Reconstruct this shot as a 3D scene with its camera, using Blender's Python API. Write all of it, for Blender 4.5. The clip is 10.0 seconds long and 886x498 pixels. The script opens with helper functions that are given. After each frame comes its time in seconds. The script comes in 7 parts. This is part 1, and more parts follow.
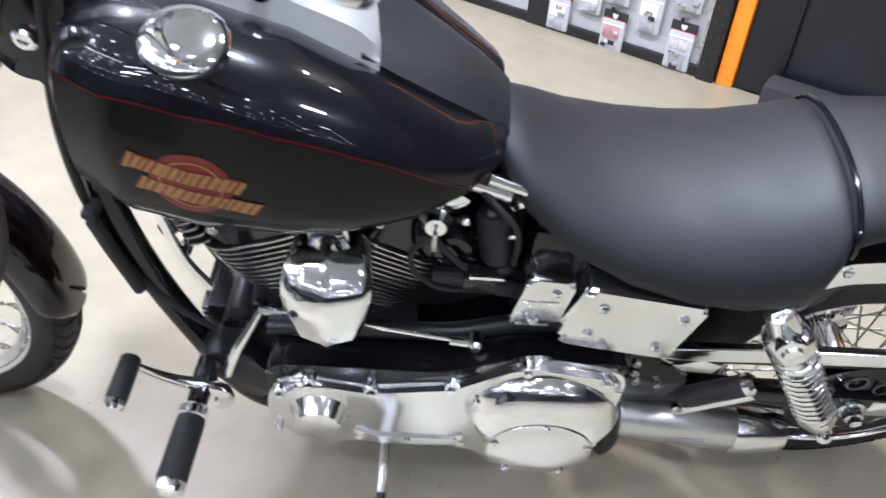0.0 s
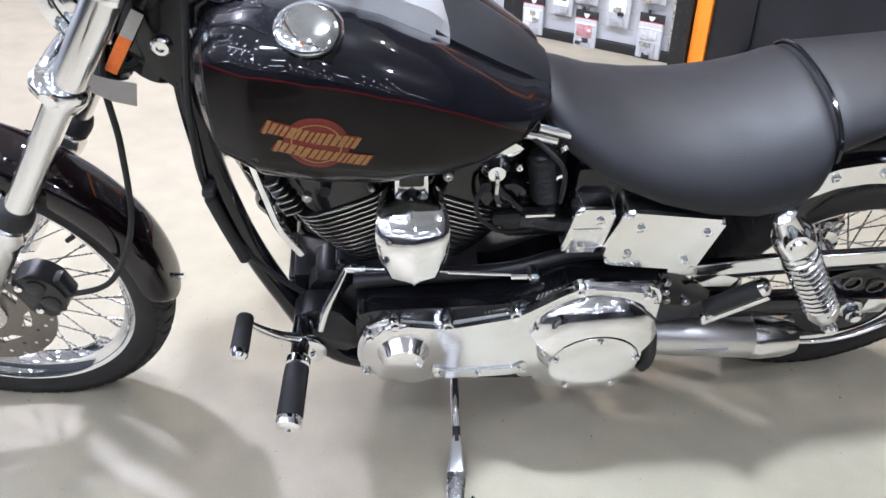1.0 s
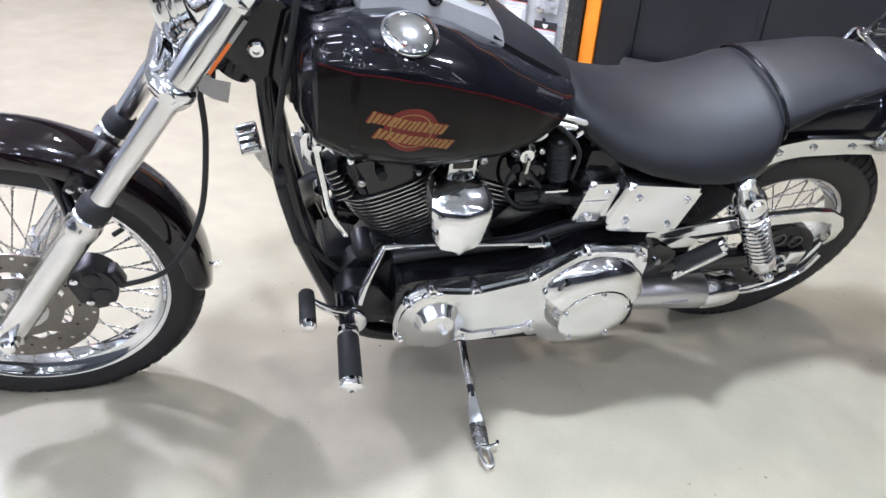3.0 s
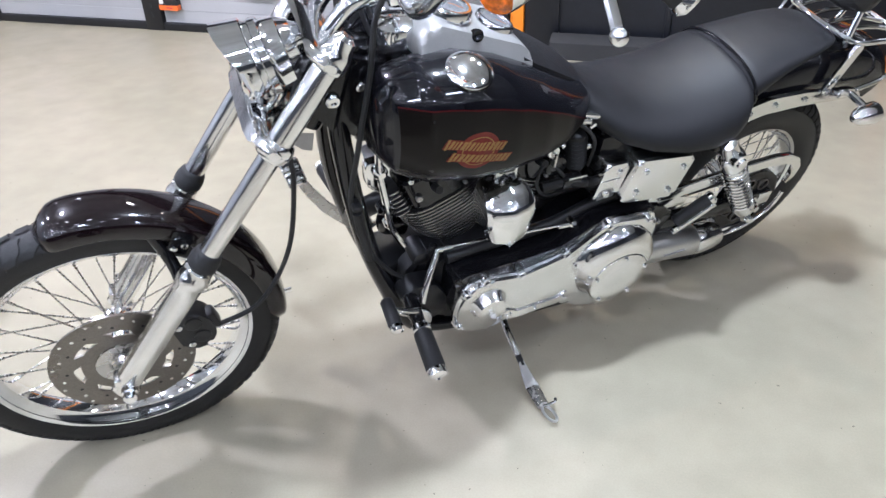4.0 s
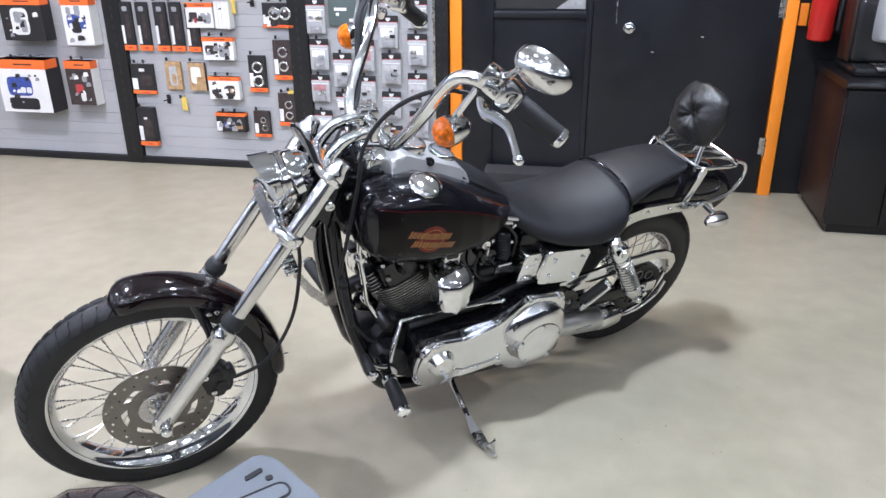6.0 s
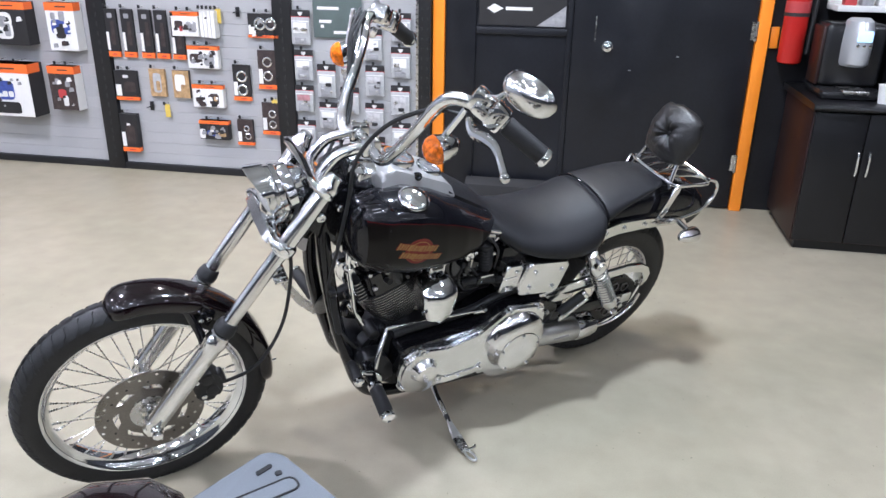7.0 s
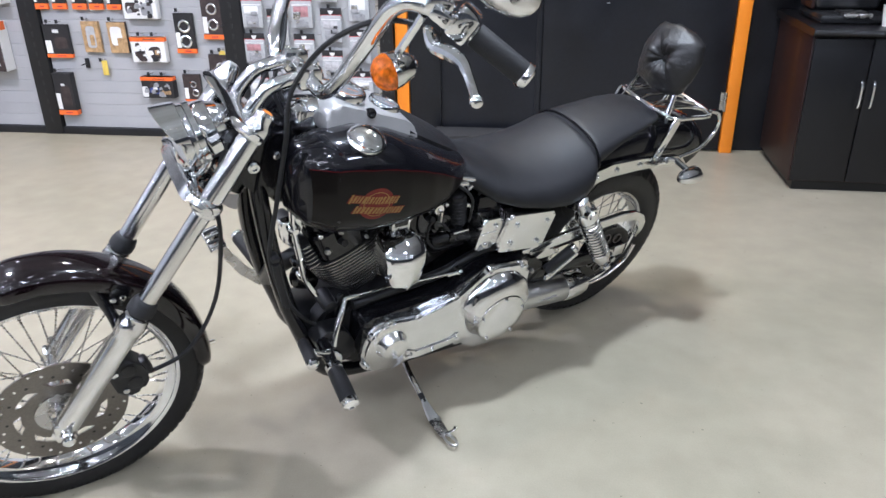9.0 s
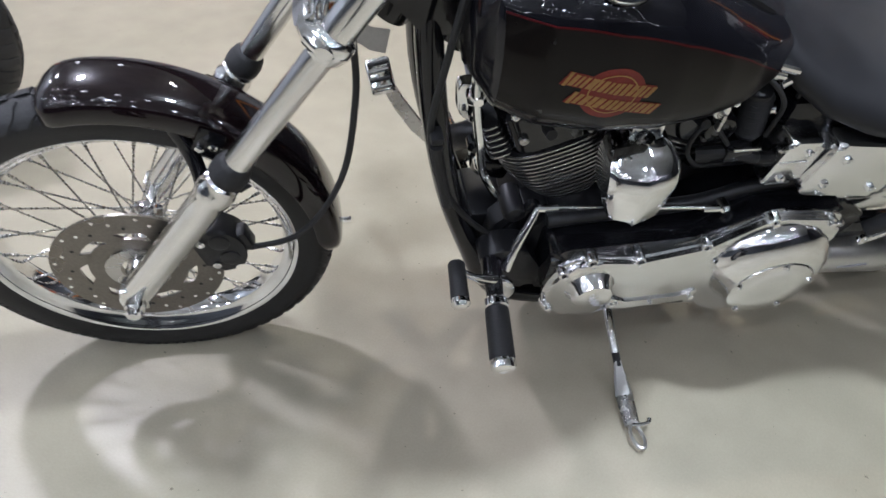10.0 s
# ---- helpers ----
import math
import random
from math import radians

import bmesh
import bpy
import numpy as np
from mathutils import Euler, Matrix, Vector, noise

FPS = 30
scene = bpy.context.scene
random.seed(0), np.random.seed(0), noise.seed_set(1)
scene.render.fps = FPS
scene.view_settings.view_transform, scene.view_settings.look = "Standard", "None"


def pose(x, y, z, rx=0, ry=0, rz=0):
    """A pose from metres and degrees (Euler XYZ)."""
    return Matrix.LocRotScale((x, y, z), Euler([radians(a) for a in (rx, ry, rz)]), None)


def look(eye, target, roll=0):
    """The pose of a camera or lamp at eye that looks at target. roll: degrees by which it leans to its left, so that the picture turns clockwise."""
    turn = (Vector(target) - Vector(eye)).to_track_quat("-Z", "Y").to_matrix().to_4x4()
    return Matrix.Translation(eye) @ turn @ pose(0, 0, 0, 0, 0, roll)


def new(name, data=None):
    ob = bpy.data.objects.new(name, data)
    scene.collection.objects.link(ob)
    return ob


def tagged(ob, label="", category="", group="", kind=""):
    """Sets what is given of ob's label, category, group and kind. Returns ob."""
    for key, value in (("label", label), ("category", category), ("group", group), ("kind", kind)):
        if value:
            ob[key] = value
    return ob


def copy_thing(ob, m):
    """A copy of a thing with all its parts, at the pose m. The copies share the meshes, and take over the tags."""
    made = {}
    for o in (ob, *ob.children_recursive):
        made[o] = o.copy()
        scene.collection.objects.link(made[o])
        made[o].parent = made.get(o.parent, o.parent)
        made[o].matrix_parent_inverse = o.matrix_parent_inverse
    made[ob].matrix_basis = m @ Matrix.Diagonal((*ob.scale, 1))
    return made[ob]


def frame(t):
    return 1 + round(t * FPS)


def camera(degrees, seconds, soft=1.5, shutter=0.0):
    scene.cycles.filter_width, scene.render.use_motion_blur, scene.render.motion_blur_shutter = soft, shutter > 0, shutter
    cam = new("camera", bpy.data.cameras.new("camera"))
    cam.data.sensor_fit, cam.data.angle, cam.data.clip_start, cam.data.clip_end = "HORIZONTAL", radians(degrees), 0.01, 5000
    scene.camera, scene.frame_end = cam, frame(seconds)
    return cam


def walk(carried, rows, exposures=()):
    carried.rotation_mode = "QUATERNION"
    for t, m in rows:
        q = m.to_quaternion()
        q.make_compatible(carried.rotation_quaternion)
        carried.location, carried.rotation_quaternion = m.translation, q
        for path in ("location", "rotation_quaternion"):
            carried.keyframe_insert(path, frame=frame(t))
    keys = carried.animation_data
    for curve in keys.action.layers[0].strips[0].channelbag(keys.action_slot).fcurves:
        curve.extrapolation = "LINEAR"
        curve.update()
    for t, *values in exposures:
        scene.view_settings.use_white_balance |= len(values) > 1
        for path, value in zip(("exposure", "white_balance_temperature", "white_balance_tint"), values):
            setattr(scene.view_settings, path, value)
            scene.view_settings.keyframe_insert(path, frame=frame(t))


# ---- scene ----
cam = camera(60.5, 10.0, shutter=0.2)
PATH = [
    (0, (0.099, -1.051, 1.157), (0.171, 0.614, 0.052), 5.5),
    (0.3, (-0.038, -1.123, 1.155), (0.044, 0.596, 0.136), 2.2),
    (0.5, (-0.050, -1.191, 1.152), (0.021, 0.526, 0.129), 1.3),
    (0.8, (-0.055, -1.220, 1.167), (0.084, 0.450, 0.076), 1.5),
    (1, (-0.038, -1.284, 1.159), (0.084, 0.417, 0.109), 0.3),
    (1.5, (-0.004, -1.364, 1.174), (0.066, 0.367, 0.176), 1.0),
    (2, (-0.078, -1.447, 1.167), (0.073, 0.304, 0.212), 5.6),
    (3.5, (-0.567, -1.419, 1.26), (0.063, 0.152, 0.194), 0.0),
    (4, (-0.714, -1.485, 1.344), (-0.026, 0.061, 0.277), -2.1),
    (4.2, (-0.771, -1.540, 1.370), (-0.090, 0.041, 0.351), -3.3),
    (4.5, (-0.861, -1.636, 1.4), (-0.164, -0.019, 0.452), -4.0),
    (5, (-0.958, -1.784, 1.441), (-0.14, -0.19, 0.552), -2.3),
    (5.5, (-0.973, -1.899, 1.466), (-0.106, -0.279, 0.676), -1.4),
    (7, (-1.064, -2.023, 1.532), (-0.107, -0.435, 0.784), 0.9),
    (7.5, (-1.062, -2.021, 1.534), (-0.086, -0.441, 0.791), 1.0),
    (8, (-1.053, -2.006, 1.528), (-0.083, -0.427, 0.778), 1.0),
    (8.5, (-1.039, -1.985, 1.523), (-0.073, -0.412, 0.753), 0.4),
    (9, (-0.87, -1.761, 1.373), (0.117, -0.238, 0.533), -0.8),
    (9.2, (-0.755, -1.630, 1.321), (0.100, -0.040, 0.460), -1.8),
    (9.5, (-0.634, -1.487, 1.271), (-0.013, 0.105, 0.232), -0.8),
    (9.7, (-0.601, -1.384, 1.239), (-0.176, 0.230, 0.136), -3.4),
    (9.8, (-0.604, -1.275, 1.238), (-0.178, 0.256, 0.054), 0.0),
    (10, (-0.522, -1.17, 1.202), (-0.191, 0.346, -0.06), 2.6),
]
EXPOSURES = [(0, 0.13, 5520, 21), (1, 0.19, 5510, 21), (2, 0.18, 5490, 21), (3.5, 0.07, 5450, 20), (5, -0.25, 5510, 19), (8.5, -0.26, 5510, 19), (9.5, -0.38, 5530, 18), (10, -0.54, 5610, 18)]
walk(cam, [(t, look(eye, target, roll)) for t, eye, target, roll in PATH], EXPOSURES)

# ---- light ----
world = bpy.data.worlds.new("world")
world.use_nodes = True
world.node_tree.nodes["Background"].inputs[0].default_value = (0.55, 0.58, 0.62, 1)
world.node_tree.nodes["Background"].inputs[1].default_value = 0.05
scene.world = world
scene.view_settings.exposure = 0.0

# the shop wall runs at an angle to the motorcycle: s along it, n out from it, z up
WALL_TURN = radians(41.3)
WALL_POSE = Matrix.Translation((2.84, 0.945, 0)) @ Matrix.Rotation(-WALL_TURN, 4, "Z")
CEILING = 3.7


def at_wall(s, n, z=0.0):
    """The pose of a thing at the wall: its x runs along the wall, its -y out into the room."""
    return WALL_POSE @ Matrix.Translation((s, -n, z))


LAMP_SPOTS = [(s, n) for n in (2.55, 5.2, 8.1) for s in (-10.0, -7.0, -4.0, -1.0, 2.0)]
LAMP_WATTS = 74.0
LAMP_FACTOR = {(-4.0, 2.55): 1.8, (-1.0, 2.55): 1.8, (-7.0, 2.55): 0.4, (-7.0, 5.2): 0.3, (-10.0, 5.2): 0.3}
LAMP_TINT = {(-4.0, 2.55): (1.0, 0.95, 0.94), (-1.0, 2.55): (0.95, 1.0, 0.95)}
for s, n in LAMP_SPOTS:
    data = bpy.data.lights.new("ceiling_lamp_light", "AREA")
    data.shape, data.size, data.energy = "DISK", 0.26, LAMP_WATTS * LAMP_FACTOR.get((s, n), 0.8 if n < 3 else 0.55)
    data.color = LAMP_TINT.get((s, n), (1.0, 0.975, 0.94) if n < 3 else (0.93, 0.99, 1.0))
    lamp = new("ceiling_lamp_light", data)
    lamp.matrix_world = at_wall(s, n, CEILING - 0.32)

# added warm fill spots, without fixtures, turned down to brighten the floor before the display
for s in (-7.2, -5.6, -4.0, -2.4, -0.8):
    data = bpy.data.lights.new("floor_fill_light", "SPOT")
    data.energy, data.color, data.spot_size, data.spot_blend, data.shadow_soft_size = 120.0, (1.0, 0.89, 0.64), radians(95), 0.9, 0.05
    lamp = new("floor_fill_light", data)
    lamp.matrix_world = at_wall(s, 1.1, CEILING - 0.37)


# ---- materials ----
def material(name, color, rough=0.5, metal=0.0, coat=0.0, grain=0.0, grain_size=200.0, stain=0.0, stain_size=6.0,
             bump=0.0, emission=0.0, rough_var=0.0, transmission=0.0, ior=1.45, object_var=0.0):
    m = bpy.data.materials.new(name)
    m.use_nodes = True
    nt = m.node_tree
    b = nt.nodes["Principled BSDF"]
    b.inputs["Base Color"].default_value = (*color, 1)
    b.inputs["Roughness"].default_value = rough
    b.inputs["Metallic"].default_value = metal
    b.inputs["Coat Weight"].default_value = coat
    b.inputs["Coat Roughness"].default_value = 0.02
    b.inputs["Specular IOR Level"].default_value = 0.1 if coat >= 0.2 else 0.5
    b.inputs["Transmission Weight"].default_value = transmission
    b.inputs["IOR"].default_value = ior
    if emission:
        b.inputs["Emission Color"].default_value = (*color, 1)
        b.inputs["Emission Strength"].default_value = emission
    coords = nt.nodes.new("ShaderNodeTexCoord")

    def noise_node(scale, detail=4.0):
        t = nt.nodes.new("ShaderNodeTexNoise")
        t.inputs["Scale"].default_value, t.inputs["Detail"].default_value = scale, detail
        nt.links.new(coords.outputs["Object"], t.inputs["Vector"])
        return t.outputs["Fac"]

    def spread(fac, low, high):
        r = nt.nodes.new("ShaderNodeMapRange")
        r.inputs["From Min"].default_value, r.inputs["From Max"].default_value = 0.3, 0.7
        r.inputs["To Min"].default_value, r.inputs["To Max"].default_value = low, high
        nt.links.new(fac, r.inputs["Value"])
        return r.outputs["Result"]

    def times(a, c):
        r = nt.nodes.new("ShaderNodeMath")
        r.operation = "MULTIPLY"
        nt.links.new(a, r.inputs[0])
        nt.links.new(c, r.inputs[1])
        return r.outputs[0]

    factor = None
    if stain:
        factor = spread(noise_node(stain_size, 6.0), 1 - stain, 1 + stain)
    if grain:
        g = spread(noise_node(grain_size), 1 - grain, 1 + grain)
        factor = g if factor is None else times(factor, g)
    if object_var:
        info = nt.nodes.new("ShaderNodeObjectInfo")
        r = nt.nodes.new("ShaderNodeMapRange")
        r.inputs["To Min"].default_value, r.inputs["To Max"].default_value = 1 - object_var, 1 + object_var
        nt.links.new(info.outputs["Random"], r.inputs["Value"])
        factor = r.outputs["Result"] if factor is None else times(factor, r.outputs["Result"])
    if factor is not None:
        mix = nt.nodes.new("ShaderNodeVectorMath")
        mix.operation = "SCALE"
        mix.inputs[0].default_value = color
        nt.links.new(factor, mix.inputs["Scale"])
        nt.links.new(mix.outputs[0], b.inputs["Base Color"])
    if rough_var:
        nt.links.new(spread(noise_node(stain_size * 2, 5.0), max(rough - rough_var, 0.02), rough + rough_var), b.inputs["Roughness"])
    if bump:
        n = nt.nodes.new("ShaderNodeBump")
        n.inputs["Strength"].default_value, n.inputs["Distance"].default_value = bump, 0.002
        nt.links.new(noise_node(grain_size), n.inputs["Height"])
        nt.links.new(n.outputs[0], b.inputs["Normal"])
    return m


M = {
    "paint": material("black_gloss_paint", (0.005, 0.005, 0.0068), 0.25, coat=0.7, stain=0.2, stain_size=20, grain=0.1),
    "fender_paint": material("dark_cherry_paint", (0.005, 0.0024, 0.003), 0.25, coat=1.0, stain=0.2, stain_size=20, grain=0.1),
    "panel_paint": material("charcoal_panel_paint", (0.0055, 0.0043, 0.0038), 0.28, coat=0.25, stain=0.15, stain_size=15, grain=0.1),
    "chrome": material("chrome", (0.88, 0.89, 0.90), 0.085, metal=1.0, rough_var=0.02, stain_size=25, stain=0.04),
    "polished": material("polished_alloy", (0.82, 0.82, 0.815), 0.15, metal=1.0, rough_var=0.05, stain_size=14, stain=0.05, grain=0.03, grain_size=350),
    "satin_silver": material("satin_silver", (0.46, 0.46, 0.455), 0.36, metal=0.55, grain=0.04, grain_size=400, stain=0.06, stain_size=12),
    "muffler_steel": material("satin_muffler_steel", (0.64, 0.64, 0.63), 0.36, metal=1.0, rough_var=0.06, stain_size=10, stain=0.06, grain=0.04, grain_size=300),
    "brushed": material("brushed_steel", (0.55, 0.54, 0.52), 0.28, metal=1.0, rough_var=0.08, stain_size=18, stain=0.08),
    "disc_steel": material("brake_disc_steel", (0.20, 0.185, 0.165), 0.33, metal=1.0, grain=0.12, grain_size=260, rough_var=0.08, stain=0.15),
    "engine_black": material("wrinkle_black", (0.010, 0.010, 0.011), 0.36, bump=0.25, grain_size=420, grain=0.25, stain=0.2),
    "gloss_black": material("gloss_black_metal", (0.005, 0.005, 0.006), 0.10, coat=0.1, stain=0.2, grain=0.1),
    "fin_edge": material("fin_edge_alloy", (0.46, 0.46, 0.46), 0.26, metal=1.0, stain=0.1),
    "rubber": material("black_rubber", (0.014, 0.014, 0.0145), 0.62, bump=0.3, grain_size=300, grain=0.2, stain=0.2, stain_size=9),
    # lighter copy of the tyre rubber: groove shade is put into the colour
    "tread": material("groove_contrast_rubber", (0.0155, 0.0155, 0.016), 0.6, bump=0.3, grain_size=300, grain=0.25, stain=0.25, stain_size=14),
    "tyre": material("tyre_rubber", (0.009, 0.009, 0.0095), 0.5, bump=0.25, grain_size=350, grain=0.2, stain=0.25, stain_size=12),
    "leather": material("seat_leather", (0.006, 0.0065, 0.0085), 0.53, bump=0.22, grain_size=520, grain=0.12, stain=0.12, stain_size=7, rough_var=0.06),
    "soft_leather": material("tufted_leather", (0.012, 0.0115, 0.0115), 0.40, bump=0.9, grain_size=90, grain=0.15, stain=0.2),
    "amber": material("amber_lens", (0.72, 0.16, 0.006), 0.12, coat=0.8, grain=0.55, grain_size=95, stain=0.3, stain_size=40, bump=0.6),
    "red_lens": material("red_lens", (0.45, 0.012, 0.01), 0.12, coat=0.8, grain=0.1),
    "headlight_lens": material("fluted_headlight_glass", (0.88, 0.90, 0.93), 0.18, transmission=0.45, grain=0.08, grain_size=90, bump=0.3),
    "lens": material("clear_lens", (0.9, 0.92, 0.94), 0.05, transmission=0.9, grain=0.05),
    "mirror": material("mirror_glass", (0.9, 0.9, 0.9), 0.01, metal=1.0),
    "red": material("red_decal", (0.13, 0.012, 0.008), 0.3, coat=0.6, grain=0.12, stain=0.15),
    "gold": material("gold_decal", (0.25, 0.125, 0.032), 0.32, coat=0.6, grain=0.12, stain=0.15),
    "stripe": material("red_pinstripe", (0.045, 0.004, 0.005), 0.3, coat=0.6, grain=0.1),
    "orange_tag": material("orange_paper", (0.85, 0.20, 0.03), 0.6, grain=0.08),
    "white_tag": material("white_tag", (0.40, 0.385, 0.345), 0.6, grain=0.05, stain=0.06),
    "floor": None,
    "slat": material("grey_slatwall", (0.385, 0.385, 0.39), 0.42, grain=0.04, grain_size=160, stain=0.06, stain_size=3, object_var=0.03, bump=0.04),
    "slat_groove": material("slatwall_groove", (0.36, 0.36, 0.365), 0.5, grain=0.1),
    "slot_steel": material("slot_steel", (0.024, 0.024, 0.025), 0.5, grain=0.2),
    "post": material("black_upright", (0.012, 0.012, 0.013), 0.42, grain=0.2, stain=0.2, bump=0.05),
    "black_wall": material("black_painted_wall", (0.009, 0.009, 0.011), 0.40, grain=0.2, grain_size=90, stain=0.25, stain_size=3, bump=0.08, rough_var=0.06),
    "door_black": material("black_door_paint", (0.0082, 0.009, 0.0125), 0.36, grain=0.15, grain_size=60, stain=0.25, stain_size=2.5, bump=0.06, rough_var=0.06),
    "orange": material("orange_trim_paint", (0.90, 0.27, 0.015), 0.38, grain=0.05, stain=0.08, stain_size=4),
    # reflector colour for the unseen west wall, lighter than the other walls
    "pale_wall": material("bounce_wall_paint", (0.50, 0.52, 0.55), 0.7, grain=0.04, stain=0.06, stain_size=1.5),
    "white_wall": material("grey_wall_paint", (0.12, 0.13, 0.145), 0.7, grain=0.04, stain=0.06, stain_size=1.5),
    "ceiling": material("grey_ceiling", (0.56, 0.60, 0.64), 0.8, grain=0.1, stain=0.2, stain_size=1.0),
    "bulb": material("lit_spot", (1.0, 0.98, 0.95), 0.5, emission=42.0),
    "housing": material("lamp_housing", (0.35, 0.35, 0.35), 0.4, metal=0.6, grain=0.05),
    "card_black": material("black_card", (0.020, 0.019, 0.020), 0.5, grain=0.15, stain=0.2),
    "card_dark": material("dark_brown_card", (0.045, 0.032, 0.03), 0.5, grain=0.2, stain=0.3, stain_size=30),
    "card_white": material("white_card", (0.74, 0.73, 0.71), 0.5, grain=0.05, stain=0.06),
    "card_orange": material("orange_card", (0.85, 0.16, 0.025), 0.45, grain=0.06, stain=0.06),
    "card_red": material("red_card", (0.42, 0.05, 0.05), 0.5, grain=0.1, stain=0.15),
    "card_tan": material("tan_card", (0.42, 0.27, 0.13), 0.5, grain=0.2, stain=0.35, stain_size=40),
    "card_blue": material("blue_print", (0.05, 0.08, 0.30), 0.5, grain=0.2, stain=0.3, stain_size=40),
    "card_grey": material("grey_card", (0.30, 0.30, 0.31), 0.5, grain=0.1, stain=0.2, stain_size=30),
    "card_green": material("slate_sign", (0.10, 0.13, 0.125), 0.5, grain=0.1, stain=0.1),
    "pale_card": material("pale_grey_card", (0.46, 0.45, 0.46), 0.45, grain=0.08, stain=0.25, stain_size=45),
    "pink_card": material("faded_red_card", (0.40, 0.20, 0.21), 0.5, grain=0.1, stain=0.3, stain_size=45),
    "yellow_tag": material("yellow_tag", (0.75, 0.55, 0.10), 0.6, grain=0.1),
    "blister": material("clear_blister", (0.43, 0.435, 0.445), 0.14, coat=0.5, grain=0.05, stain=0.1, stain_size=40),
    "cherry_wood": material("dark_cherry_wood", (0.018, 0.006, 0.005), 0.5, grain=0.2, grain_size=30, stain=0.3, stain_size=5, coat=0.1),
    "black_wood": material("black_laminate", (0.006, 0.006, 0.007), 0.32, grain=0.15, stain=0.2, stain_size=4, bump=0.05),
    "black_plastic": material("black_plastic", (0.014, 0.014, 0.015), 0.25, grain=0.15, stain=0.1),
    "silver_plastic": material("silver_plastic", (0.52, 0.53, 0.55), 0.3, metal=0.4, grain=0.04, stain=0.05),
    "screen": material("lit_blue_screen", (0.45, 0.66, 0.95), 0.3, emission=1.2),
    "ext_red": material("extinguisher_red", (0.45, 0.02, 0.015), 0.25, coat=0.6, grain=0.05, stain=0.08),
    "grey_metal": material("grey_powder_coat", (0.125, 0.137, 0.152), 0.45, grain=0.08, grain_size=500, stain=0.08, bump=0.08),
    "mat": material("rubber_mat", (0.028, 0.028, 0.03), 0.7, grain=0.2, stain=0.2, bump=0.3),
    "paper_white": material("paper_cup", (0.8, 0.79, 0.77), 0.6, grain=0.03),
    "maroon": material("maroon_fender_paint", (0.006, 0.002, 0.0022), 0.25, coat=1.0, grain=0.1, stain=0.15),
}


def floor_material():
    """Sealed, polished concrete: pale beige with cloudy mottling, faint scuffs and specks."""
    m = bpy.data.materials.new("polished_concrete")
    m.use_nodes = True
    nt = m.node_tree
    b = nt.nodes["Principled BSDF"]
    coords = nt.nodes.new("ShaderNodeTexCoord")

    def tex(scale, detail, distort=0.0):
        t = nt.nodes.new("ShaderNodeTexNoise")
        t.inputs["Scale"].default_value, t.inputs["Detail"].default_value, t.inputs["Distortion"].default_value = scale, detail, distort
        nt.links.new(coords.outputs["Object"], t.inputs["Vector"])
        return t.outputs["Fac"]

    def ramp(fac, stops):
        r = nt.nodes.new("ShaderNodeValToRGB")
        r.color_ramp.elements[0].position, r.color_ramp.elements[0].color = stops[0][0], (*stops[0][1], 1)
        r.color_ramp.elements[1].position, r.color_ramp.elements[1].color = stops[1][0], (*stops[1][1], 1)
        nt.links.new(fac, r.inputs["Fac"])
        return r.outputs["Color"]

    clouds = ramp(tex(0.8, 5, 0.6), [(0.35, (0.290, 0.264, 0.194)), (0.65, (0.345, 0.308, 0.231))])
    mottle = ramp(tex(9, 6), [(0.3, (0.92, 0.92, 0.92)), (0.7, (1.06, 1.06, 1.06))])
    grain = ramp(tex(220, 3), [(0.3, (0.95, 0.95, 0.95)), (0.7, (1.04, 1.04, 1.04))])
    specks = ramp(tex(70, 1), [(0.215, (0.45, 0.43, 0.4)), (0.235, (1, 1, 1))])
    out = clouds
    for layer in (mottle, grain, specks):
        mix = nt.nodes.new("ShaderNodeVectorMath")
        mix.operation = "MULTIPLY"
        nt.links.new(out, mix.inputs[0])
        nt.links.new(layer, mix.inputs[1])
        out = mix.outputs[0]
    nt.links.new(out, b.inputs["Base Color"])
    r = nt.nodes.new("ShaderNodeMapRange")
    r.inputs["From Min"].default_value, r.inputs["From Max"].default_value = 0.3, 0.7
    r.inputs["To Min"].default_value, r.inputs["To Max"].default_value = 0.30, 0.46
    nt.links.new(tex(3, 5, 0.4), r.inputs["Value"])
    nt.links.new(r.outputs[0], b.inputs["Roughness"])
    bump = nt.nodes.new("ShaderNodeBump")
    bump.inputs["Strength"].default_value, bump.inputs["Distance"].default_value = 0.05, 0.002
    nt.links.new(tex(40, 4), bump.inputs["Height"])
    nt.links.new(bump.outputs[0], b.inputs["Normal"])
    return m


M["floor"] = floor_material()


# ---- mesh helpers ----
def part(name, bm, mat, parent=None, label="", turn=None, sharp=35, recalc=True):
    """Links a bmesh as one mesh object, under a thing or a part where one is given."""
    if turn is not None:
        bmesh.ops.transform(bm, matrix=turn, verts=bm.verts)
    if recalc:
        bmesh.ops.recalc_face_normals(bm, faces=bm.faces)
    for f in bm.faces:
        f.smooth = True
    me = bpy.data.meshes.new(name)
    bm.to_mesh(me)
    bm.free()
    me.set_sharp_from_angle(angle=radians(sharp))
    for one in (mat if isinstance(mat, (list, tuple)) else [mat]):
        me.materials.append(M[one])
    ob = new(name, me)
    ob.parent = parent
    if label:
        ob["label"] = label
    return ob


def thing(name, m, label, category, group=""):
    ob = new(name)
    ob.empty_display_size = 0.05
    ob.matrix_world = m
    return tagged(ob, label, category, group)


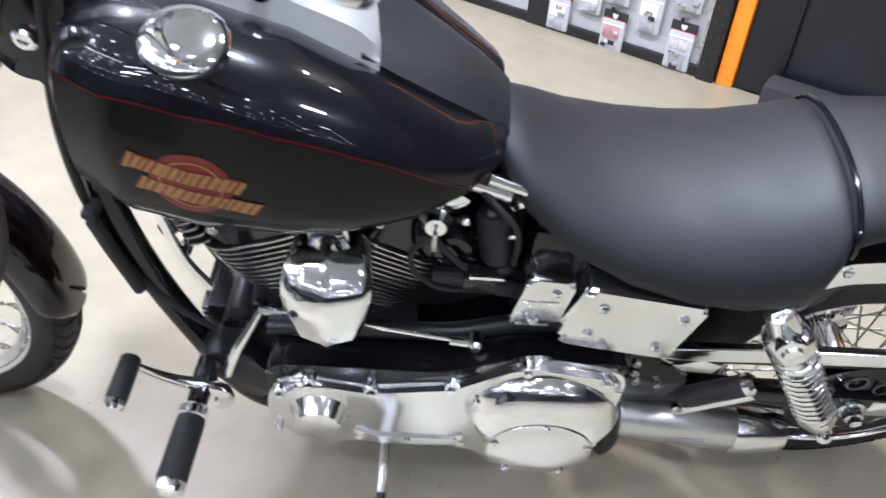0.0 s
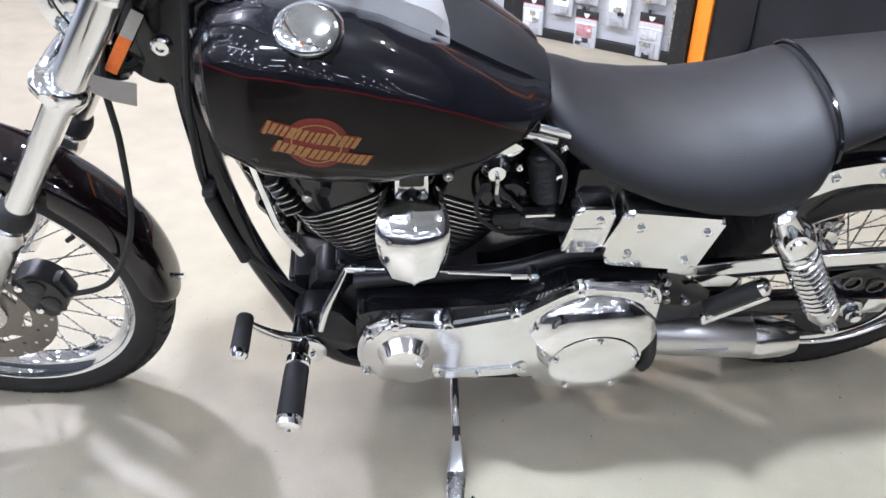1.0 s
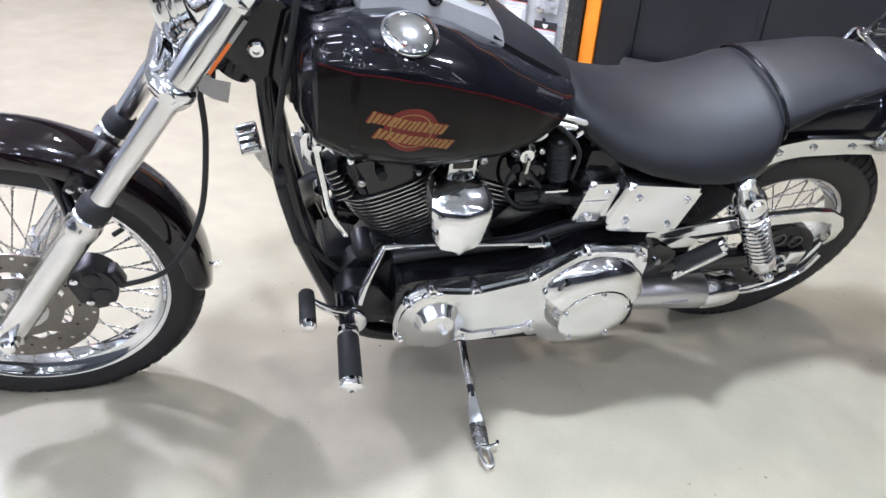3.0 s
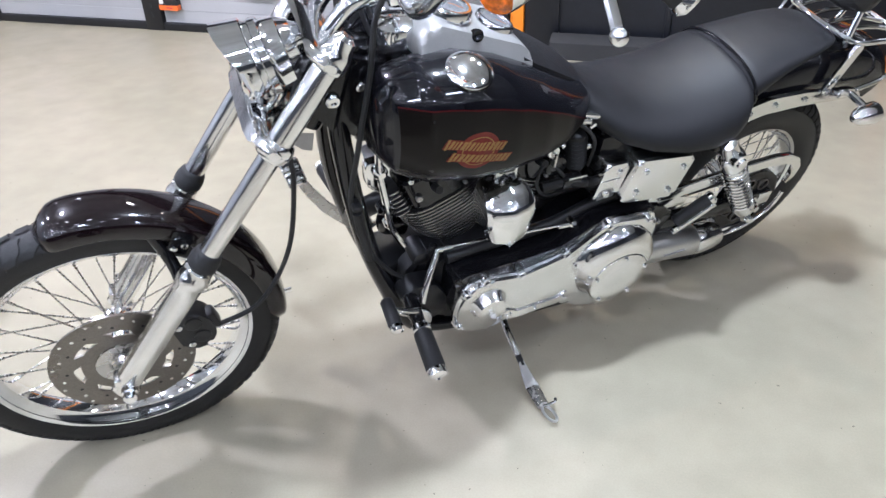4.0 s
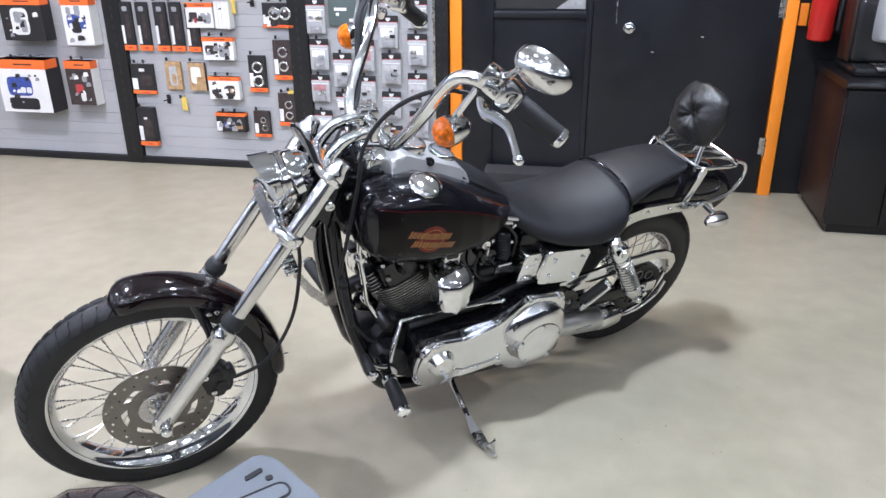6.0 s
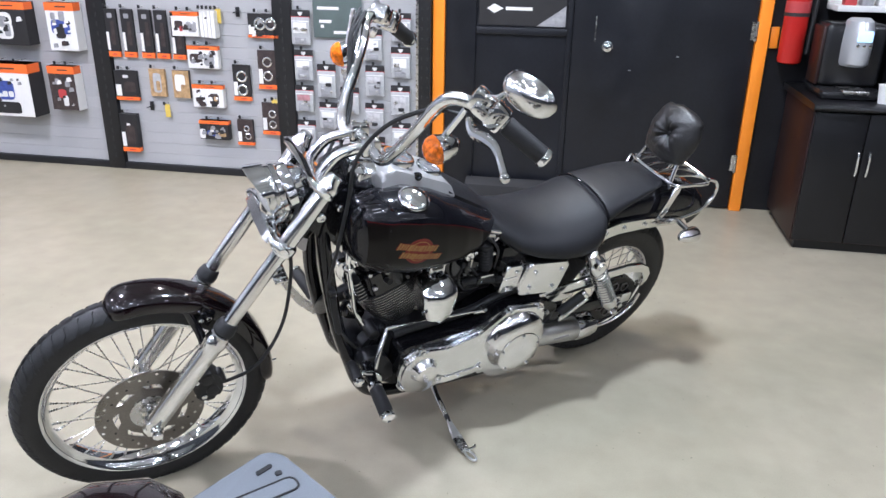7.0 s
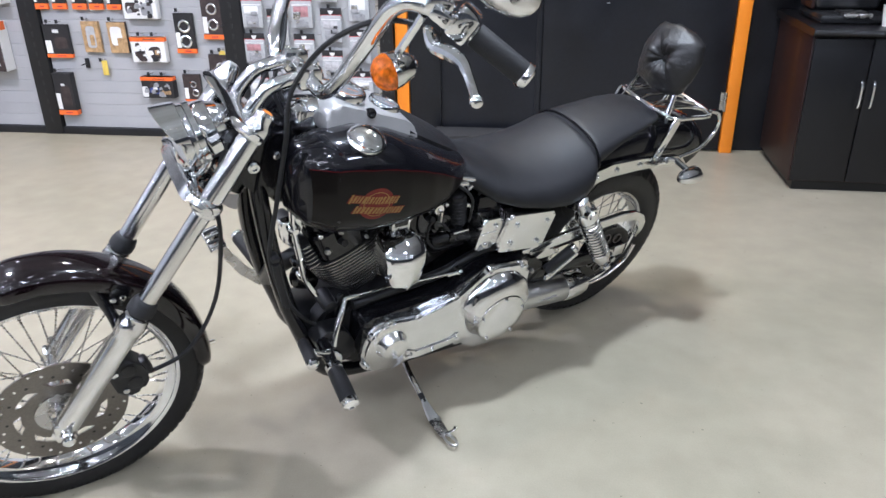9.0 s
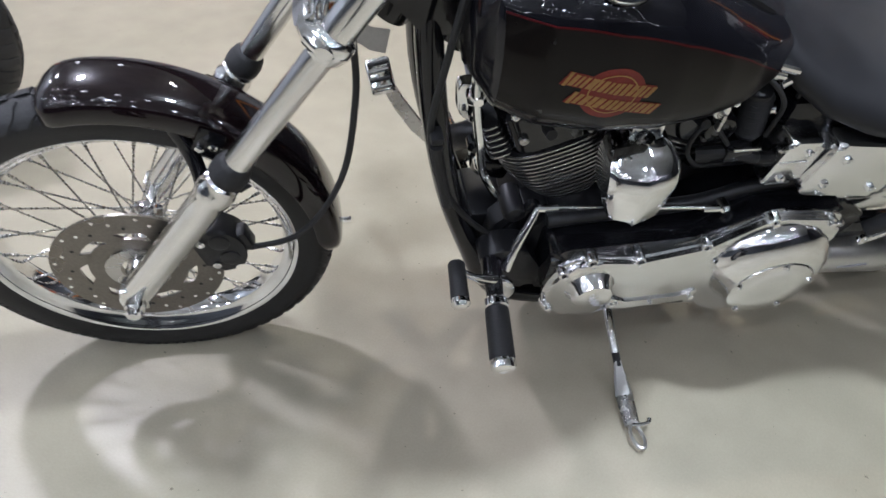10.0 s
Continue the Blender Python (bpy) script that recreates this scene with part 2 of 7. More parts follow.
def box(bm, lo, hi, bevel=0.0, turn=None, seg=2):
    lo, hi = Vector(lo), Vector(hi)
    v = bmesh.ops.create_cube(bm, size=1)["verts"]
    bmesh.ops.transform(bm, matrix=Matrix.Translation((lo + hi) / 2) @ Matrix.Diagonal((*(hi - lo), 1)), verts=v)
    if bevel:
        edges = list({e for x in v for e in x.link_edges})
        made = bmesh.ops.bevel(bm, geom=edges, offset=bevel, segments=seg, affect="EDGES", profile=0.5)
        v = list({x for f in made["faces"] for x in f.verts} | {x for x in v if x.is_valid})
    if turn is not None:
        bmesh.ops.transform(bm, matrix=turn, verts=v)
    return bm


def frame_of(axis):
    axis = Vector(axis).normalized()
    side = axis.cross(Vector((0, 0, 1)))
    if side.length < 1e-3:
        side = axis.cross(Vector((0, 1, 0)))
    side.normalize()
    return axis, side, axis.cross(side).normalized()


def lathe(bm, base, axis, profile, seg=28, close=True):
    """Turns (distance along the axis, radius) rows round the axis; capped where close."""
    base = Vector(base)
    a, u, v = frame_of(axis)
    rings = []
    for d, r in profile:
        c = base + a * d
        rings.append([bm.verts.new(c + (u * math.cos(t) + v * math.sin(t)) * max(r, 1e-4)) for t in (2 * math.pi * k / seg for k in range(seg))])
    for p, q in zip(rings, rings[1:]):
        for k in range(seg):
            bm.faces.new((p[k], p[(k + 1) % seg], q[(k + 1) % seg], q[k]))
    if close:
        bm.faces.new(rings[0][::-1])
        bm.faces.new(rings[-1])
    return bm


def rod(bm, p, q, r, r2=None, seg=16, bevel=0.0):
    p, q = Vector(p), Vector(q)
    n = (q - p).length
    r2 = r if r2 is None else r2
    b = min(bevel, r * 0.6, n * 0.4)
    rows = [(0, r), (n, r2)] if not b else [(0, r - b), (b * 0.3, r - b * 0.3), (b, r), (n - b, r2), (n - b * 0.3, r2 - b * 0.3), (n, r2 - b)]
    return lathe(bm, p, q - p, rows, seg)


def spline(points, steps=6, closed=False):
    """A smooth line through the points."""
    p = [Vector(x) for x in points]
    n = len(p)
    out = []
    for i in range(n if closed else n - 1):
        a, b, c, d = (p[(i + k) % n] if closed else p[min(max(i + k, 0), n - 1)] for k in (-1, 0, 1, 2))
        for j in range(steps):
            t = j / steps
            out.append(0.5 * ((2 * b) + (c - a) * t + (2 * a - 5 * b + 4 * c - d) * t * t + (3 * b - a - 3 * c + d) * t ** 3))
    return out if closed else out + [p[-1]]


def sweep(bm, line, radius, seg=12, closed=False):
    """A round tube along a line; radius is a number or one for each point."""
    line = [Vector(x) for x in line]
    n = len(line)
    tang = [(line[(i + 1) % n] - line[i - 1] if closed else line[min(i + 1, n - 1)] - line[max(i - 1, 0)]).normalized() for i in range(n)]
    _, u, _ = frame_of(tang[0])
    rings = []
    for i in range(n):
        u = (u - tang[i] * u.dot(tang[i])).normalized()
        w = tang[i].cross(u)
        r = radius[i] if isinstance(radius, (list, tuple)) else radius
        rings.append([bm.verts.new(line[i] + (u * math.cos(t) + w * math.sin(t)) * r) for t in (2 * math.pi * k / seg for k in range(seg))])
    for i in range(n if closed else n - 1):
        p, q = rings[i], rings[(i + 1) % n]
        for k in range(seg):
            bm.faces.new((p[k], p[(k + 1) % seg], q[(k + 1) % seg], q[k]))
    if not closed:
        bm.faces.new(rings[0][::-1])
        bm.faces.new(rings[-1])
    return bm


def loft(bm, rings, cap=True, closed=True):
    """Skins rings of points, each with the same number."""
    made = [[bm.verts.new(p) for p in ring] for ring in rings]
    n = len(made[0])
    for p, q in zip(made, made[1:]):
        for k in range(n if closed else n - 1):
            bm.faces.new((p[k], p[(k + 1) % n], q[(k + 1) % n], q[k]))
    if cap and closed:
        bm.faces.new(made[0][::-1])
        bm.faces.new(made[-1])
    return bm


def slab(bm, outline, y0, y1, bevel=0.0, seg=2):
    """A plate with the (x, z) outline, between two y; its y1 face is bevelled."""
    a = [bm.verts.new((x, y0, z)) for x, z in outline]
    b = [bm.verts.new((x, y1, z)) for x, z in outline]
    n = len(a)
    top = bm.faces.new(b)
    bm.faces.new(a[::-1])
    for k in range(n):
        bm.faces.new((a[k], a[(k + 1) % n], b[(k + 1) % n], b[k]))
    if bevel:
        bmesh.ops.bevel(bm, geom=list(top.edges), offset=bevel, segments=seg, affect="EDGES", profile=0.5)
    return bm


def rounded(outline, r, steps=4):
    """An (x, z) outline with its corners rounded."""
    pts = [Vector(p) for p in outline]
    n = len(pts)
    out = []
    for i in range(n):
        p, c, q = pts[i - 1], pts[i], pts[(i + 1) % n]
        d = min(r, (p - c).length * 0.45, (q - c).length * 0.45)
        a, b = c + (p - c).normalized() * d, c + (q - c).normalized() * d
        for k in range(steps + 1):
            t = k / steps
            out.append(tuple((1 - t) ** 2 * a + 2 * t * (1 - t) * c + t * t * b))
    return out


def bolt(parent, place, axis, r=0.007, h=0.006, mat="chrome", turn=None):
    return part("bolt", lathe(bmesh.new(), place, axis, [(-0.002, r), (h * 0.7, r), (h, r * 0.75), (h, r * 0.45), (h * 0.6, r * 0.4)], 10), mat, parent, turn=turn)

# ---- room ----
def room():
    bm = bmesh.new()
    box(bm, (-10.5, -14.5, -0.1), (14.5, 0.3, 0.0))
    floor = part("floor", bm, "floor")
    floor.matrix_world = WALL_POSE
    tagged(floor, "pale beige polished concrete floor with faint mottling", "floor", kind="structure")
    bm = bmesh.new()
    box(bm, (-10.5, -14.5, CEILING), (14.5, 0.3, CEILING + 0.1))
    c = part("ceiling", bm, "ceiling")
    c.matrix_world = WALL_POSE
    tagged(c, "plain grey shop ceiling", "ceiling", kind="structure")
    for name, lo, hi, mat, label in (
        ("wall_north", (-10.5, 0.02, 0), (14.5, 0.2, CEILING), "black_wall", "black painted shop wall behind the merchandise displays"),
        ("wall_south", (-10.5, -14.5, 0), (14.5, -14.35, CEILING), "white_wall", "plain grey shop wall"),
        # out of view; its pale colour is there to brighten forward-facing chrome
        ("wall_west", (-10.5, -14.35, 0), (-10.35, 0.02, CEILING), "pale_wall", "plain unseen wall, kept pale to brighten the chrome"),
        ("wall_east", (14.35, -14.35, 0), (14.5, 0.02, CEILING), "white_wall", "plain grey shop wall"),
    ):
        w = part(name, box(bmesh.new(), lo, hi), mat)
        w.matrix_world = WALL_POSE
        tagged(w, label, "wall", kind="structure")


room()


def ceiling_lamp():
    lamp = thing("ceiling_lamp", at_wall(*LAMP_SPOTS[0], CEILING), "round grey high-bay lamp hanging under the ceiling", "lamp", "ceiling lamps")
    part("housing", lathe(bmesh.new(), (0, 0, -0.30), (0, 0, 1), [(-0.03, 0.29), (-0.03, 0.28), (0.03, 0.22), (0.10, 0.09), (0.16, 0.06), (0.16, 0.001)], 24, close=False), "housing", lamp)
    part("rod", rod(bmesh.new(), (0, 0, -0.15), (0, 0, 0), 0.012, seg=8), "housing", lamp)
    for s, n in LAMP_SPOTS[1:]:
        copy_thing(lamp, at_wall(s, n, CEILING))


ceiling_lamp()


def track_spots():
    """Small shop spotlights on tracks; their lit faces show as points in the paint and chrome."""
    spot = None
    rows = [(1.1, -6.2 + 1.96 * k) for k in range(4)] + [(n, -6.4 + 0.2 * n + 0.98 * k) for n in (3.7, 4.6) for k in range(6)]
    rows += [(6.3, -5.2 + 0.30 * k) for k in range(13)] + [(6.75, -4.6 + 0.85 * k) for k in range(5)] + [(5.6, -5.0 + 0.75 * k) for k in range(7)] + [(7.3, -5.4 + 1.1 * k) for k in range(6)]
    rows += [(9.2, -8.0 + 0.8 * k) for k in range(13)] + [(12.0, -8.0 + 1.0 * k) for k in range(11)] + [(n, 1.0 + 0.9 * k) for n in (8.3, 10.2) for k in range(9)]
    rows += [(n, 3.2 + 1.25 * k + 0.4 * (n % 2)) for n in (3.6, 5.1, 6.6) for k in range(9)]
    for n, s in rows:
        m = at_wall(s, n, CEILING - 0.35)
        if spot is None:
            spot = thing("track_spotlight", m, "small grey track spotlight under the ceiling", "spotlight", "track spotlights")
            part("can", lathe(bmesh.new(), (0, 0, 0), (0, 0, 1), [(0.0, 0.080), (0.0, 0.086), (0.13, 0.078), (0.16, 0.02), (0.35, 0.012)], 16, close=False), "housing", spot)
            part("bulb", lathe(bmesh.new(), (0, 0, 0.012), (0, 0, -1), [(0, 0.078), (0.018, 0.075), (0.042, 0.056), (0.056, 0.027), (0.060, 0.004)], 14), "bulb", spot)
        else:
            copy_thing(spot, m)


track_spots()

# ---- motorcycle ----
LEAN = 16.0
BIKE = thing("motorcycle", pose(0, 0.09, 0, LEAN, 0, 0), "black cruiser motorcycle with chrome engine covers leaning on its kickstand", "motorcycle")
AXLE_F, AXLE_R = Vector((-0.826, 0, 0.339)), Vector((0.858, 0, 0.316))
RAKE = Vector((0.555, 0, 0.832)).normalized()
HEAD = Vector((-0.318, 0, 0.942))
STEER = Matrix.Translation(HEAD) @ Matrix.Rotation(radians(-6.5), 4, RAKE) @ Matrix.Translation(-HEAD)
WHEEL_TURN = Matrix.Translation(HEAD) @ Matrix.Rotation(radians(-4.0), 4, RAKE) @ Matrix.Translation(-HEAD)


def wheel(name, axle, tyre_r, tyre_w, rim_r, hub_r, hub_w, turn, tread, label):
    y = Vector((0, 1, 0))
    hub = part(name, lathe(bmesh.new(), axle - y * hub_w, y, [(0, hub_r * 0.75), (0.004, hub_r), (0.016, hub_r), (0.02, hub_r * 0.62), (2 * hub_w - 0.02, hub_r * 0.62),
               (2 * hub_w - 0.016, hub_r), (2 * hub_w - 0.004, hub_r), (2 * hub_w, hub_r * 0.75)], 32), "chrome", BIKE, label, turn)
    # tyre: a rounded crown down to the bead, both sides
    n, seg = 13, 96
    bm = bmesh.new()
    side = tyre_r - rim_r
    half = []
    for k in range(n):
        t = k / (n - 1)
        ang = -math.pi * 0.5 + math.pi * t
        half.append((tyre_w * math.sin(ang) * (1.0 if abs(math.sin(ang)) < 0.9 else 0.97), rim_r + side * 0.42 + side * 0.58 * math.cos(ang) ** 0.8 if math.cos(ang) > 1e-6 else rim_r + side * 0.42))
    prof = [(-tyre_w * 0.70, rim_r - 0.012), (-tyre_w * 0.93, rim_r + side * 0.12)] + half + [(tyre_w * 0.93, rim_r + side * 0.12), (tyre_w * 0.70, rim_r - 0.012)]
    rings = []
    for j in range(seg):
        a = 2 * math.pi * j / seg
        rings.append([axle + Vector((r * math.cos(a), d, r * math.sin(a))) for d, r in prof])
    made = [[bm.verts.new(p) for p in ring] for ring in rings]
    for j in range(seg):
        p, q = made[j], made[(j + 1) % seg]
        for k in range(len(prof) - 1):
            bm.faces.new((p[k], p[k + 1], q[k + 1], q[k]))
    tyre = part("tyre", bm, "tyre", hub, "black rubber tyre with a grooved tread", turn, sharp=50)
    # tread blocks: slanted ribs a little proud of the crown, coloured lighter to darken the grooves
    bm = bmesh.new()
    count = 56
    for j in range(count):
        for sgn in (-1, 1):
            a0 = 2 * math.pi * (j + (0.5 if sgn > 0 else 0)) / count
            strip = []
            for i in range(6):
                t = 0.10 + 0.78 * i / 5
                ang = t * math.pi * 0.47
                r = rim_r + side * 0.42 + side * 0.58 * math.cos(ang) ** 0.8 + tread
                d = sgn * tyre_w * math.sin(ang)
                sh = a0 + 0.055 * t * 1.6 + 0.012 * math.sin(t * 9)
                w = (0.74 - 0.12 * t) * math.pi / count
                strip.append([axle + Vector((rr * math.cos(b), d, rr * math.sin(b))) for b, rr in ((sh - w, r - tread * 2.2), (sh - w * 0.94, r), (sh + w * 0.94, r), (sh + w, r - tread * 2.2))])
            loft(bm, strip, cap=False, closed=False)
    part("tread", bm, "tread", hub, turn=turn, sharp=30)
    # rim: flanges, walls and dropped well
    rw = tyre_w * 0.74
    rim_prof = [(-rw, rim_r + 0.004), (-rw - 0.004, rim_r - 0.003), (-rw, rim_r - 0.010), (-rw * 0.72, rim_r - 0.016), (-rw * 0.5, rim_r - 0.028), (0, rim_r - 0.031), (rw * 0.5, rim_r - 0.028),
                (rw * 0.72, rim_r - 0.016), (rw, rim_r - 0.010), (rw + 0.004, rim_r - 0.003), (rw, rim_r + 0.004)]
    bm = bmesh.new()
    lathe(bm, axle, y, rim_prof, 96, close=False)
    part("rim", bm, "chrome", hub, "chrome spoked rim", turn)
    # spokes, laced in crossing pairs
    data = None
    for k in range(40):
        side_y = -1 if k % 2 else 1
        a = 2 * math.pi * k / 40
        lean = 0.42 if (k // 2) % 2 else -0.42
        b = a - lean
        inner = axle + Vector((hub_r * 0.93 * math.cos(b), side_y * (hub_w - 0.01), hub_r * 0.93 * math.sin(b)))
        outer = axle + Vector(((rim_r - 0.027) * math.cos(a), side_y * rw * 0.15, (rim_r - 0.027) * math.sin(a)))
        if turn is not None:
            inner, outer = turn @ inner, turn @ outer
        length = (outer - inner).length
        if data is None:
            bm = bmesh.new()
            lathe(bm, (0, 0, 0), (0, 0, 1), [(0, 0.0017), (0.9, 0.0017), (0.905, 0.0030), (1.0, 0.0030)], 7)
            sp = part("spoke", bm, "brushed", hub)
            data = sp.data
        else:
            sp = new("spoke", data)
            sp.parent = hub
        sp.matrix_local = Matrix.Translation(inner) @ (outer - inner).to_track_quat("Z", "X").to_matrix().to_4x4() @ Matrix.Diagonal((1, 1, length, 1))
    return hub


def front_end():
    w = wheel("front_wheel", AXLE_F, 0.342, 0.046, 0.279, 0.034, 0.055, WHEEL_TURN, 0.0030, "tall laced front wheel with chrome rim")
    y = Vector((0, 1, 0))
    # brake disc with windows cut between its inner and outer ring
    bm = bmesh.new()
    c = AXLE_F - y * 0.078
    lathe(bm, c, y, [(0, 0.145), (0, 0.099), (0.005, 0.099), (0.005, 0.145), (0, 0.145)], 64, close=False)
    part("brake_disc", bm, "disc_steel", w, "slotted steel brake disc", WHEEL_TURN)
    part("disc_ring", lathe(bmesh.new(), c, y, [(0, 0.083), (0, 0.056), (0.005, 0.056), (0.005, 0.083), (0, 0.083)], 48, close=False), "disc_steel", w, turn=WHEEL_TURN)
    for k in range(7):
        a0 = 2 * math.pi * k / 7
        strip = []
        for i in range(9):
            t = i / 8
            a, r = a0 + 0.22 * t, 0.080 + 0.021 * t
            strip.append([c + Vector((r * math.cos(a + da), dy, r * math.sin(a + da))) for da, dy in ((-0.19, 0), (0.19, 0), (0.19, 0.005), (-0.19, 0.005))])
        part("disc_arm", loft(bmesh.new(), strip), "disc_steel", w, turn=WHEEL_TURN)
    bm = bmesh.new()
    lathe(bm, c - y * 0.004, y, [(0, 0.056), (0.013, 0.056), (0.013, 0.03), (0.0, 0.03), (0, 0.056)], 32, close=False)
    part("disc_carrier", bm, "brushed", w, turn=WHEEL_TURN)
    # dots in place of cut holes: polished ones imitate light showing through, the rest are black
    for k in range(36):
        a = 2 * math.pi * k / 36
        r = 0.124 + 0.012 * (k % 3 - 1)
        part("disc_hole", lathe(bmesh.new(), c + Vector((r * math.cos(a), -0.0008, r * math.sin(a))), y, [(0, 0.0036), (0.0005, 0.0030), (0.0007, 0.001)], 8), "polished" if k % 3 else "post", w, turn=WHEEL_TURN)
    # valve
    part("valve", rod(bmesh.new(), AXLE_F + Vector((0.215, -0.004, 0.138)), AXLE_F + Vector((0.185, -0.008, 0.118)), 0.005, seg=8), "rubber", w, turn=WHEEL_TURN)

    # fork legs
    for sgn in (-1, 1):
        off = Vector((0, 0.128 * sgn, 0))
        base = AXLE_F + off + Vector((0.0085, 0, -0.0055))

        def along(d):
            return base + RAKE * d

        leg = part("fork_leg", rod(bmesh.new(), along(0.37), along(0.83), 0.0205, seg=28), "polished", BIKE, "chrome front fork leg", STEER)
        bm = bmesh.new()
        lathe(bm, along(-0.035), RAKE, [(0, 0.017), (0.006, 0.024), (0.05, 0.0275), (0.30, 0.0275), (0.325, 0.0285), (0.33, 0.031), (0.348, 0.031), (0.352, 0.0285), (0.366, 0.0285), (0.37, 0.024)], 28)
        part("slider", bm, "polished", leg, "brushed alloy lower fork slider", STEER)
        bm = bmesh.new()
        lathe(bm, along(0.338), RAKE, [(0, 0.027), (0.003, 0.0295), (0.020, 0.0295), (0.024, 0.027), (0.030, 0.027), (0.036, 0.024), (0.039, 0.021)], 24)
        part("dust_boot", bm, "rubber", leg, "black rubber dust boot", STEER)
        bm = bmesh.new()
        lathe(bm, along(0.608), RAKE, [(0, 0.022), (0.004, 0.028), (0.018, 0.032), (0.03, 0.032), (0.036, 0.029), (0.04, 0.0245)], 28)
        part("collar", bm, "chrome", leg, "chrome lower clamp collar", STEER)
        bm = bmesh.new()
        lathe(bm, along(0.645), RAKE, [(0, 0.0235), (0.17, 0.0235), (0.175, 0.022)], 28)
        part("cover_tube", bm, "polished", leg, "chrome fork cover", STEER)
        bm = bmesh.new()
        lathe(bm, along(0.80), RAKE, [(0, 0.022), (0.004, 0.029), (0.03, 0.029), (0.036, 0.026), (0.045, 0.022), (0.06, 0.02), (0.066, 0.012)], 24)
        part("top_cap", bm, "chrome", leg, turn=STEER)
        # axle end
        part("axle_cap", lathe(bmesh.new(), base + Vector((0, 0.026 * sgn, 0)), (0, sgn, 0), [(0, 0.017), (0.014, 0.017), (0.018, 0.014), (0.026, 0.014), (0.03, 0.010)], 18), "chrome", leg, turn=STEER)
        part("axle_clamp", box(bmesh.new(), base + Vector((-0.028, -0.02, -0.032)), base + Vector((0.018, 0.02, 0.02)), 0.008), "polished", leg, turn=STEER)
        # fender bracket: short strut from the slider's top up inside the fender
        bm = bmesh.new()
        line = spline([along(0.255) + Vector((0.004, -0.018 * sgn, 0)), along(0.29) + Vector((-0.022, -0.045 * sgn, 0.0)), AXLE_F + Vector((0.132, sgn * 0.062, 0.272)), AXLE_F + Vector((0.112, sgn * 0.055, 0.318))])
        sweep(bm, line, 0.0125, 12)
        part("fender_bracket", bm, "gloss_black", leg, turn=STEER)
    bm = bmesh.new()
    rod(bm, AXLE_F - y * 0.12, AXLE_F + y * 0.12, 0.011, seg=14)
    part("axle", bm, "chrome", BIKE, turn=STEER)

    # triple clamps
    for name, d, h in (("lower_clamp", 0.63, 0.034), ("upper_clamp", 0.815, 0.028)):
        ctr = AXLE_F + RAKE * d
        perp = Vector((RAKE.z, 0, -RAKE.x))
        bm = bmesh.new()
        rows = []
        for yy, back, thick in ((-0.162, 0.012, 0.5), (-0.15, 0.030, 0.9), (-0.128, 0.038, 1), (-0.09, 0.034, 1), (-0.04, 0.05, 1), (0.04, 0.05, 1), (0.09, 0.034, 1), (0.128, 0.038, 1), (0.15, 0.030, 0.9), (0.162, 0.012, 0.5)):
            p = ctr + Vector((0, yy, 0)) + perp * (0.02 if abs(yy) < 0.06 else 0.0)
            rows.append([p + perp * (back * math.cos(t)) + RAKE * (h * 0.5 * thick * math.sin(t)) for t in (2 * math.pi * k / 12 for k in range(12))])
        loft(bm, rows)
        part(name, bm, "chrome", BIKE, turn=STEER)

    # fender
    bm = bmesh.new()
    rows = []
    n = 40
    for i in range(n + 1):
        t = i / n
        ang = radians(104 - 108 * t)
        r = 0.371 + 0.010 * math.sin(min(t * 3, 1) * math.pi / 2) - 0.022 * t - (0.026 * (1 - t / 0.10) ** 2 if t < 0.10 else 0)
        w = 0.061 * (0.45 + 0.55 * min(t / 0.05, 1) ** 0.5) * (0.5 + 0.5 * min((1 - t) / 0.06, 1) ** 0.5)
        drop = 0.030 * min(0.35 + t / 0.12, 1) * min(0.3 + (1 - t) / 0.12, 1)
        ring = []
        for k in range(15):
            u = -1 + 2 * k / 14
            q = abs(u) ** 3.2
            ring.append((w * math.sin(u * math.pi / 2) if abs(u) < 0.7 else w * math.copysign(math.sin(0.7 * math.pi / 2) + (abs(u) - 0.7) / 0.3 * (1.02 - math.sin(0.7 * math.pi / 2)), u), r - drop * q - 0.012 * u * u))
        ring += [(d * 0.955, rr - 0.004) for d, rr in ring[::-1]]
        rows.append([AXLE_F + Vector((rr * math.cos(ang), d, rr * math.sin(ang))) for d, rr in ring])
    loft(bm, rows)
    fender = part("front_fender", bm, "fender_paint", BIKE, "glossy black cherry front fender", WHEEL_TURN, sharp=60)
    for sgn in (-1, 1):
        brace = []
        for ang in (57, 57.6, 63.4, 64):
            row = []
            for k in range(9):
                u = 0.78 + 0.5 * k / 8
                v = min(u, 1)
                r = 0.3765 - 0.030 * v ** 3.2 - 0.012 * v * v - (0.10 * (u - 1) if u > 1 else 0) - (0.003 if ang in (57, 64) else 0)
                row.append(AXLE_F + Vector((r * math.cos(radians(ang)), sgn * 0.0645 * math.sin(v * math.pi / 2), r * math.sin(radians(ang)))))
            brace.append(row)
        part("fork_brace", loft(bmesh.new(), brace, cap=False, closed=False), "gloss_black", fender, "gloss black brace on the fender's side", WHEEL_TURN, sharp=60)
    for sgn in (-1, 1):
        for ang, r in ((59, 0.330), (62, 0.318)):
            part("bolt", lathe(bmesh.new(), AXLE_F + Vector((r * math.cos(radians(ang)), sgn * 0.064, r * math.sin(radians(ang)))), (0, sgn, 0), [(0, 0.007), (0.005, 0.007), (0.007, 0.004)], 10), "chrome", fender, turn=WHEEL_TURN)
    part("fender_screw", rod(bmesh.new(), AXLE_F + Vector((0.345, 0, 0.016)), AXLE_F + Vector((0.376, 0, 0.018)), 0.006, seg=8), "chrome", fender, turn=WHEEL_TURN)

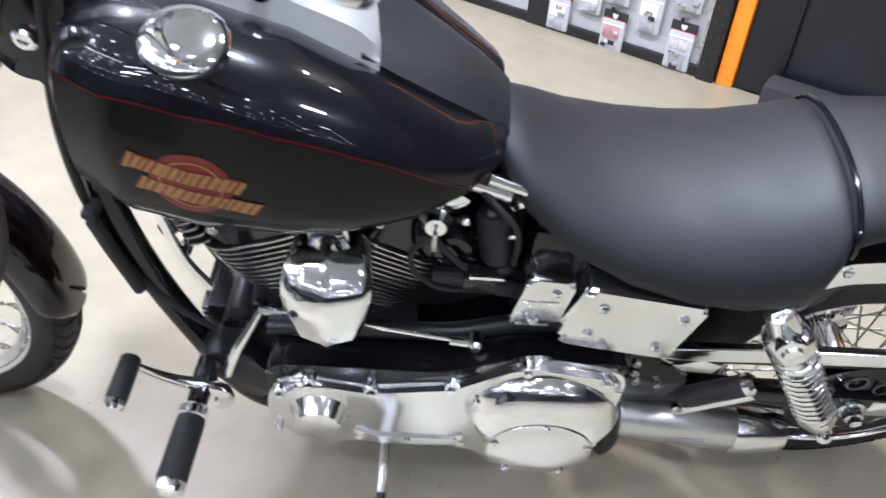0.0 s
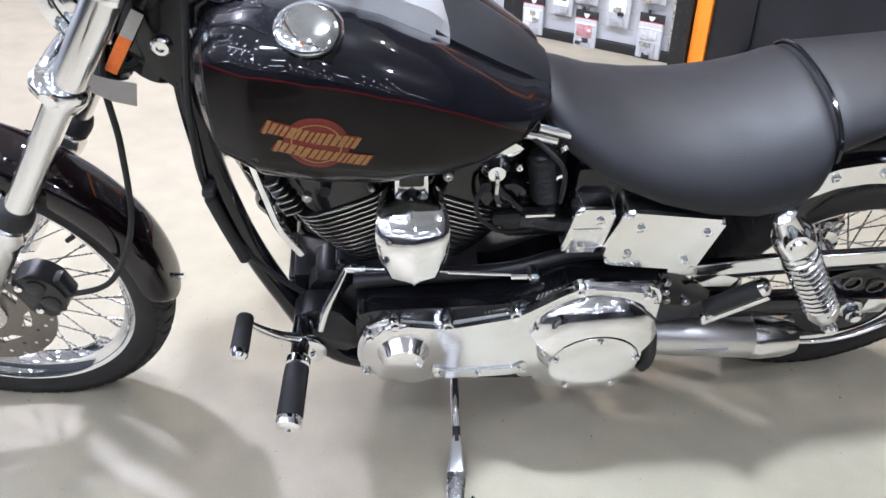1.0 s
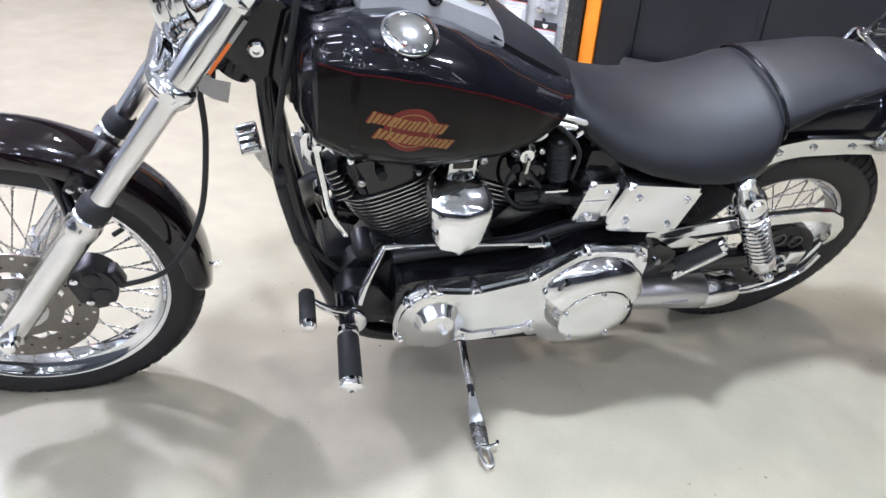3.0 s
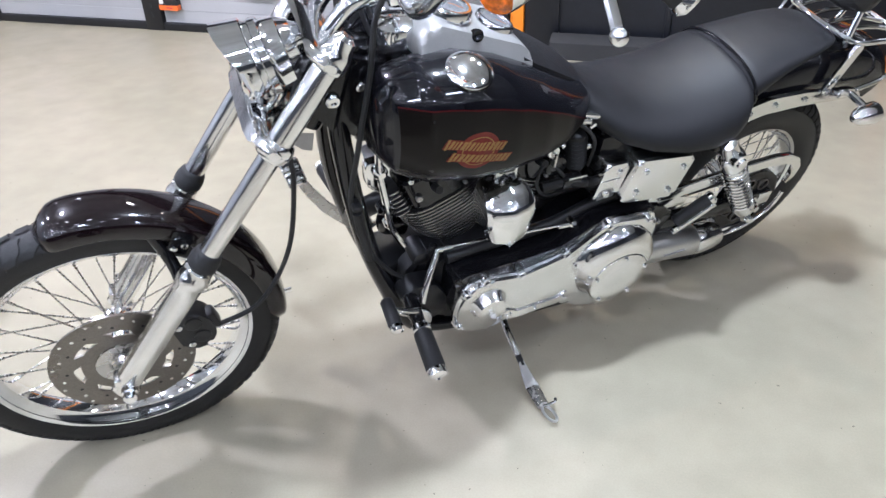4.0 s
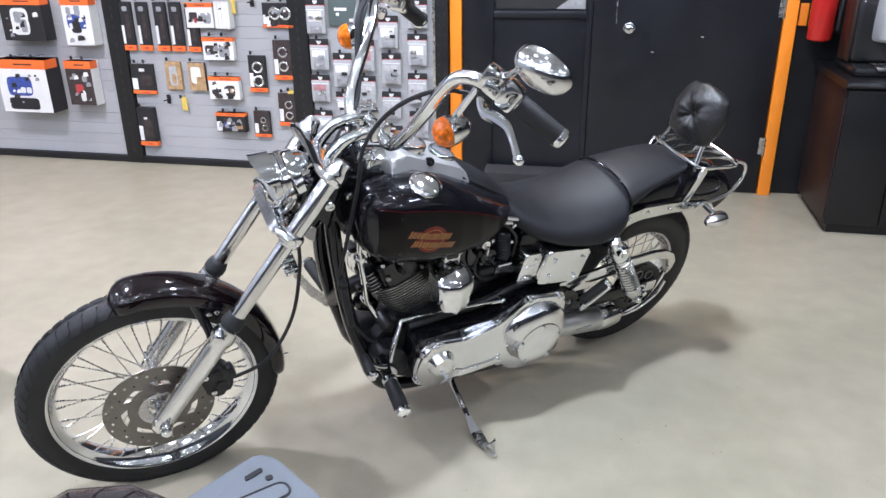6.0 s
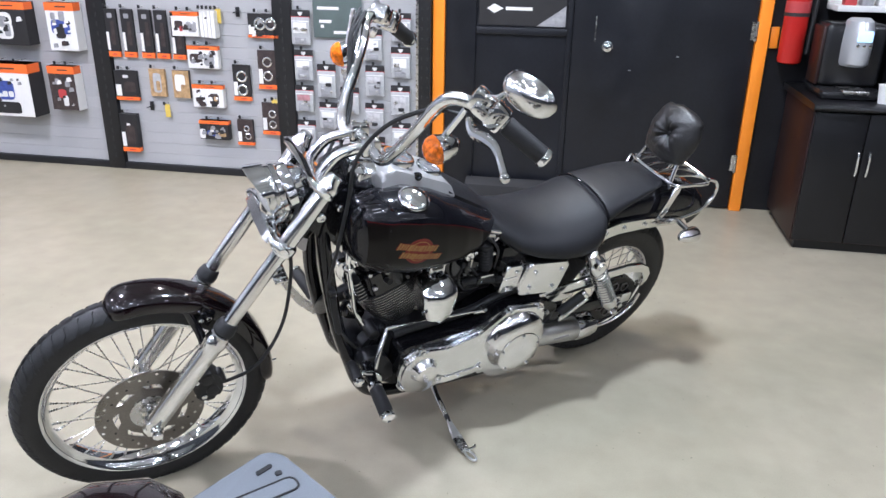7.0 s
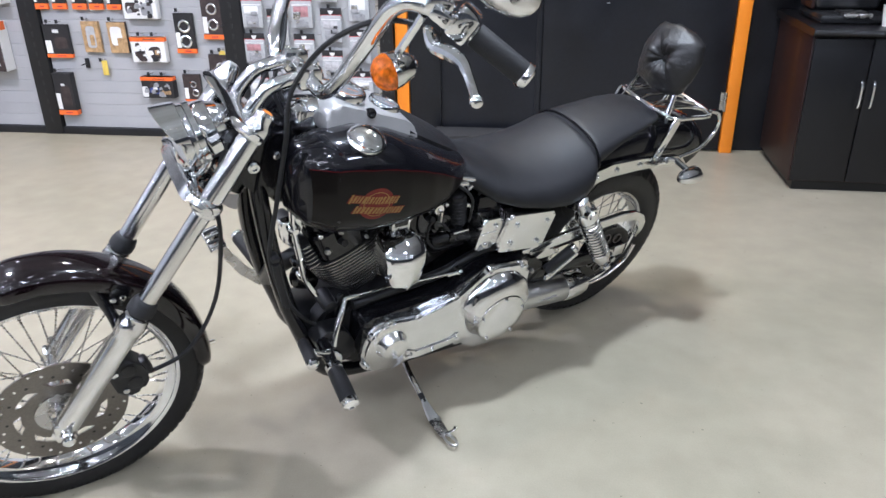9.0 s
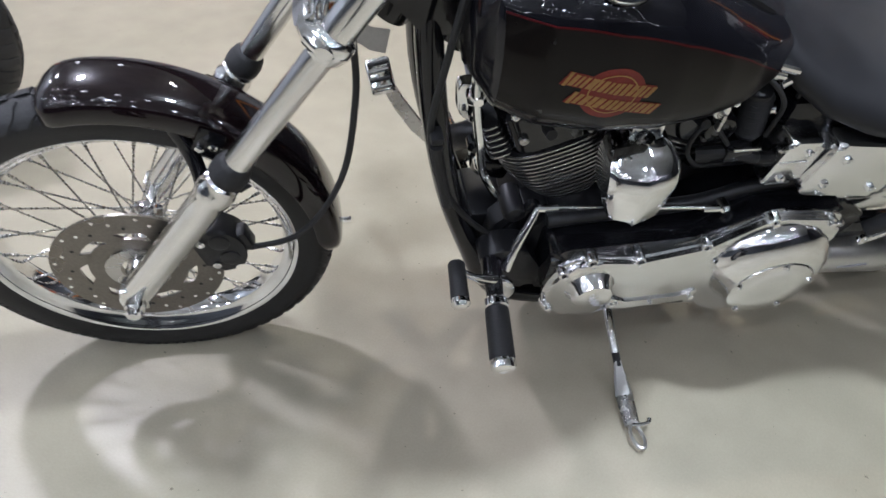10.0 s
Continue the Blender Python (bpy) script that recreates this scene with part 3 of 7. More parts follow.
    # caliper and its hose
    bm = bmesh.new()
    slab(bm, rounded([(-0.045, -0.06), (0.015, -0.065), (0.045, -0.035), (0.05, 0.02), (0.02, 0.058), (-0.04, 0.055)], 0.03, 5), 0.03, -0.022, 0.010, 3)
    for cz in (-0.026, 0.024):
        lathe(bm, (0.010, -0.020, cz), (0, -1, 0), [(0, 0.021), (0.005, 0.020), (0.007, 0.015)], 18)
    box(bm, (0.032, -0.016, -0.03), (0.062, 0.02, 0.024), 0.008)
    place = WHEEL_TURN @ Matrix.Translation(AXLE_F + Vector((0.150, -0.080, 0.068))) @ Matrix.Rotation(radians(-18), 4, "Y") @ Matrix.Diagonal((0.88, 0.9, 0.88, 1))
    cal = part("brake_caliper", bm, "engine_black", BIKE, "black front brake caliper", place)
    for dz in (-0.05, 0.05):
        part("bolt", lathe(bmesh.new(), (-0.022, -0.02, dz * 0.7), (0, -1, 0), [(0, 0.009), (0.008, 0.009), (0.01, 0.006)], 8), "chrome", cal, turn=place)
    bm = bmesh.new()
    sweep(bm, spline([AXLE_F + Vector((0.20, -0.088, 0.06)), AXLE_F + Vector((0.29, -0.10, 0.11)), AXLE_F + Vector((0.36, -0.10, 0.24)), AXLE_F + Vector((0.385, -0.09, 0.40)), AXLE_F + Vector((0.385, -0.07, 0.52)), AXLE_F + Vector((0.42, -0.05, 0.62))], 8), 0.0052, 8)
    part("brake_hose", bm, "rubber", BIKE, "black rubber brake hose", WHEEL_TURN)

    # headlight with peaked visor
    ctr = Vector((-0.442, 0, 0.960))
    ax = Vector((-0.96, 0, -0.28)).normalized()
    bm = bmesh.new()
    lathe(bm, ctr, ax, [(-0.085, 0.0036), (-0.08, 0.0200), (-0.068, 0.0364), (-0.050, 0.0491), (-0.046, 0.0546), (-0.03, 0.0601), (-0.026, 0.0646), (-0.006, 0.0673), (0.0, 0.0692), (0.004, 0.0737), (0.016, 0.0746), (0.018, 0.0719), (0.03, 0.0737), (0.036, 0.0710)], 36)
    head = part("headlight", bm, "chrome", BIKE, "chrome bullet headlight with peaked visor", STEER)
    part("ring", lathe(bmesh.new(), ctr, ax, [(0.03, 0.0755), (0.045, 0.0783), (0.052, 0.0755), (0.052, 0.0655), (0.045, 0.0637)], 36, close=False), "chrome", head, turn=STEER)
    part("lens", lathe(bmesh.new(), ctr, ax, [(0.040, 0.0673), (0.052, 0.0601), (0.060, 0.0410), (0.064, 0.0182), (0.065, 0.0009)], 32, close=False), "headlight_lens", head, turn=STEER)
    part("reflector", lathe(bmesh.new(), ctr, ax, [(0.038, 0.0655), (0.02, 0.0546), (0.0, 0.0273), (-0.005, 0.0036)], 32, close=False), "chrome", head, turn=STEER)
    a, u, v = frame_of(ax)
    up = v if v.z > 0 else -v
    bm = bmesh.new()
    rows = []
    for i in range(9):
        t = -1.25 + 2.5 * i / 8
        rim = ctr + a * 0.03 + (up * math.cos(t) + u * math.sin(t)) * 0.078
        tip = rim + a * (0.040 * math.cos(t * 0.9) + 0.010) + up * 0.010
        rows.append([rim, tip, tip + up * 0.003, rim + up * 0.004])
    loft(bm, rows)
    part("visor", bm, "chrome", head, "chrome headlight visor", STEER)
    # fluted chrome lamp mount, down to a broad chrome plate over the lower clamp
    bm = bmesh.new()
    rows = []
    for x, z, r in ((-0.428, 0.945, 0.050), (-0.444, 0.925, 0.064), (-0.456, 0.905, 0.066), (-0.466, 0.888, 0.056), (-0.474, 0.872, 0.038), (-0.476, 0.862, 0.026)):
        rows.append([Vector((x, 0, z)) + Vector((-0.83, 0, 0.55)) * (r * 0.72 * math.cos(t) * (1 + 0.05 * math.cos(8 * t))) + Vector((0, r * math.sin(t) * (1 + 0.05 * math.cos(8 * t)), 0)) for t in (2 * math.pi * k / 32 for k in range(32))])
    loft(bm, rows)
    part("headlight_mount", bm, "chrome", BIKE, "fluted chrome headlight mount", STEER, sharp=50)
    front = Vector((-RAKE.z, 0, RAKE.x))
    low = AXLE_F + RAKE * 0.628
    bm = bmesh.new()
    rows = []
    for yy, out, h in ((-0.122, 0.026, 0.008), (-0.114, 0.031, 0.013), (-0.08, 0.033, 0.016), (0.0, 0.034, 0.017), (0.08, 0.033, 0.016), (0.114, 0.031, 0.013), (0.122, 0.026, 0.008)):
        c = low + Vector((0, yy, 0)) + front * out
        rows.append([c - RAKE * h, c - RAKE * h * 0.9 + front * 0.004, c + RAKE * h * 0.9 + front * 0.004, c + RAKE * h, c + RAKE * h - front * 0.006, c - RAKE * h - front * 0.006])
    loft(bm, rows)
    part("clamp_cover", bm, "polished", BIKE, "chrome cover plate of the lower fork clamp", STEER)

    # stem and neck shroud behind the fork
    bm = bmesh.new()
    rod(bm, HEAD - RAKE * 0.14 , HEAD + RAKE * 0.045, 0.038, seg=24)
    part("steering_head", bm, "gloss_black", BIKE)


front_end()
wheel("rear_wheel", AXLE_R, 0.314, 0.067, 0.209, 0.045, 0.06, None, 0.003, "laced rear wheel with chrome rim")


# bars, risers, grips, levers, mirrors, indicators
def handlebars():
    bm = bmesh.new()
    half = [(-0.222, -0.03, 1.082), (-0.22, -0.075, 1.077), (-0.211, -0.112, 1.076), (-0.197, -0.155, 1.118), (-0.179, -0.215, 1.200), (-0.162, -0.265, 1.275), (-0.149, -0.294, 1.312), (-0.127, -0.320, 1.326), (-0.080, -0.352, 1.312), (-0.033, -0.388, 1.284), (0.042, -0.448, 1.228)]
    far = Matrix.Translation(HEAD) @ Matrix.Rotation(radians(-4.9), 4, RAKE) @ Matrix.Translation(-HEAD)
    full = [Vector(p) for p in half[::-1]] + [Vector(p) for p in ((-0.222, 0.03, 1.082), (-0.236, 0.075, 1.070), (-0.244, 0.114, 1.072), (-0.228, 0.160, 1.118), (-0.182, 0.215, 1.200))] + [far @ Vector((x, -yy, z)) for x, yy, z in half[5:]]
    sweep(bm, spline(full, 6), 0.0162, 18)
    bar = part("handlebar", bm, "chrome", BIKE, "tall chrome ape-hanger handlebar", STEER)
    for sgn in (-1, 1):
        turn = STEER @ far if sgn > 0 else STEER
        # bent riser with clamp
        bm = bmesh.new()
        sweep(bm, spline([(-0.362, 0.05 * sgn, 0.995), (-0.345, 0.05 * sgn, 1.03), (-0.31, 0.05 * sgn, 1.068), (-0.262, 0.05 * sgn, 1.082), (-0.225, 0.05 * sgn, 1.085)], 6), 0.0155, 14)
        riser = part("riser", bm, "chrome", BIKE, "bent chrome handlebar riser", turn)
        bm = bmesh.new()
        box(bm, (-0.250, 0.05 * sgn - 0.02, 1.058), (-0.196, 0.05 * sgn + 0.02, 1.112), 0.012)
        part("clamp", bm, "chrome", riser, turn=turn)
        for dx in (-0.016, 0.016):
            part("bolt", lathe(bmesh.new(), (-0.223 + dx, 0.05 * sgn, 1.110), (0, 0, 1), [(0, 0.006), (0.008, 0.006), (0.009, 0.003)], 8), "chrome", riser, turn=turn)
        inner, outer = Vector((-0.037, 0.385 * sgn, 1.287)), Vector((0.046, 0.451 * sgn, 1.225))
        d = (outer - inner).normalized()
        bm = bmesh.new()
        n = (outer - inner).length
        lathe(bm, inner, d, [(0, 0.0215), (0.003, 0.023), (n - 0.012, 0.0225), (n - 0.010, 0.021)], 22)
        grip = part("grip", bm, "rubber", bar, "black rubber grip with chrome end", turn)
        bm = bmesh.new()
        lathe(bm, inner, d, [(n - 0.014, 0.0235), (n - 0.010, 0.0255), (n - 0.002, 0.0255), (n + 0.003, 0.021), (n + 0.004, 0.012)], 22)
        part("grip_end", bm, "chrome", bar, turn=turn)
        # perch and switch housing
        pc = inner - d * 0.038 + Vector((0, 0, 0.004))
        m = turn @ Matrix.Translation(pc) @ d.to_track_quat("X", "Z").to_matrix().to_4x4()
        bm = bmesh.new()
        box(bm, (-0.008, -0.030, -0.030), (0.036, 0.030, 0.030), 0.010)
        box(bm, (-0.060, -0.028, -0.024), (-0.014, 0.030, 0.026), 0.009)
        box(bm, (-0.045, -0.010 if sgn > 0 else -0.05, -0.016), (-0.005, 0.05 if sgn > 0 else 0.010, 0.010), 0.007)
        hous = part("switch_housing", bm, "chrome", BIKE, "chrome switch housing and lever perch", m)
        for dx, dz in ((-0.045, 0.012), (-0.028, 0.012), (0.0, 0.012), (0.02, 0.012)):
            part("bolt", lathe(bmesh.new(), (dx, 0, 0.022), (0, 0, 1), [(0, 0.005), (0.006, 0.005)], 8), "chrome", hous, turn=m)
        # lever with a ball end
        lv = [Vector((-0.105, 0.335 * sgn, 1.285)), Vector((-0.105, 0.365 * sgn, 1.264)), Vector((-0.094, 0.405 * sgn, 1.264)), Vector((-0.086, 0.44 * sgn, 1.258)), Vector((-0.088, 0.475 * sgn, 1.240)), Vector((-0.094, 0.510 * sgn, 1.222))]
        bm = bmesh.new()
        line = spline(lv, 6)
        rad = [0.0085 + 0.0055 * math.sin(math.pi * min(i / (len(line) - 1) * 1.4, 1)) for i in range(len(line))]
        sweep(bm, line, rad, 10)
        bmesh.ops.transform(bm, matrix=Matrix.Identity(4), verts=bm.verts)
        v = bmesh.ops.create_uvsphere(bm, u_segments=14, v_segments=10, radius=0.0125)["verts"]
        bmesh.ops.translate(bm, vec=lv[-1], verts=v)
        part("lever", bm, "chrome", BIKE, "chrome hand lever with ball end", turn)
        # mirror: teardrop shell, facing back
        stalk = [Vector((-0.085, 0.35 * sgn, 1.325)), Vector((-0.088, 0.375 * sgn, 1.350)), Vector((-0.098, 0.43 * sgn, 1.372)), Vector((-0.100, 0.475 * sgn, 1.405))]
        bm = bmesh.new()
        sweep(bm, spline(stalk, 6), 0.0065, 10)
        mir = part("mirror", bm, "chrome", BIKE, "teardrop chrome mirror on a stalk", turn)
        mc = Matrix.Translation((-0.087, 0.514 * sgn, 1.412)) @ Matrix.Rotation(radians(-24 * sgn), 4, "Z") @ Matrix.Rotation(radians(-22), 4, "Y") @ Matrix.Rotation(radians(-20 * sgn), 4, "X") @ Matrix.Diagonal((0.9, 0.77, 0.83, 1))
        bm = bmesh.new()
        rows = []
        for d2, sc in ((0.022, 0.98), (0.018, 1.0), (0.0, 0.97), (-0.014, 0.84), (-0.026, 0.6), (-0.032, 0.28)):
            rows.append([Vector((d2, sc * 0.082 * math.cos(t) * (1 + 0.1 * math.cos(t) * sgn), sc * 0.047 * math.sin(t) * (1 + 0.18 * math.cos(t) * sgn))) for t in (2 * math.pi * k / 32 for k in range(32))])
        loft(bm, rows)
        part("shell", bm, "polished", mir, turn=turn @ mc)
        bm = bmesh.new()
        face = [bm.verts.new((0.0235, 0.92 * 0.082 * math.cos(t) * (1 + 0.1 * math.cos(t) * sgn), 0.92 * 0.047 * math.sin(t) * (1 + 0.18 * math.cos(t) * sgn))) for t in (2 * math.pi * k / 32 for k in range(32))]
        bm.faces.new(face)
        part("glass", bm, "mirror", mir, turn=turn @ mc)
        # bullet indicator hung under the perch
        ic = Vector((-0.143 if sgn < 0 else -0.205, 0.291 * sgn, 1.192 if sgn < 0 else 1.228))
        ia = Vector((-0.97, 0.1 * sgn, -0.2)).normalized()
        bm = bmesh.new()
        lathe(bm, ic, ia, [(-0.05, 0.004), (-0.046, 0.014), (-0.03, 0.026), (-0.005, 0.034), (0.012, 0.036)], 26)
        sig = part("turn_signal", bm, "chrome", BIKE, "chrome bullet turn signal with amber lens", turn)
        part("lens", lathe(bmesh.new(), ic, ia, [(0.012, 0.0355), (0.018, 0.0355), (0.030, 0.031), (0.040, 0.02), (0.044, 0.006)], 26), "amber", sig, turn=turn)
        part("bracket", rod(bmesh.new(), ic + Vector((0.005, 0, 0.03)), ic + Vector((0.03, 0.04 * sgn, 0.115)), 0.008, seg=10), "chrome", sig, turn=turn)
    # control cables
    for pts, r in (
        ([(-0.108, -0.335, 1.29), (-0.15, -0.305, 1.305), (-0.20, -0.24, 1.285), (-0.25, -0.15, 1.20), (-0.285, -0.09, 1.08), (-0.30, -0.10, 0.97), (-0.325, -0.112, 0.82), (-0.335, -0.10, 0.66), (-0.295, -0.105, 0.52), (-0.215, -0.10, 0.40), (-0.12, -0.10, 0.36)], 0.0055),
        ([(-0.105, 0.31, 1.31), (-0.155, 0.268, 1.265), (-0.178, 0.215, 1.19), (-0.205, 0.150, 1.10), (-0.245, 0.09, 1.03), (-0.24, 0.05, 0.98)], 0.0052),
        ([(-0.10, 0.305, 1.315), (-0.150, 0.258, 1.258), (-0.172, 0.205, 1.18), (-0.205, 0.135, 1.09), (-0.26, 0.06, 1.02), (-0.25, 0.03, 0.96)], 0.0052),
        ([(-0.11, 0.32, 1.32), (-0.165, 0.262, 1.255), (-0.19, 0.195, 1.16), (-0.25, 0.11, 1.05), (-0.34, 0.04, 0.95), (-0.40, -0.03, 0.86), (-0.43, -0.05, 0.86)], 0.005),
        ([(-0.36, 0.03, 0.94), (-0.40, 0.02, 0.90), (-0.42, 0.0, 0.95), (-0.40, -0.02, 0.99)], 0.004),
        ([(-0.34, -0.03, 0.97), (-0.385, -0.04, 0.92), (-0.41, -0.02, 0.88), (-0.36, 0.0, 0.86)], 0.0045),
    ):
        part("cable", sweep(bmesh.new(), spline(pts, 6), r, 8), "rubber", BIKE)
    # orange label and white paper tag tied at the steering head
    part("warning_label", slab(bmesh.new(), [(-0.443, 0.860), (-0.428, 0.850), (-0.392, 0.904), (-0.407, 0.914)], -0.059, -0.061), "orange_tag", BIKE)
    part("label_end", slab(bmesh.new(), [(-0.4065, 0.9145), (-0.3915, 0.9045), (-0.366, 0.943), (-0.380, 0.953)], -0.059, -0.061), "white_tag", BIKE)
    part("paper_tag", loft(bmesh.new(), [[Vector(p) + Vector((0, dy, 0)) for p, dy in ((a, 0), (b, 0), (b, 0.0012), (a, 0.0012))] for a, b in (((-0.448, -0.112, 0.890), (-0.446, -0.116, 0.860)), ((-0.424, -0.098, 0.868), (-0.428, -0.104, 0.836)), ((-0.398, -0.077, 0.846), (-0.405, -0.084, 0.812)))]), "white_tag", BIKE, "white paper tag on a string")


handlebars()

# ---- tank, dash, seat, rear fender ----
TANK_SAG = 0.03  # how far the widest line of the flank lies below the middle
TANK = [  # x, top, bottom, outer half-width
    (-0.306, 0.905, 0.845, 0.105), (-0.298, 0.935, 0.805, 0.150), (-0.275, 0.965, 0.776, 0.190), (-0.22, 0.985, 0.750, 0.217), (-0.14, 0.988, 0.738, 0.228),
    (-0.05, 0.960, 0.737, 0.226), (0.03, 0.920, 0.744, 0.210), (0.10, 0.877, 0.758, 0.184), (0.155, 0.843, 0.778, 0.150), (0.19, 0.825, 0.798, 0.112), (0.2, 0.818, 0.806, 0.09)]


def tank_at(x):
    for p, q in zip(TANK, TANK[1:]):
        if p[0] <= x <= q[0]:
            t = (x - p[0]) / (q[0] - p[0])
            return [a + (b - a) * t for a, b in zip(p[1:], q[1:])]
    return list(TANK[0][1:] if x < TANK[0][0] else TANK[-1][1:])


def tank_side(x, z, sgn=-1, lift=0.0):
    """A point of the tank's flank, by its x and z."""
    top, bot, w = tank_at(x)
    h = (top - bot) / 2
    sag = min(TANK_SAG, 0.4 * h)
    zc = (top + bot) / 2 - sag
    k = min(abs((z - zc) / (h + (sag if z > zc else -sag))), 0.999)
    yc, hw = (w + 0.02) / 2, (w - 0.02) / 2
    return Vector((x, sgn * (yc + hw * (1 - k ** 2.4) ** (1 / 2.4) + lift), z))


def tank():
    xs = []
    for p, q in zip(TANK, TANK[1:]):
        xs += [p[0] + (q[0] - p[0]) * k / 3 for k in range(3)]
    xs.append(TANK[-1][0])
    for sgn in (-1, 1):
        bm = bmesh.new()
        rows = []
        for x in xs:
            top, bot, w = tank_at(x)
            h = (top - bot) / 2
            sag = min(TANK_SAG, 0.4 * h)
            zc = (top + bot) / 2 - sag
            yc, hw = (w + 0.02) / 2, (w - 0.02) / 2
            ring = []
            for k in range(36):
                t = 2 * math.pi * k / 36
                c, s = math.cos(t), math.sin(t)
                e = 2 / 2.4
                ring.append(Vector((x, sgn * (yc + hw * math.copysign(abs(c) ** e, c)), zc + (h + (sag if s > 0 else -sag)) * math.copysign(abs(s) ** e, s))))
            rows.append(ring)
        loft(bm, rows)
        half = part("fuel_tank", bm, "paint", BIKE, "glossy black fuel tank half with pinstripe and badge", sharp=70)
        # seam lip along the lower edge
        bm = bmesh.new()
        line = [Vector((x, sgn * ((tank_at(x)[2] + 0.02) / 2 + 0.012), tank_at(x)[1] + 0.001)) for x in xs[2:-2]]
        sweep(bm, line, 0.004, 8)
        part("seam_lip", bm, "gloss_black", half)

        def patch(name, rows, mat, lift, label=""):
            bm = bmesh.new()
            loft(bm, [[tank_side(x, z, sgn, lift) for x, z in row] for row in rows], cap=False, closed=False)
            return part(name, bm, mat, half, label)

        # charcoal flank panel under a dark red stripe
        def stripe_z(x):
            return max(0.937 - 0.97 * max(x + 0.22, 0.0) ** 2, low_z(x) + 0.003)

        def low_z(x):
            return tank_at(x)[1] + 0.014
        px = [-0.275 + 0.45 * k / 40 for k in range(41)]
        patch("flank_panel", [[(x, low_z(x) + (stripe_z(x) - low_z(x)) * j / 8) for j in range(9)] for x in px], "panel_paint", 0.0006)
        patch("pinstripe", [[(x, stripe_z(x) + dz) for dz in (0.0, 0.0024)] for x in px], "stripe", 0.0011)
        # badge: red disc and wings, gold ring, two gold bars
        bx, bz = -0.137, 0.853

        def disc(name, r0, r1, mat, lift, a0=0.0, a1=2 * math.pi, squash=0.92):
            n = 36
            patch(name, [[(bx + r * math.cos(t), bz + squash * r * math.sin(t)) for r in (r0, (r0 + r1) / 2, r1)] for t in (a0 + (a1 - a0) * k / n for k in range(n + 1))], mat, lift)
        disc("badge_disc", 0.001, 0.043, "red", 0.0014)
        slope = -0.21

        def bar(name, x0, x1, dz, h, mat, lift, n=6, slant=0.006):
            patch(name, [[(bx + x0 + (x1 - x0) * k / n + slant * (j - 1), bz + dz + slope * (x0 + (x1 - x0) * k / n) + h * 0.5 * (j - 1)) for j in range(3)] for k in range(n + 1)], mat, lift)
        # two red wings, wider than the disc, with slim gold strokes of uneven height on them
        bar("badge_wing", -0.066, 0.052, 0.011, 0.0185, "red", 0.0016, 10)
        bar("badge_wing", -0.056, 0.068, -0.016, 0.0175, "red", 0.0017, 10)
        disc("badge_ring", 0.0315, 0.0335, "gold", 0.0021)
        rnd = random.Random(3)
        for x0, x1, dz, h in ((-0.064, 0.050, 0.011, 0.0175), (-0.054, 0.066, -0.0155, 0.0165)):
            x, tall = x0, 1.15
            while x < x1:
                w = rnd.uniform(0.0036, 0.0078)
                bar("badge_mark", x, x + w, dz, h * tall, "gold", 0.0026, 1, 0.0052)
                x += w + rnd.uniform(0.0018, 0.0030)
                tall = rnd.uniform(0.84, 0.96)
        # filler cap
        c = Vector((-0.138, sgn * 0.156, tank_at(-0.138)[0] - 0.017))
        ax = Vector((0.03, sgn * 0.27, 1)).normalized()
        part("filler_cap", lathe(bmesh.new(), c, ax, [(0, 0.040), (0.006, 0.044), (0.012, 0.044), (0.017, 0.040), (0.0215, 0.028), (0.023, 0.012), (0.0235, 0.002)], 36), "chrome", half, "domed chrome filler cap")
    # console between the halves: flat sides, sloping towards the seat
    bm = slab(bmesh.new(), rounded([(-0.195, 1.008), (-0.165, 1.022), (-0.105, 0.999), (0.020, 0.951), (0.046, 0.930), (0.042, 0.872), (-0.16, 0.93), (-0.205, 0.965)], 0.012, 4), 0.087, -0.087, 0.010, 3)
    for v in bm.verts:
        v.co.y *= min(max(1 - 5.0 * (v.co.z - 0.995 + 0.367 * (v.co.x + 0.2)), 0.74), 1.25)
    dash = part("dash_console", bm, "satin_silver", BIKE, "satin silver tank console with speedometer")
    # speedometer towards the bars and a smaller round gauge behind it
    for x, z, big, tilt in ((-0.112, 1.012, 1.0, 15), (-0.006, 0.963, 0.84, 21)):
        m = Matrix.Translation((x, 0, z)) @ Matrix.Rotation(radians(tilt), 4, "Y") @ Matrix.Scale(big, 4)
        up = (m.to_3x3() @ Vector((0, 0, 1))).normalized()
        gauge = part("gauge", lathe(bmesh.new(), m @ Vector((0, 0, -0.008)), up, [(h * big, q * big) for h, q in ((0, 0.050), (0.014, 0.049), (0.019, 0.045), (0.019, 0.040), (0.012, 0.038))], 36, close=False), "chrome", dash, "chrome-rimmed round gauge")
        part("dial", lathe(bmesh.new(), m @ Vector((0, 0, 0.0)), up, [(0, 0.041 * big), (0.003, 0.041 * big)], 36), "card_grey", gauge)
        part("gauge_glass", lathe(bmesh.new(), m @ Vector((0, 0, 0.004)), up, [(0, 0.0395 * big), (0.004 * big, 0.032 * big), (0.006 * big, 0.016 * big), (0.0065 * big, 0.001)], 28, close=False), "lens", gauge)
        for k in range(9):
            a = radians(-130 + 32 * k)
            p = m @ Vector((0.031 * math.cos(a), 0.031 * math.sin(a), 0.0032))
            part("dial_mark", rod(bmesh.new(), p, p + up * 0.0008, 0.0024 * big, seg=8), "card_white", gauge)
        part("needle", rod(bmesh.new(), m @ Vector((0, 0, 0.0042)), m @ Vector((0.026, -0.012, 0.0042)), 0.0012, seg=6), "orange_tag", gauge)
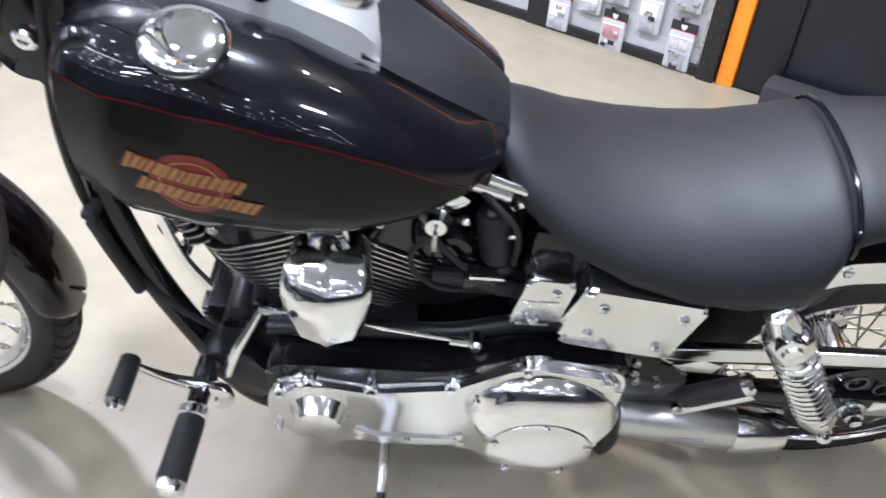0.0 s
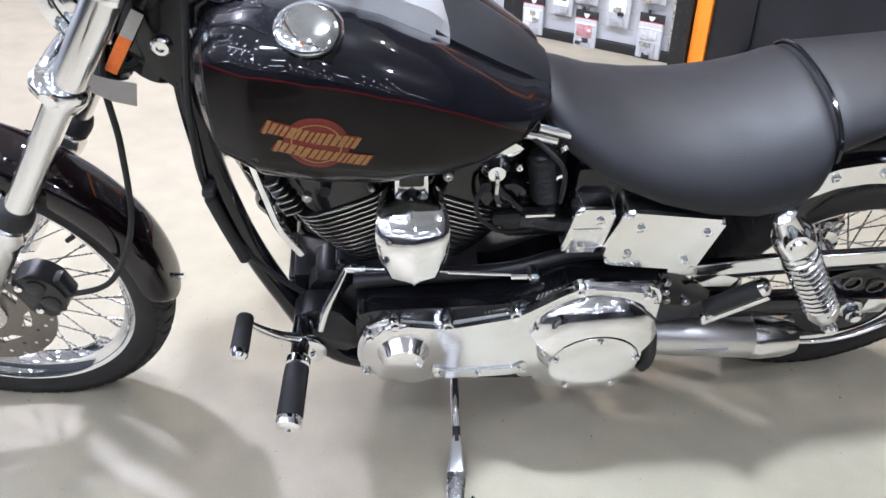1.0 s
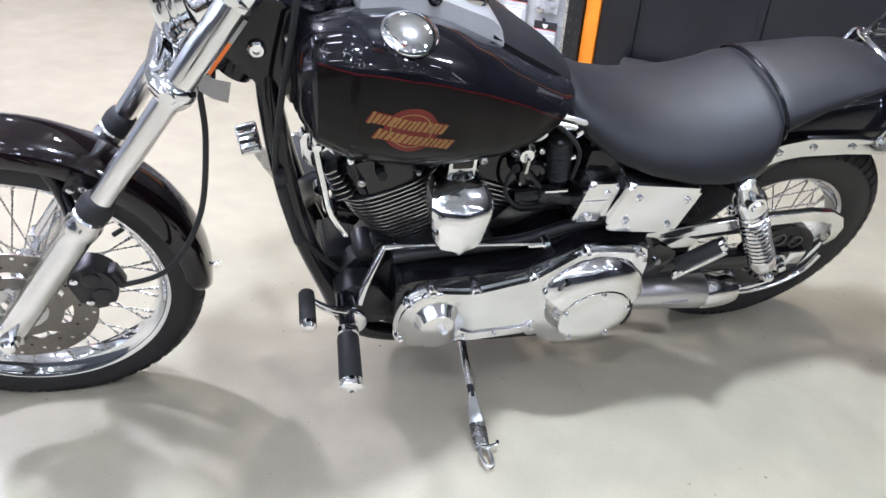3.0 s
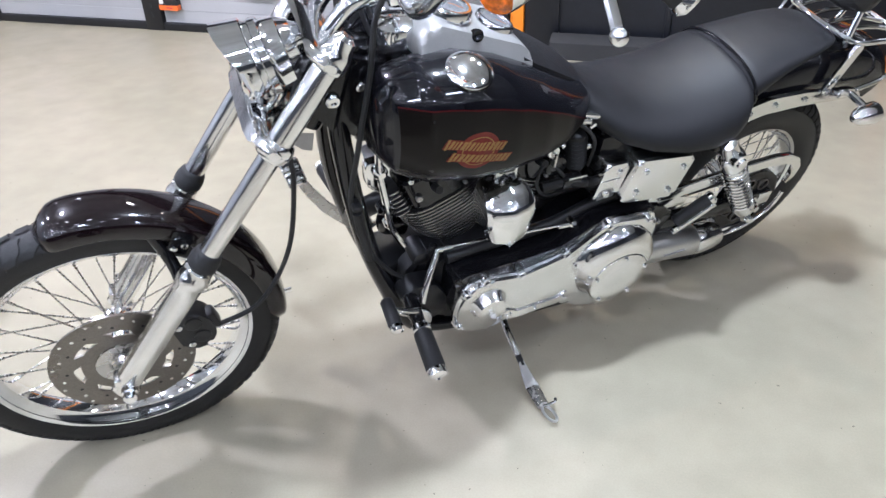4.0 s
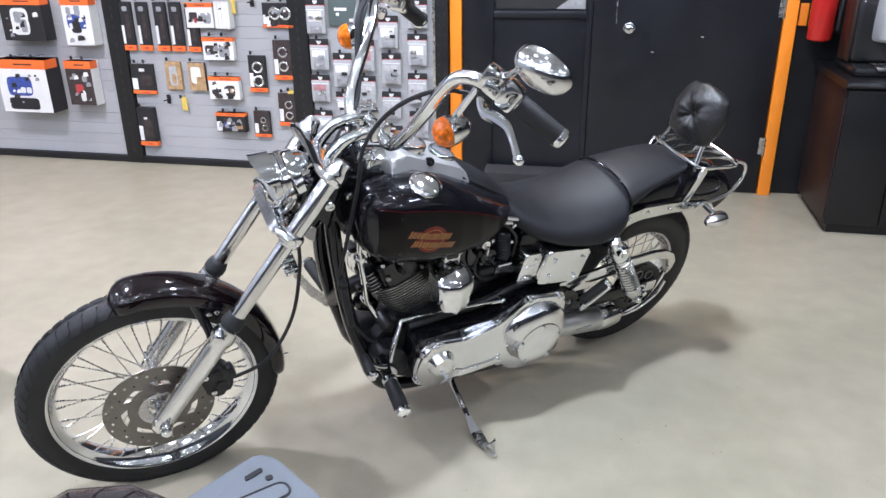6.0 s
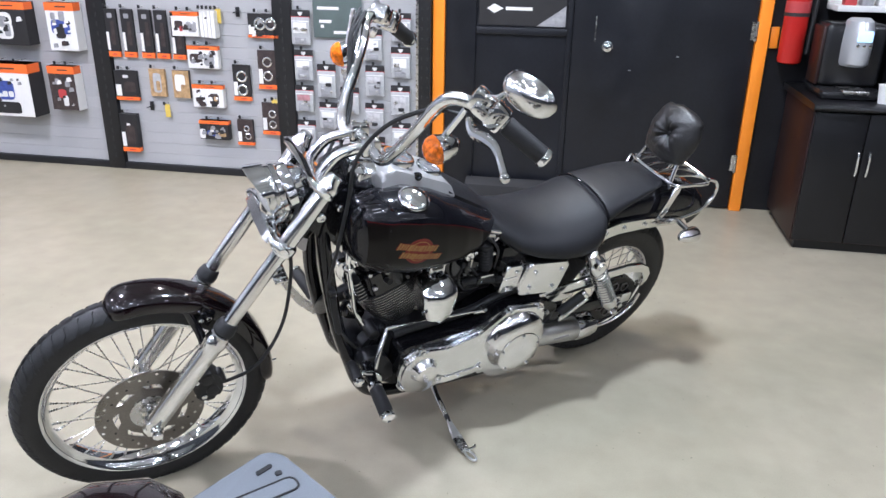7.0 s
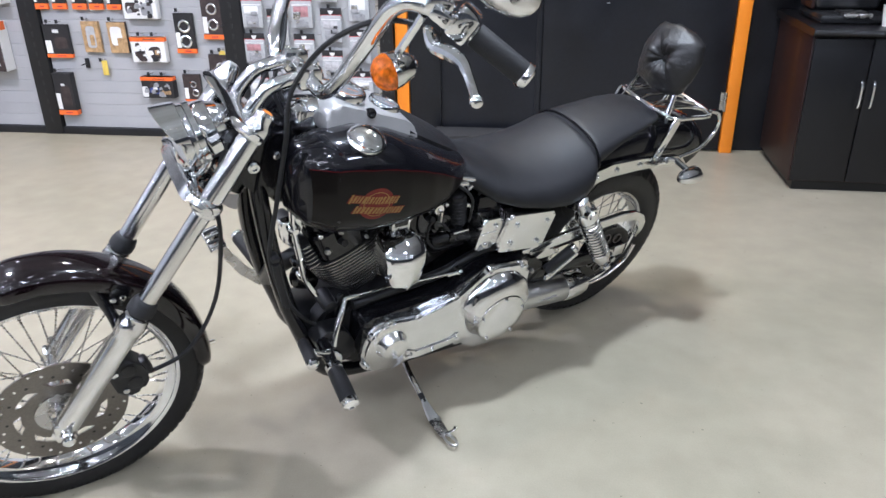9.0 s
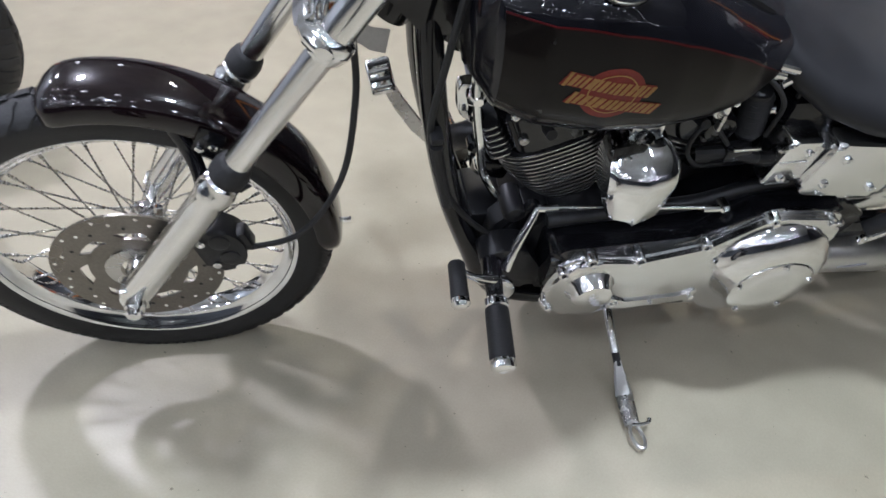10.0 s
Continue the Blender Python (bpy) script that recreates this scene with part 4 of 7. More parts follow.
    part("ignition_switch", lathe(bmesh.new(), (-0.080, -0.068, 0.986), (0, -0.86, 0.5), [(-0.006, 0.013), (0, 0.013), (0.006, 0.012), (0.008, 0.008), (0.006, 0.004)], 20), "gloss_black", dash)
    part("console_nose", lathe(bmesh.new(), (-0.205, 0, 0.935), (-0.1, 0, 1), [(0, 0.044), (0.02, 0.048), (0.055, 0.048), (0.068, 0.042), (0.074, 0.028), (0.076, 0.004)], 32), "chrome", dash)
    # leather strap over the tank seam, to the seat
    bm = bmesh.new()
    rows = []
    for x, z, w in ((0.025, 0.945, 0.083), (0.06, 0.924, 0.082), (0.12, 0.888, 0.075), (0.165, 0.860, 0.066), (0.205, 0.828, 0.054)):
        ring = [Vector((x, w * u, z - 0.018 * abs(u) ** 3)) for u in (-1, -0.8, -0.5, 0, 0.5, 0.8, 1)]
        rows.append(ring + [p - Vector((0, 0, 0.016)) for p in ring[::-1]])
    loft(bm, rows)
    part("tank_strap", bm, "leather", BIKE, "black leather tank strap")


tank()


def arch(x, top, low, w, p=2.6, n=22, tilt=0.0):
    """A seat's cross-section: domed top, sides rolled under."""
    ring = []
    for k in range(n + 1):
        u = -1 + 2 * k / n
        a = u * math.pi / 2
        s, c = math.sin(a), max(math.cos(a), 0.0)
        ring.append(Vector((x + tilt * (1 - c), w * math.copysign(abs(s) ** (2 / p), s), low + (top - low) * c ** (2 / p))))
    return ring + [Vector((x + tilt, w * 0.9, low - 0.012)), Vector((x, 0, low - 0.004)), Vector((x + tilt, -w * 0.9, low - 0.012))]


def seat():
    rows = []
    st = [(0.184, 0.810, 0.795, 0.038), (0.190, 0.814, 0.783, 0.060), (0.207, 0.812, 0.763, 0.086), (0.24, 0.795, 0.732, 0.116), (0.30, 0.765, 0.695, 0.147), (0.38, 0.746, 0.668, 0.170),
          (0.46, 0.745, 0.652, 0.181), (0.535, 0.757, 0.648, 0.184), (0.595, 0.776, 0.660, 0.181), (0.625, 0.785, 0.690, 0.172), (0.640, 0.788, 0.716, 0.157), (0.647, 0.785, 0.728, 0.143)]
    line = [Vector(s) for s in [(a[0], a[1], a[2]) for a in st]]
    bm = bmesh.new()
    loft(bm, [arch(*s, p=2.1) for s in st])
    main = part("seat", bm, "leather", BIKE, "smooth black leather solo seat with pillion pad", sharp=80)
    bm = bmesh.new()
    st2 = [(0.643, 0.788, 0.734, 0.136), (0.649, 0.796, 0.732, 0.140), (0.672, 0.801, 0.742, 0.137), (0.745, 0.810, 0.767, 0.122), (0.82, 0.817, 0.788, 0.110), (0.88, 0.817, 0.797, 0.099), (0.92, 0.814, 0.799, 0.086), (0.943, 0.808, 0.800, 0.070), (0.952, 0.805, 0.800, 0.054)]
    loft(bm, [arch(*s, p=2.35) for s in st2])
    part("pillion_pad", bm, "leather", main, sharp=80)
    bm = bmesh.new()
    sweep(bm, [p + Vector((0.003, 0, 0.001)) for p in arch(0.645, 0.797, 0.725, 0.148, 2.25)[:23]], 0.004, 8)
    part("piping", bm, "gloss_black", main)


seat()


def rear_end():
    path = spline([(0.565, 0, 0.585), (0.61, 0, 0.668), (0.68, 0, 0.730), (0.77, 0, 0.768), (0.87, 0, 0.788), (0.97, 0, 0.792), (1.06, 0, 0.780), (1.14, 0, 0.752), (1.20, 0, 0.710), (1.235, 0, 0.662), (1.245, 0, 0.625)], 5)
    bm = bmesh.new()
    rows = []
    n = len(path)
    for i, p in enumerate(path):
        t = (path[min(i + 1, n - 1)] - path[max(i - 1, 0)]).normalized()
        up = Vector((-t.z, 0, t.x))
        end = min((n - 1 - i) / 6, 1)
        w = 0.104 * (0.55 + 0.45 * end ** 0.5)
        drop = 0.118 * (0.35 + 0.65 * end)
        ring = []
        for k in range(17):
            u = -1 + 2 * k / 16
            s = math.sin(u * math.pi / 2)
            ring.append((w * math.copysign(abs(s) ** 0.9, s), -drop * abs(u) ** 2.6))
        ring += [(d * 0.96, h - 0.004) for d, h in ring[::-1]]
        rows.append([p + Vector((0, d, 0)) + up * h for d, h in ring])
    loft(bm, rows)
    fender = part("rear_fender", bm, "paint", BIKE, "glossy black rear fender", sharp=60)
    part("tail_light", lathe(bmesh.new(), (1.235, 0, 0.60), (1, 0, -0.15), [(-0.03, 0.03), (0, 0.042), (0.02, 0.042), (0.035, 0.034), (0.042, 0.015)], 24), "red_lens", fender, "red tail light lens")
    for sgn in (-1, 1):
        # chrome side strut
        strut = rounded([(0.585, 0.618), (0.628, 0.655), (0.675, 0.690), (0.74, 0.702), (0.86, 0.696), (1.03, 0.672), (1.06, 0.660), (1.03, 0.642), (0.86, 0.656), (0.74, 0.657), (0.69, 0.648), (0.63, 0.615), (0.598, 0.602)], 0.012, 3)
        bm = slab(bmesh.new(), strut, sgn * 0.112, sgn * 0.126, 0.004)
        st = part("fender_strut", bm, "polished", BIKE, "chrome fender strut")
        for x, z in ((0.68, 0.672), (0.76, 0.68), (0.86, 0.676), (0.98, 0.663)):
            bolt(st, (x, sgn * 0.126, z), (0, sgn, 0), 0.008, 0.006)
        # indicator on a stalk
        ic = Vector((1.06, sgn * 0.185, 0.628))
        ia = Vector((0.98, -sgn * 0.12, -0.1)).normalized()
        sig = part("turn_signal", lathe(bmesh.new(), ic, ia, [(-0.075, 0.005), (-0.068, 0.014), (-0.045, 0.024), (-0.01, 0.029), (0.012, 0.030)], 24), "chrome", BIKE, "chrome bullet turn signal with amber lens")
        part("lens", lathe(bmesh.new(), ic, ia, [(0.012, 0.0295), (0.018, 0.025), (0.022, 0.014), (0.023, 0.004)], 24), "amber", sig)
        part("stalk", rod(bmesh.new(), (1.035, sgn * 0.118, 0.655), ic + Vector((-0.01, -sgn * 0.02, 0.012)), 0.010, seg=10), "chrome", sig)
        # shock
        a, b = Vector((0.585, sgn * 0.182, 0.640)), Vector((0.772, sgn * 0.182, 0.352))
        d = (b - a).normalized()
        n = (b - a).length
        shock = part("shock_absorber", rod(bmesh.new(), a, b, 0.013, seg=16), "chrome", BIKE, "chrome coil-over rear shock")
        bm = bmesh.new()
        lathe(bm, a, d, [(-0.018, 0.010), (-0.012, 0.020), (0.02, 0.023), (0.035, 0.024), (0.040, 0.031), (0.048, 0.034), (0.072, 0.034), (0.076, 0.029)], 26)
        part("shroud", bm, "chrome", shock)
        bm = bmesh.new()
        _, u, v = frame_of(d)
        coil = []
        for k in range(13 * 14 + 1):
            t = 2 * math.pi * k / 14
            coil.append(a + d * (0.074 + (n - 0.139) * k / (13 * 14)) + (u * math.cos(t) + v * math.sin(t)) * 0.0275)
        sweep(bm, coil, 0.0054, 8)
        part("spring", bm, "chrome", shock)
        bm = bmesh.new()
        lathe(bm, a, d, [(n - 0.085, 0.020), (n - 0.08, 0.031), (n - 0.055, 0.032), (n - 0.03, 0.026), (n - 0.02, 0.018), (n + 0.012, 0.016), (n + 0.016, 0.008)], 24)
        part("lower_cup", bm, "chrome", shock)
        part("upper_bolt", lathe(bmesh.new(), a + d * 0.03, (0, sgn, 0), [(0, 0.012), (0.03, 0.020), (0.038, 0.020), (0.040, 0.014), (0.046, 0.013), (0.048, 0.006)], 20), "chrome", shock)
        part("lower_bolt", lathe(bmesh.new(), b, (0, sgn, 0), [(0, 0.012), (0.022, 0.012), (0.026, 0.008)], 12), "chrome", shock)
        # swingarm leg with axle adjuster
        arm = part("swingarm", box(bmesh.new(), (0.42, sgn * 0.105 - 0.018, 0.292), (0.92, sgn * 0.105 + 0.018, 0.345), 0.010), "gloss_black", BIKE, "black swingarm leg")
        part("axle_nut", lathe(bmesh.new(), (AXLE_R.x, sgn * 0.123, AXLE_R.z), (0, sgn, 0), [(0, 0.024), (0.004, 0.024), (0.005, 0.017), (0.02, 0.016), (0.021, 0.011), (0.03, 0.010)], 12), "chrome", arm)
        part("adjuster", box(bmesh.new(), (0.885, sgn * 0.105 - 0.02, 0.296), (0.935, sgn * 0.105 + 0.022, 0.341), 0.006), "chrome", arm)
        # passenger peg, folded up
        p, q = Vector((0.532, sgn * 0.165, 0.386)), Vector((0.612, sgn * 0.178, 0.462))
        peg = part("passenger_peg", rod(bmesh.new(), p, q, 0.017, seg=16, bevel=0.004), "rubber", BIKE, "folded rubber passenger footpeg")
        off = Vector((0.012, sgn * 0.008, -0.016))
        part("peg_rail", rod(bmesh.new(), p + off + Vector((-0.014, 0, -0.011)), q + off, 0.0085, seg=12), "chrome", peg)
        part("peg_cap", lathe(bmesh.new(), q, q - p, [(-0.006, 0.018), (0.004, 0.0185), (0.010, 0.012)], 14), "chrome", peg)
        bolt(peg, (0.528, sgn * 0.180, 0.384), (0, sgn, 0), 0.011, 0.008)
        # rack stay
        bm = slab(bmesh.new(), rounded([(0.905, 0.675), (0.937, 0.672), (0.985, 0.805), (0.958, 0.812)], 0.008), sgn * 0.118, sgn * 0.126, 0.002)
        stay = part("rack_stay", bm, "chrome", BIKE, "chrome rack stay")
        bolt(stay, (0.922, sgn * 0.126, 0.688), (0, sgn, 0), 0.009)
    # luggage rack: outer loop and slats
    bm = bmesh.new()
    loop = [(0.965, -0.112, 0.810), (1.05, -0.116, 0.802), (1.12, -0.113, 0.792), (1.162, -0.09, 0.786), (1.172, 0, 0.785), (1.162, 0.09, 0.786), (1.12, 0.113, 0.792), (1.05, 0.116, 0.802), (0.965, 0.112, 0.810), (0.945, 0.06, 0.815), (0.94, 0, 0.816), (0.945, -0.06, 0.815)]
    sweep(bm, spline(loop, 5, closed=True), 0.0068, 10, closed=True)
    rack = part("luggage_rack", bm, "chrome", BIKE, "chrome tubular luggage rack")
    for yy in (-0.07, -0.025, 0.025, 0.07):
        part("slat", sweep(bmesh.new(), spline([(0.943, yy, 0.816), (1.0, yy, 0.820), (1.08, yy, 0.811), (1.168, yy, 0.786)], 5), 0.0052, 8), "chrome", rack)
    for sgn in (-1, 1):
        part("rear_loop", sweep(bmesh.new(), spline([(1.14, sgn * 0.108, 0.806), (1.18, sgn * 0.110, 0.793), (1.20, sgn * 0.112, 0.760), (1.188, sgn * 0.116, 0.715), (1.14, sgn * 0.120, 0.678), (1.05, sgn * 0.122, 0.662)], 6), 0.0066, 10), "chrome", rack)
    # sissy bar with tufted pad
    bm = bmesh.new()
    sweep(bm, spline([(0.952, -0.095, 0.79), (0.964, -0.085, 0.83), (0.985, -0.07, 0.90), (1.01, -0.05, 0.97), (1.02, 0, 1.0), (1.01, 0.05, 0.97), (0.985, 0.07, 0.90), (0.964, 0.085, 0.83), (0.952, 0.095, 0.79)], 6), 0.008, 10)
    sissy = part("sissy_bar", bm, "chrome", BIKE, "chrome sissy bar with tufted black backrest")
    m = Matrix.Translation((0.998, 0, 0.952)) @ Matrix.Rotation(radians(14), 4, "Y")
    bm = bmesh.new()
    rows = []
    nu, nv = 20, 9
    for j in range(nv):
        f = -1 + 2 * j / (nv - 1)
        depth = f * 0.036
        sc = (1 - abs(f) ** 2.6 * 0.34)
        ring = []
        for k in range(40):
            t = 2 * math.pi * k / 40
            c, s = math.cos(t), math.sin(t)
            e = 2 / 3.0
            puff = 1 + 0.025 * math.cos(8 * t) + 0.012 * math.cos(13 * t + 3 * f)
            fold = 1 + 0.05 * noise.noise(Vector((c * 3.1, s * 3.1, f * 2.0))) + 0.03 * noise.noise(Vector((c * 8, s * 8, f * 5)))
            ring.append(Vector((depth, 0.102 * sc * puff * fold * math.copysign(abs(c) ** e, c), 0.100 * sc * puff * fold * math.copysign(abs(s) ** e, s))))
        rows.append(ring)
    # front face dished in quilted rings to a button
    for sc, dep in ((0.52, -0.046), (0.34, -0.044), (0.18, -0.036), (0.07, -0.026), (0.02, -0.023)):
        ring = []
        for k in range(40):
            t = 2 * math.pi * k / 40
            quilt = (0.012 * abs(math.cos(2 * t)) ** 0.5 + 0.003 * math.sin(11 * t) + 0.006 * noise.noise(Vector((math.cos(t) * sc * 9, math.sin(t) * sc * 9, 4.0)))) * (sc > 0.1)
            ring.append(Vector((dep - quilt + 0.004, 0.102 * sc * math.cos(t), 0.100 * sc * math.sin(t))))
        rows.insert(0, ring)
    loft(bm, rows)
    part("backrest_pad", bm, "soft_leather", sissy, "tufted black leather backrest pad", m, sharp=80)
    v = bmesh.new()
    bmesh.ops.create_uvsphere(v, u_segments=12, v_segments=8, radius=0.009)
    part("button", v, "soft_leather", sissy, turn=m @ Matrix.Translation((-0.024, 0, 0)) @ Matrix.Diagonal((0.6, 1, 1, 1)))
    # belt drive, guard, pulley
    y = -0.098
    pul = part("rear_pulley", lathe(bmesh.new(), (AXLE_R.x, y - 0.012, AXLE_R.z), (0, 1, 0), [(0, 0.03), (0, 0.035), (0.004, 0.07), (0, 0.085), (0, 0.104), (0.024, 0.104), (0.024, 0.03)], 48), "gloss_black", BIKE, "black rear drive pulley")
    for k in range(7):
        a = 2 * math.pi * k / 7
        bm = bmesh.new()
        lathe(bm, (AXLE_R.x + 0.062 * math.cos(a), y - 0.0135, AXLE_R.z + 0.062 * math.sin(a)), (0, 1, 0), [(0, 0.015), (0, 0.0185), (0.006, 0.0185)], 20, close=False)
        part("pulley_ring", bm, "disc_steel", pul)
    bm = bmesh.new()
    for top in (1, -1):
        p0, p1 = Vector((0.34, y, 0.345 + top * 0.052)), Vector((AXLE_R.x, y, AXLE_R.z + top * 0.106))
        rows = [[p + Vector((0, dy, dz)) for dy, dz in ((-0.011, -0.003), (0.011, -0.003), (0.011, 0.003), (-0.011, 0.003))] for p in (p0, p1)]
        loft(bm, rows)
    part("drive_belt", bm, "rubber", BIKE, "black toothed drive belt")
    up = [(0.452, 0.462), (0.66, 0.479), (0.87, 0.487), (0.93, 0.478), (0.972, 0.455), (0.993, 0.420), (0.990, 0.385), (0.968, 0.362), (0.955, 0.372), (0.970, 0.392), (0.968, 0.418), (0.950, 0.440), (0.915, 0.452), (0.86, 0.456), (0.66, 0.446), (0.56, 0.438), (0.50, 0.436), (0.452, 0.446)]
    bm = slab(bmesh.new(), up, y - 0.016, y - 0.030, 0.003)
    guard = part("belt_guard", bm, "polished", BIKE, "chrome upper belt guard")
    bm = slab(bmesh.new(), [(0.48, 0.436), (0.56, 0.434), (0.60, 0.42), (0.59, 0.395), (0.52, 0.402), (0.485, 0.41)], y - 0.016, y - 0.026, 0.003)
    part("guard_bracket", bm, "polished", guard)
    bm = bmesh.new()
    sweep(bm, spline([(0.74, y - 0.022, 0.212), (0.82, y - 0.022, 0.200), (0.90, y - 0.022, 0.215), (0.965, y - 0.022, 0.262), (0.985, y - 0.022, 0.32)], 6), 0.0055, 10)
    part("lower_guard", bm, "polished", guard)
    # muffler on this side, with a dark engraved bar where its script sits
    p, q = Vector((0.40, -0.125, 0.268)), Vector((0.705, -0.125, 0.232))
    d = (q - p).normalized()
    muf = part("muffler", lathe(bmesh.new(), p, d, [(0, 0.030), (0.02, 0.038), (0.06, 0.043), (0.27, 0.045), (0.275, 0.043)], 32), "muffler_steel", BIKE, "satin steel muffler with tapered end cap")
    part("end_cap", lathe(bmesh.new(), p, d, [(0.272, 0.0445), (0.278, 0.047), (0.30, 0.0465), (0.345, 0.041), (0.372, 0.033), (0.374, 0.026)], 32), "polished", muf)
    part("engraving", box(bmesh.new(), (0.545, -0.1705, 0.254), (0.615, -0.1665, 0.2575), 0.0, Matrix.Identity(4)), "card_grey", muf)


rear_end()

# ---- engine, frame, controls ----
def engine():
    crank = Vector((-0.02, 0, 0.372))
    bm = bmesh.new()
    slab(bm, rounded([(-0.165, 0.33), (-0.13, 0.43), (-0.06, 0.475), (0.05, 0.475), (0.12, 0.44), (0.20, 0.45), (0.36, 0.46), (0.38, 0.30), (0.30, 0.20), (0.0, 0.19), (-0.12, 0.22)], 0.03), 0.115, -0.115, 0.012)
    case = part("crankcase", bm, "engine_black", BIKE, "black crankcase and gearbox")
    # cylinders: a stack of broad cooling fins that narrows to a bowl below, and a flat-sided head with short fins at its ends
    for sgn, nm in ((-1, "front"), (1, "rear")):
        axis = Vector((sgn * 0.383, 0, 0.924)).normalized()
        across = Vector((0.924, 0, -sgn * 0.383)).normalized()

        def ring(dist, hx, hy, e=2.3, n=32, shift=0.0):
            c = crank + axis * dist + across * shift
            out = []
            for k in range(n):
                t = 2 * math.pi * k / n
                co, si = math.cos(t), math.sin(t)
                out.append(c + across * (hx * math.copysign(abs(co) ** (2 / e), co)) + Vector((0, hy * math.copysign(abs(si) ** (2 / e), si), 0)))
            return out

        bm = bmesh.new()
        loft(bm, [ring(0.09, 0.050, 0.062), ring(0.15, 0.060, 0.072), ring(0.255, 0.078, 0.080)])
        cyl = part("cylinder", bm, "engine_black", BIKE, "black finned " + nm + " cylinder with polished fin edges")
        count = 14
        for k in range(count):
            u = k / (count - 1)
            d = 0.108 + 0.146 * u
            hx, hy = 0.062 + 0.048 * math.sin(math.pi * 0.5 * u ** 0.8), 0.088 + 0.010 * u ** 0.6
            bm = bmesh.new()
            loft(bm, [ring(d, hx * 0.975, hy * 0.975, 3.2, 40), ring(d + 0.0007, hx, hy, 3.2, 40), ring(d + 0.0034, hx, hy, 3.2, 40), ring(d + 0.0042, hx * 0.97, hy * 0.97, 3.2, 40)])
            bmesh.ops.recalc_face_normals(bm, faces=bm.faces)
            for f in bm.faces:
                f.material_index = 0 if len(f.verts) > 4 else 1
            part("fin", bm, ["engine_black", "fin_edge"], cyl)
        # head: smooth block, with short fins standing out of both ends
        bm = bmesh.new()
        loft(bm, [ring(0.256, 0.074, 0.088, 4.5), ring(0.262, 0.080, 0.093, 4.5), ring(0.345, 0.080, 0.093, 4.5), ring(0.352, 0.074, 0.088, 4.5)])
        head = part("cylinder_head", bm, "gloss_black", cyl, "gloss black cylinder head")
        for k in range(6):
            d = 0.268 + 0.0142 * k
            for end in (-1, 1):
                bm = bmesh.new()
                hx = 0.024 - 0.0015 * k
                loft(bm, [ring(d, hx * 0.95, 0.083, 5, 24, end * 0.092), ring(d + 0.0007, hx, 0.086, 5, 24, end * 0.092), ring(d + 0.0032, hx, 0.086, 5, 24, end * 0.092), ring(d + 0.004, hx * 0.95, 0.083, 5, 24, end * 0.092)])
                bmesh.ops.recalc_face_normals(bm, faces=bm.faces)
                for f in bm.faces:
                    f.material_index = 0 if len(f.verts) > 4 else 1
                part("head_fin", bm, ["engine_black", "fin_edge"], cyl)
        for dx, dd, r in ((-0.05, 0.30, 0.008), (0.045, 0.325, 0.006), (0.0, 0.335, 0.007), (0.055, 0.275, 0.005)):
            bolt(cyl, crank + axis * dd + across * dx + Vector((0, -0.0925, 0)), (0, -1, 0), r, 0.006, "brushed")
        # rocker box
        bm = bmesh.new()
        loft(bm, [ring(0.352, 0.080, 0.088), ring(0.362, 0.084, 0.092), ring(0.385, 0.080, 0.088), ring(0.398, 0.066, 0.07), ring(0.402, 0.03, 0.03)])
        part("rocker_box", bm, "gloss_black", cyl, "gloss black rocker box")
        for k in (-1, 0, 1):
            bolt(cyl, crank + axis * 0.358 + across * (0.05 * k) + Vector((0, -0.09, 0)), (0, -1, 0), 0.007, 0.007)
        # plug and lead
        pl = crank + axis * 0.31 + Vector((0, -0.092, 0)) + across * (sgn * 0.01)
        part("spark_plug", rod(bmesh.new(), pl, pl + Vector((0, -0.026, 0.010)), 0.009, seg=10), "rubber", cyl)
        if sgn > 0:
            part("plug_lead", sweep(bmesh.new(), spline([pl + Vector((0, -0.024, 0.008)), pl + Vector((-0.014, -0.03, -0.01)), pl + Vector((-0.008, -0.026, -0.055)), pl + Vector((0.03, -0.016, -0.10)), pl + Vector((0.09, -0.004, -0.115))], 7), 0.0042, 8), "rubber", cyl)
    # chrome engine mount and bolts at the front of the heads
    for x, z, r in ((-0.262, 0.705, 0.016), (-0.258, 0.665, 0.012), (-0.252, 0.60, 0.014), (-0.238, 0.55, 0.010)):
        part("mount_bolt", lathe(bmesh.new(), (x, -0.055, z), (0, -1, 0), [(0, r), (0.018, r), (0.023, r * 0.7), (0.026, r * 0.5)], 16), "chrome" if z in (0.705, 0.55) else "gloss_black", case)
    part("front_mount", slab(bmesh.new(), rounded([(-0.29, 0.72), (-0.235, 0.725), (-0.215, 0.66), (-0.25, 0.63), (-0.285, 0.66)], 0.012), -0.035, -0.056, 0.003), "chrome", case, "chrome engine mount")
    part("exhaust_port", sweep(bmesh.new(), spline([(-0.205, -0.03, 0.60), (-0.25, -0.02, 0.575), (-0.27, 0.03, 0.51), (-0.265, 0.09, 0.43), (-0.22, 0.13, 0.36)], 6), 0.024, 14), "engine_black", case, "black exhaust header")
    # made-up chrome strip that imitates the bright reflections along the frame's down tube
    part("oil_line", sweep(bmesh.new(), spline([(-0.268, -0.068, 0.765), (-0.264, -0.074, 0.70), (-0.250, -0.082, 0.62), (-0.236, -0.084, 0.55), (-0.205, -0.088, 0.49)], 6), 0.0075, 10), "chrome", case, "added chrome strip imitating highlights on the down tube")
    # regulator and lower front casting
    part("regulator", box(bmesh.new(), (-0.235, -0.06, 0.315), (-0.165, 0.06, 0.40), 0.010), "engine_black", case)
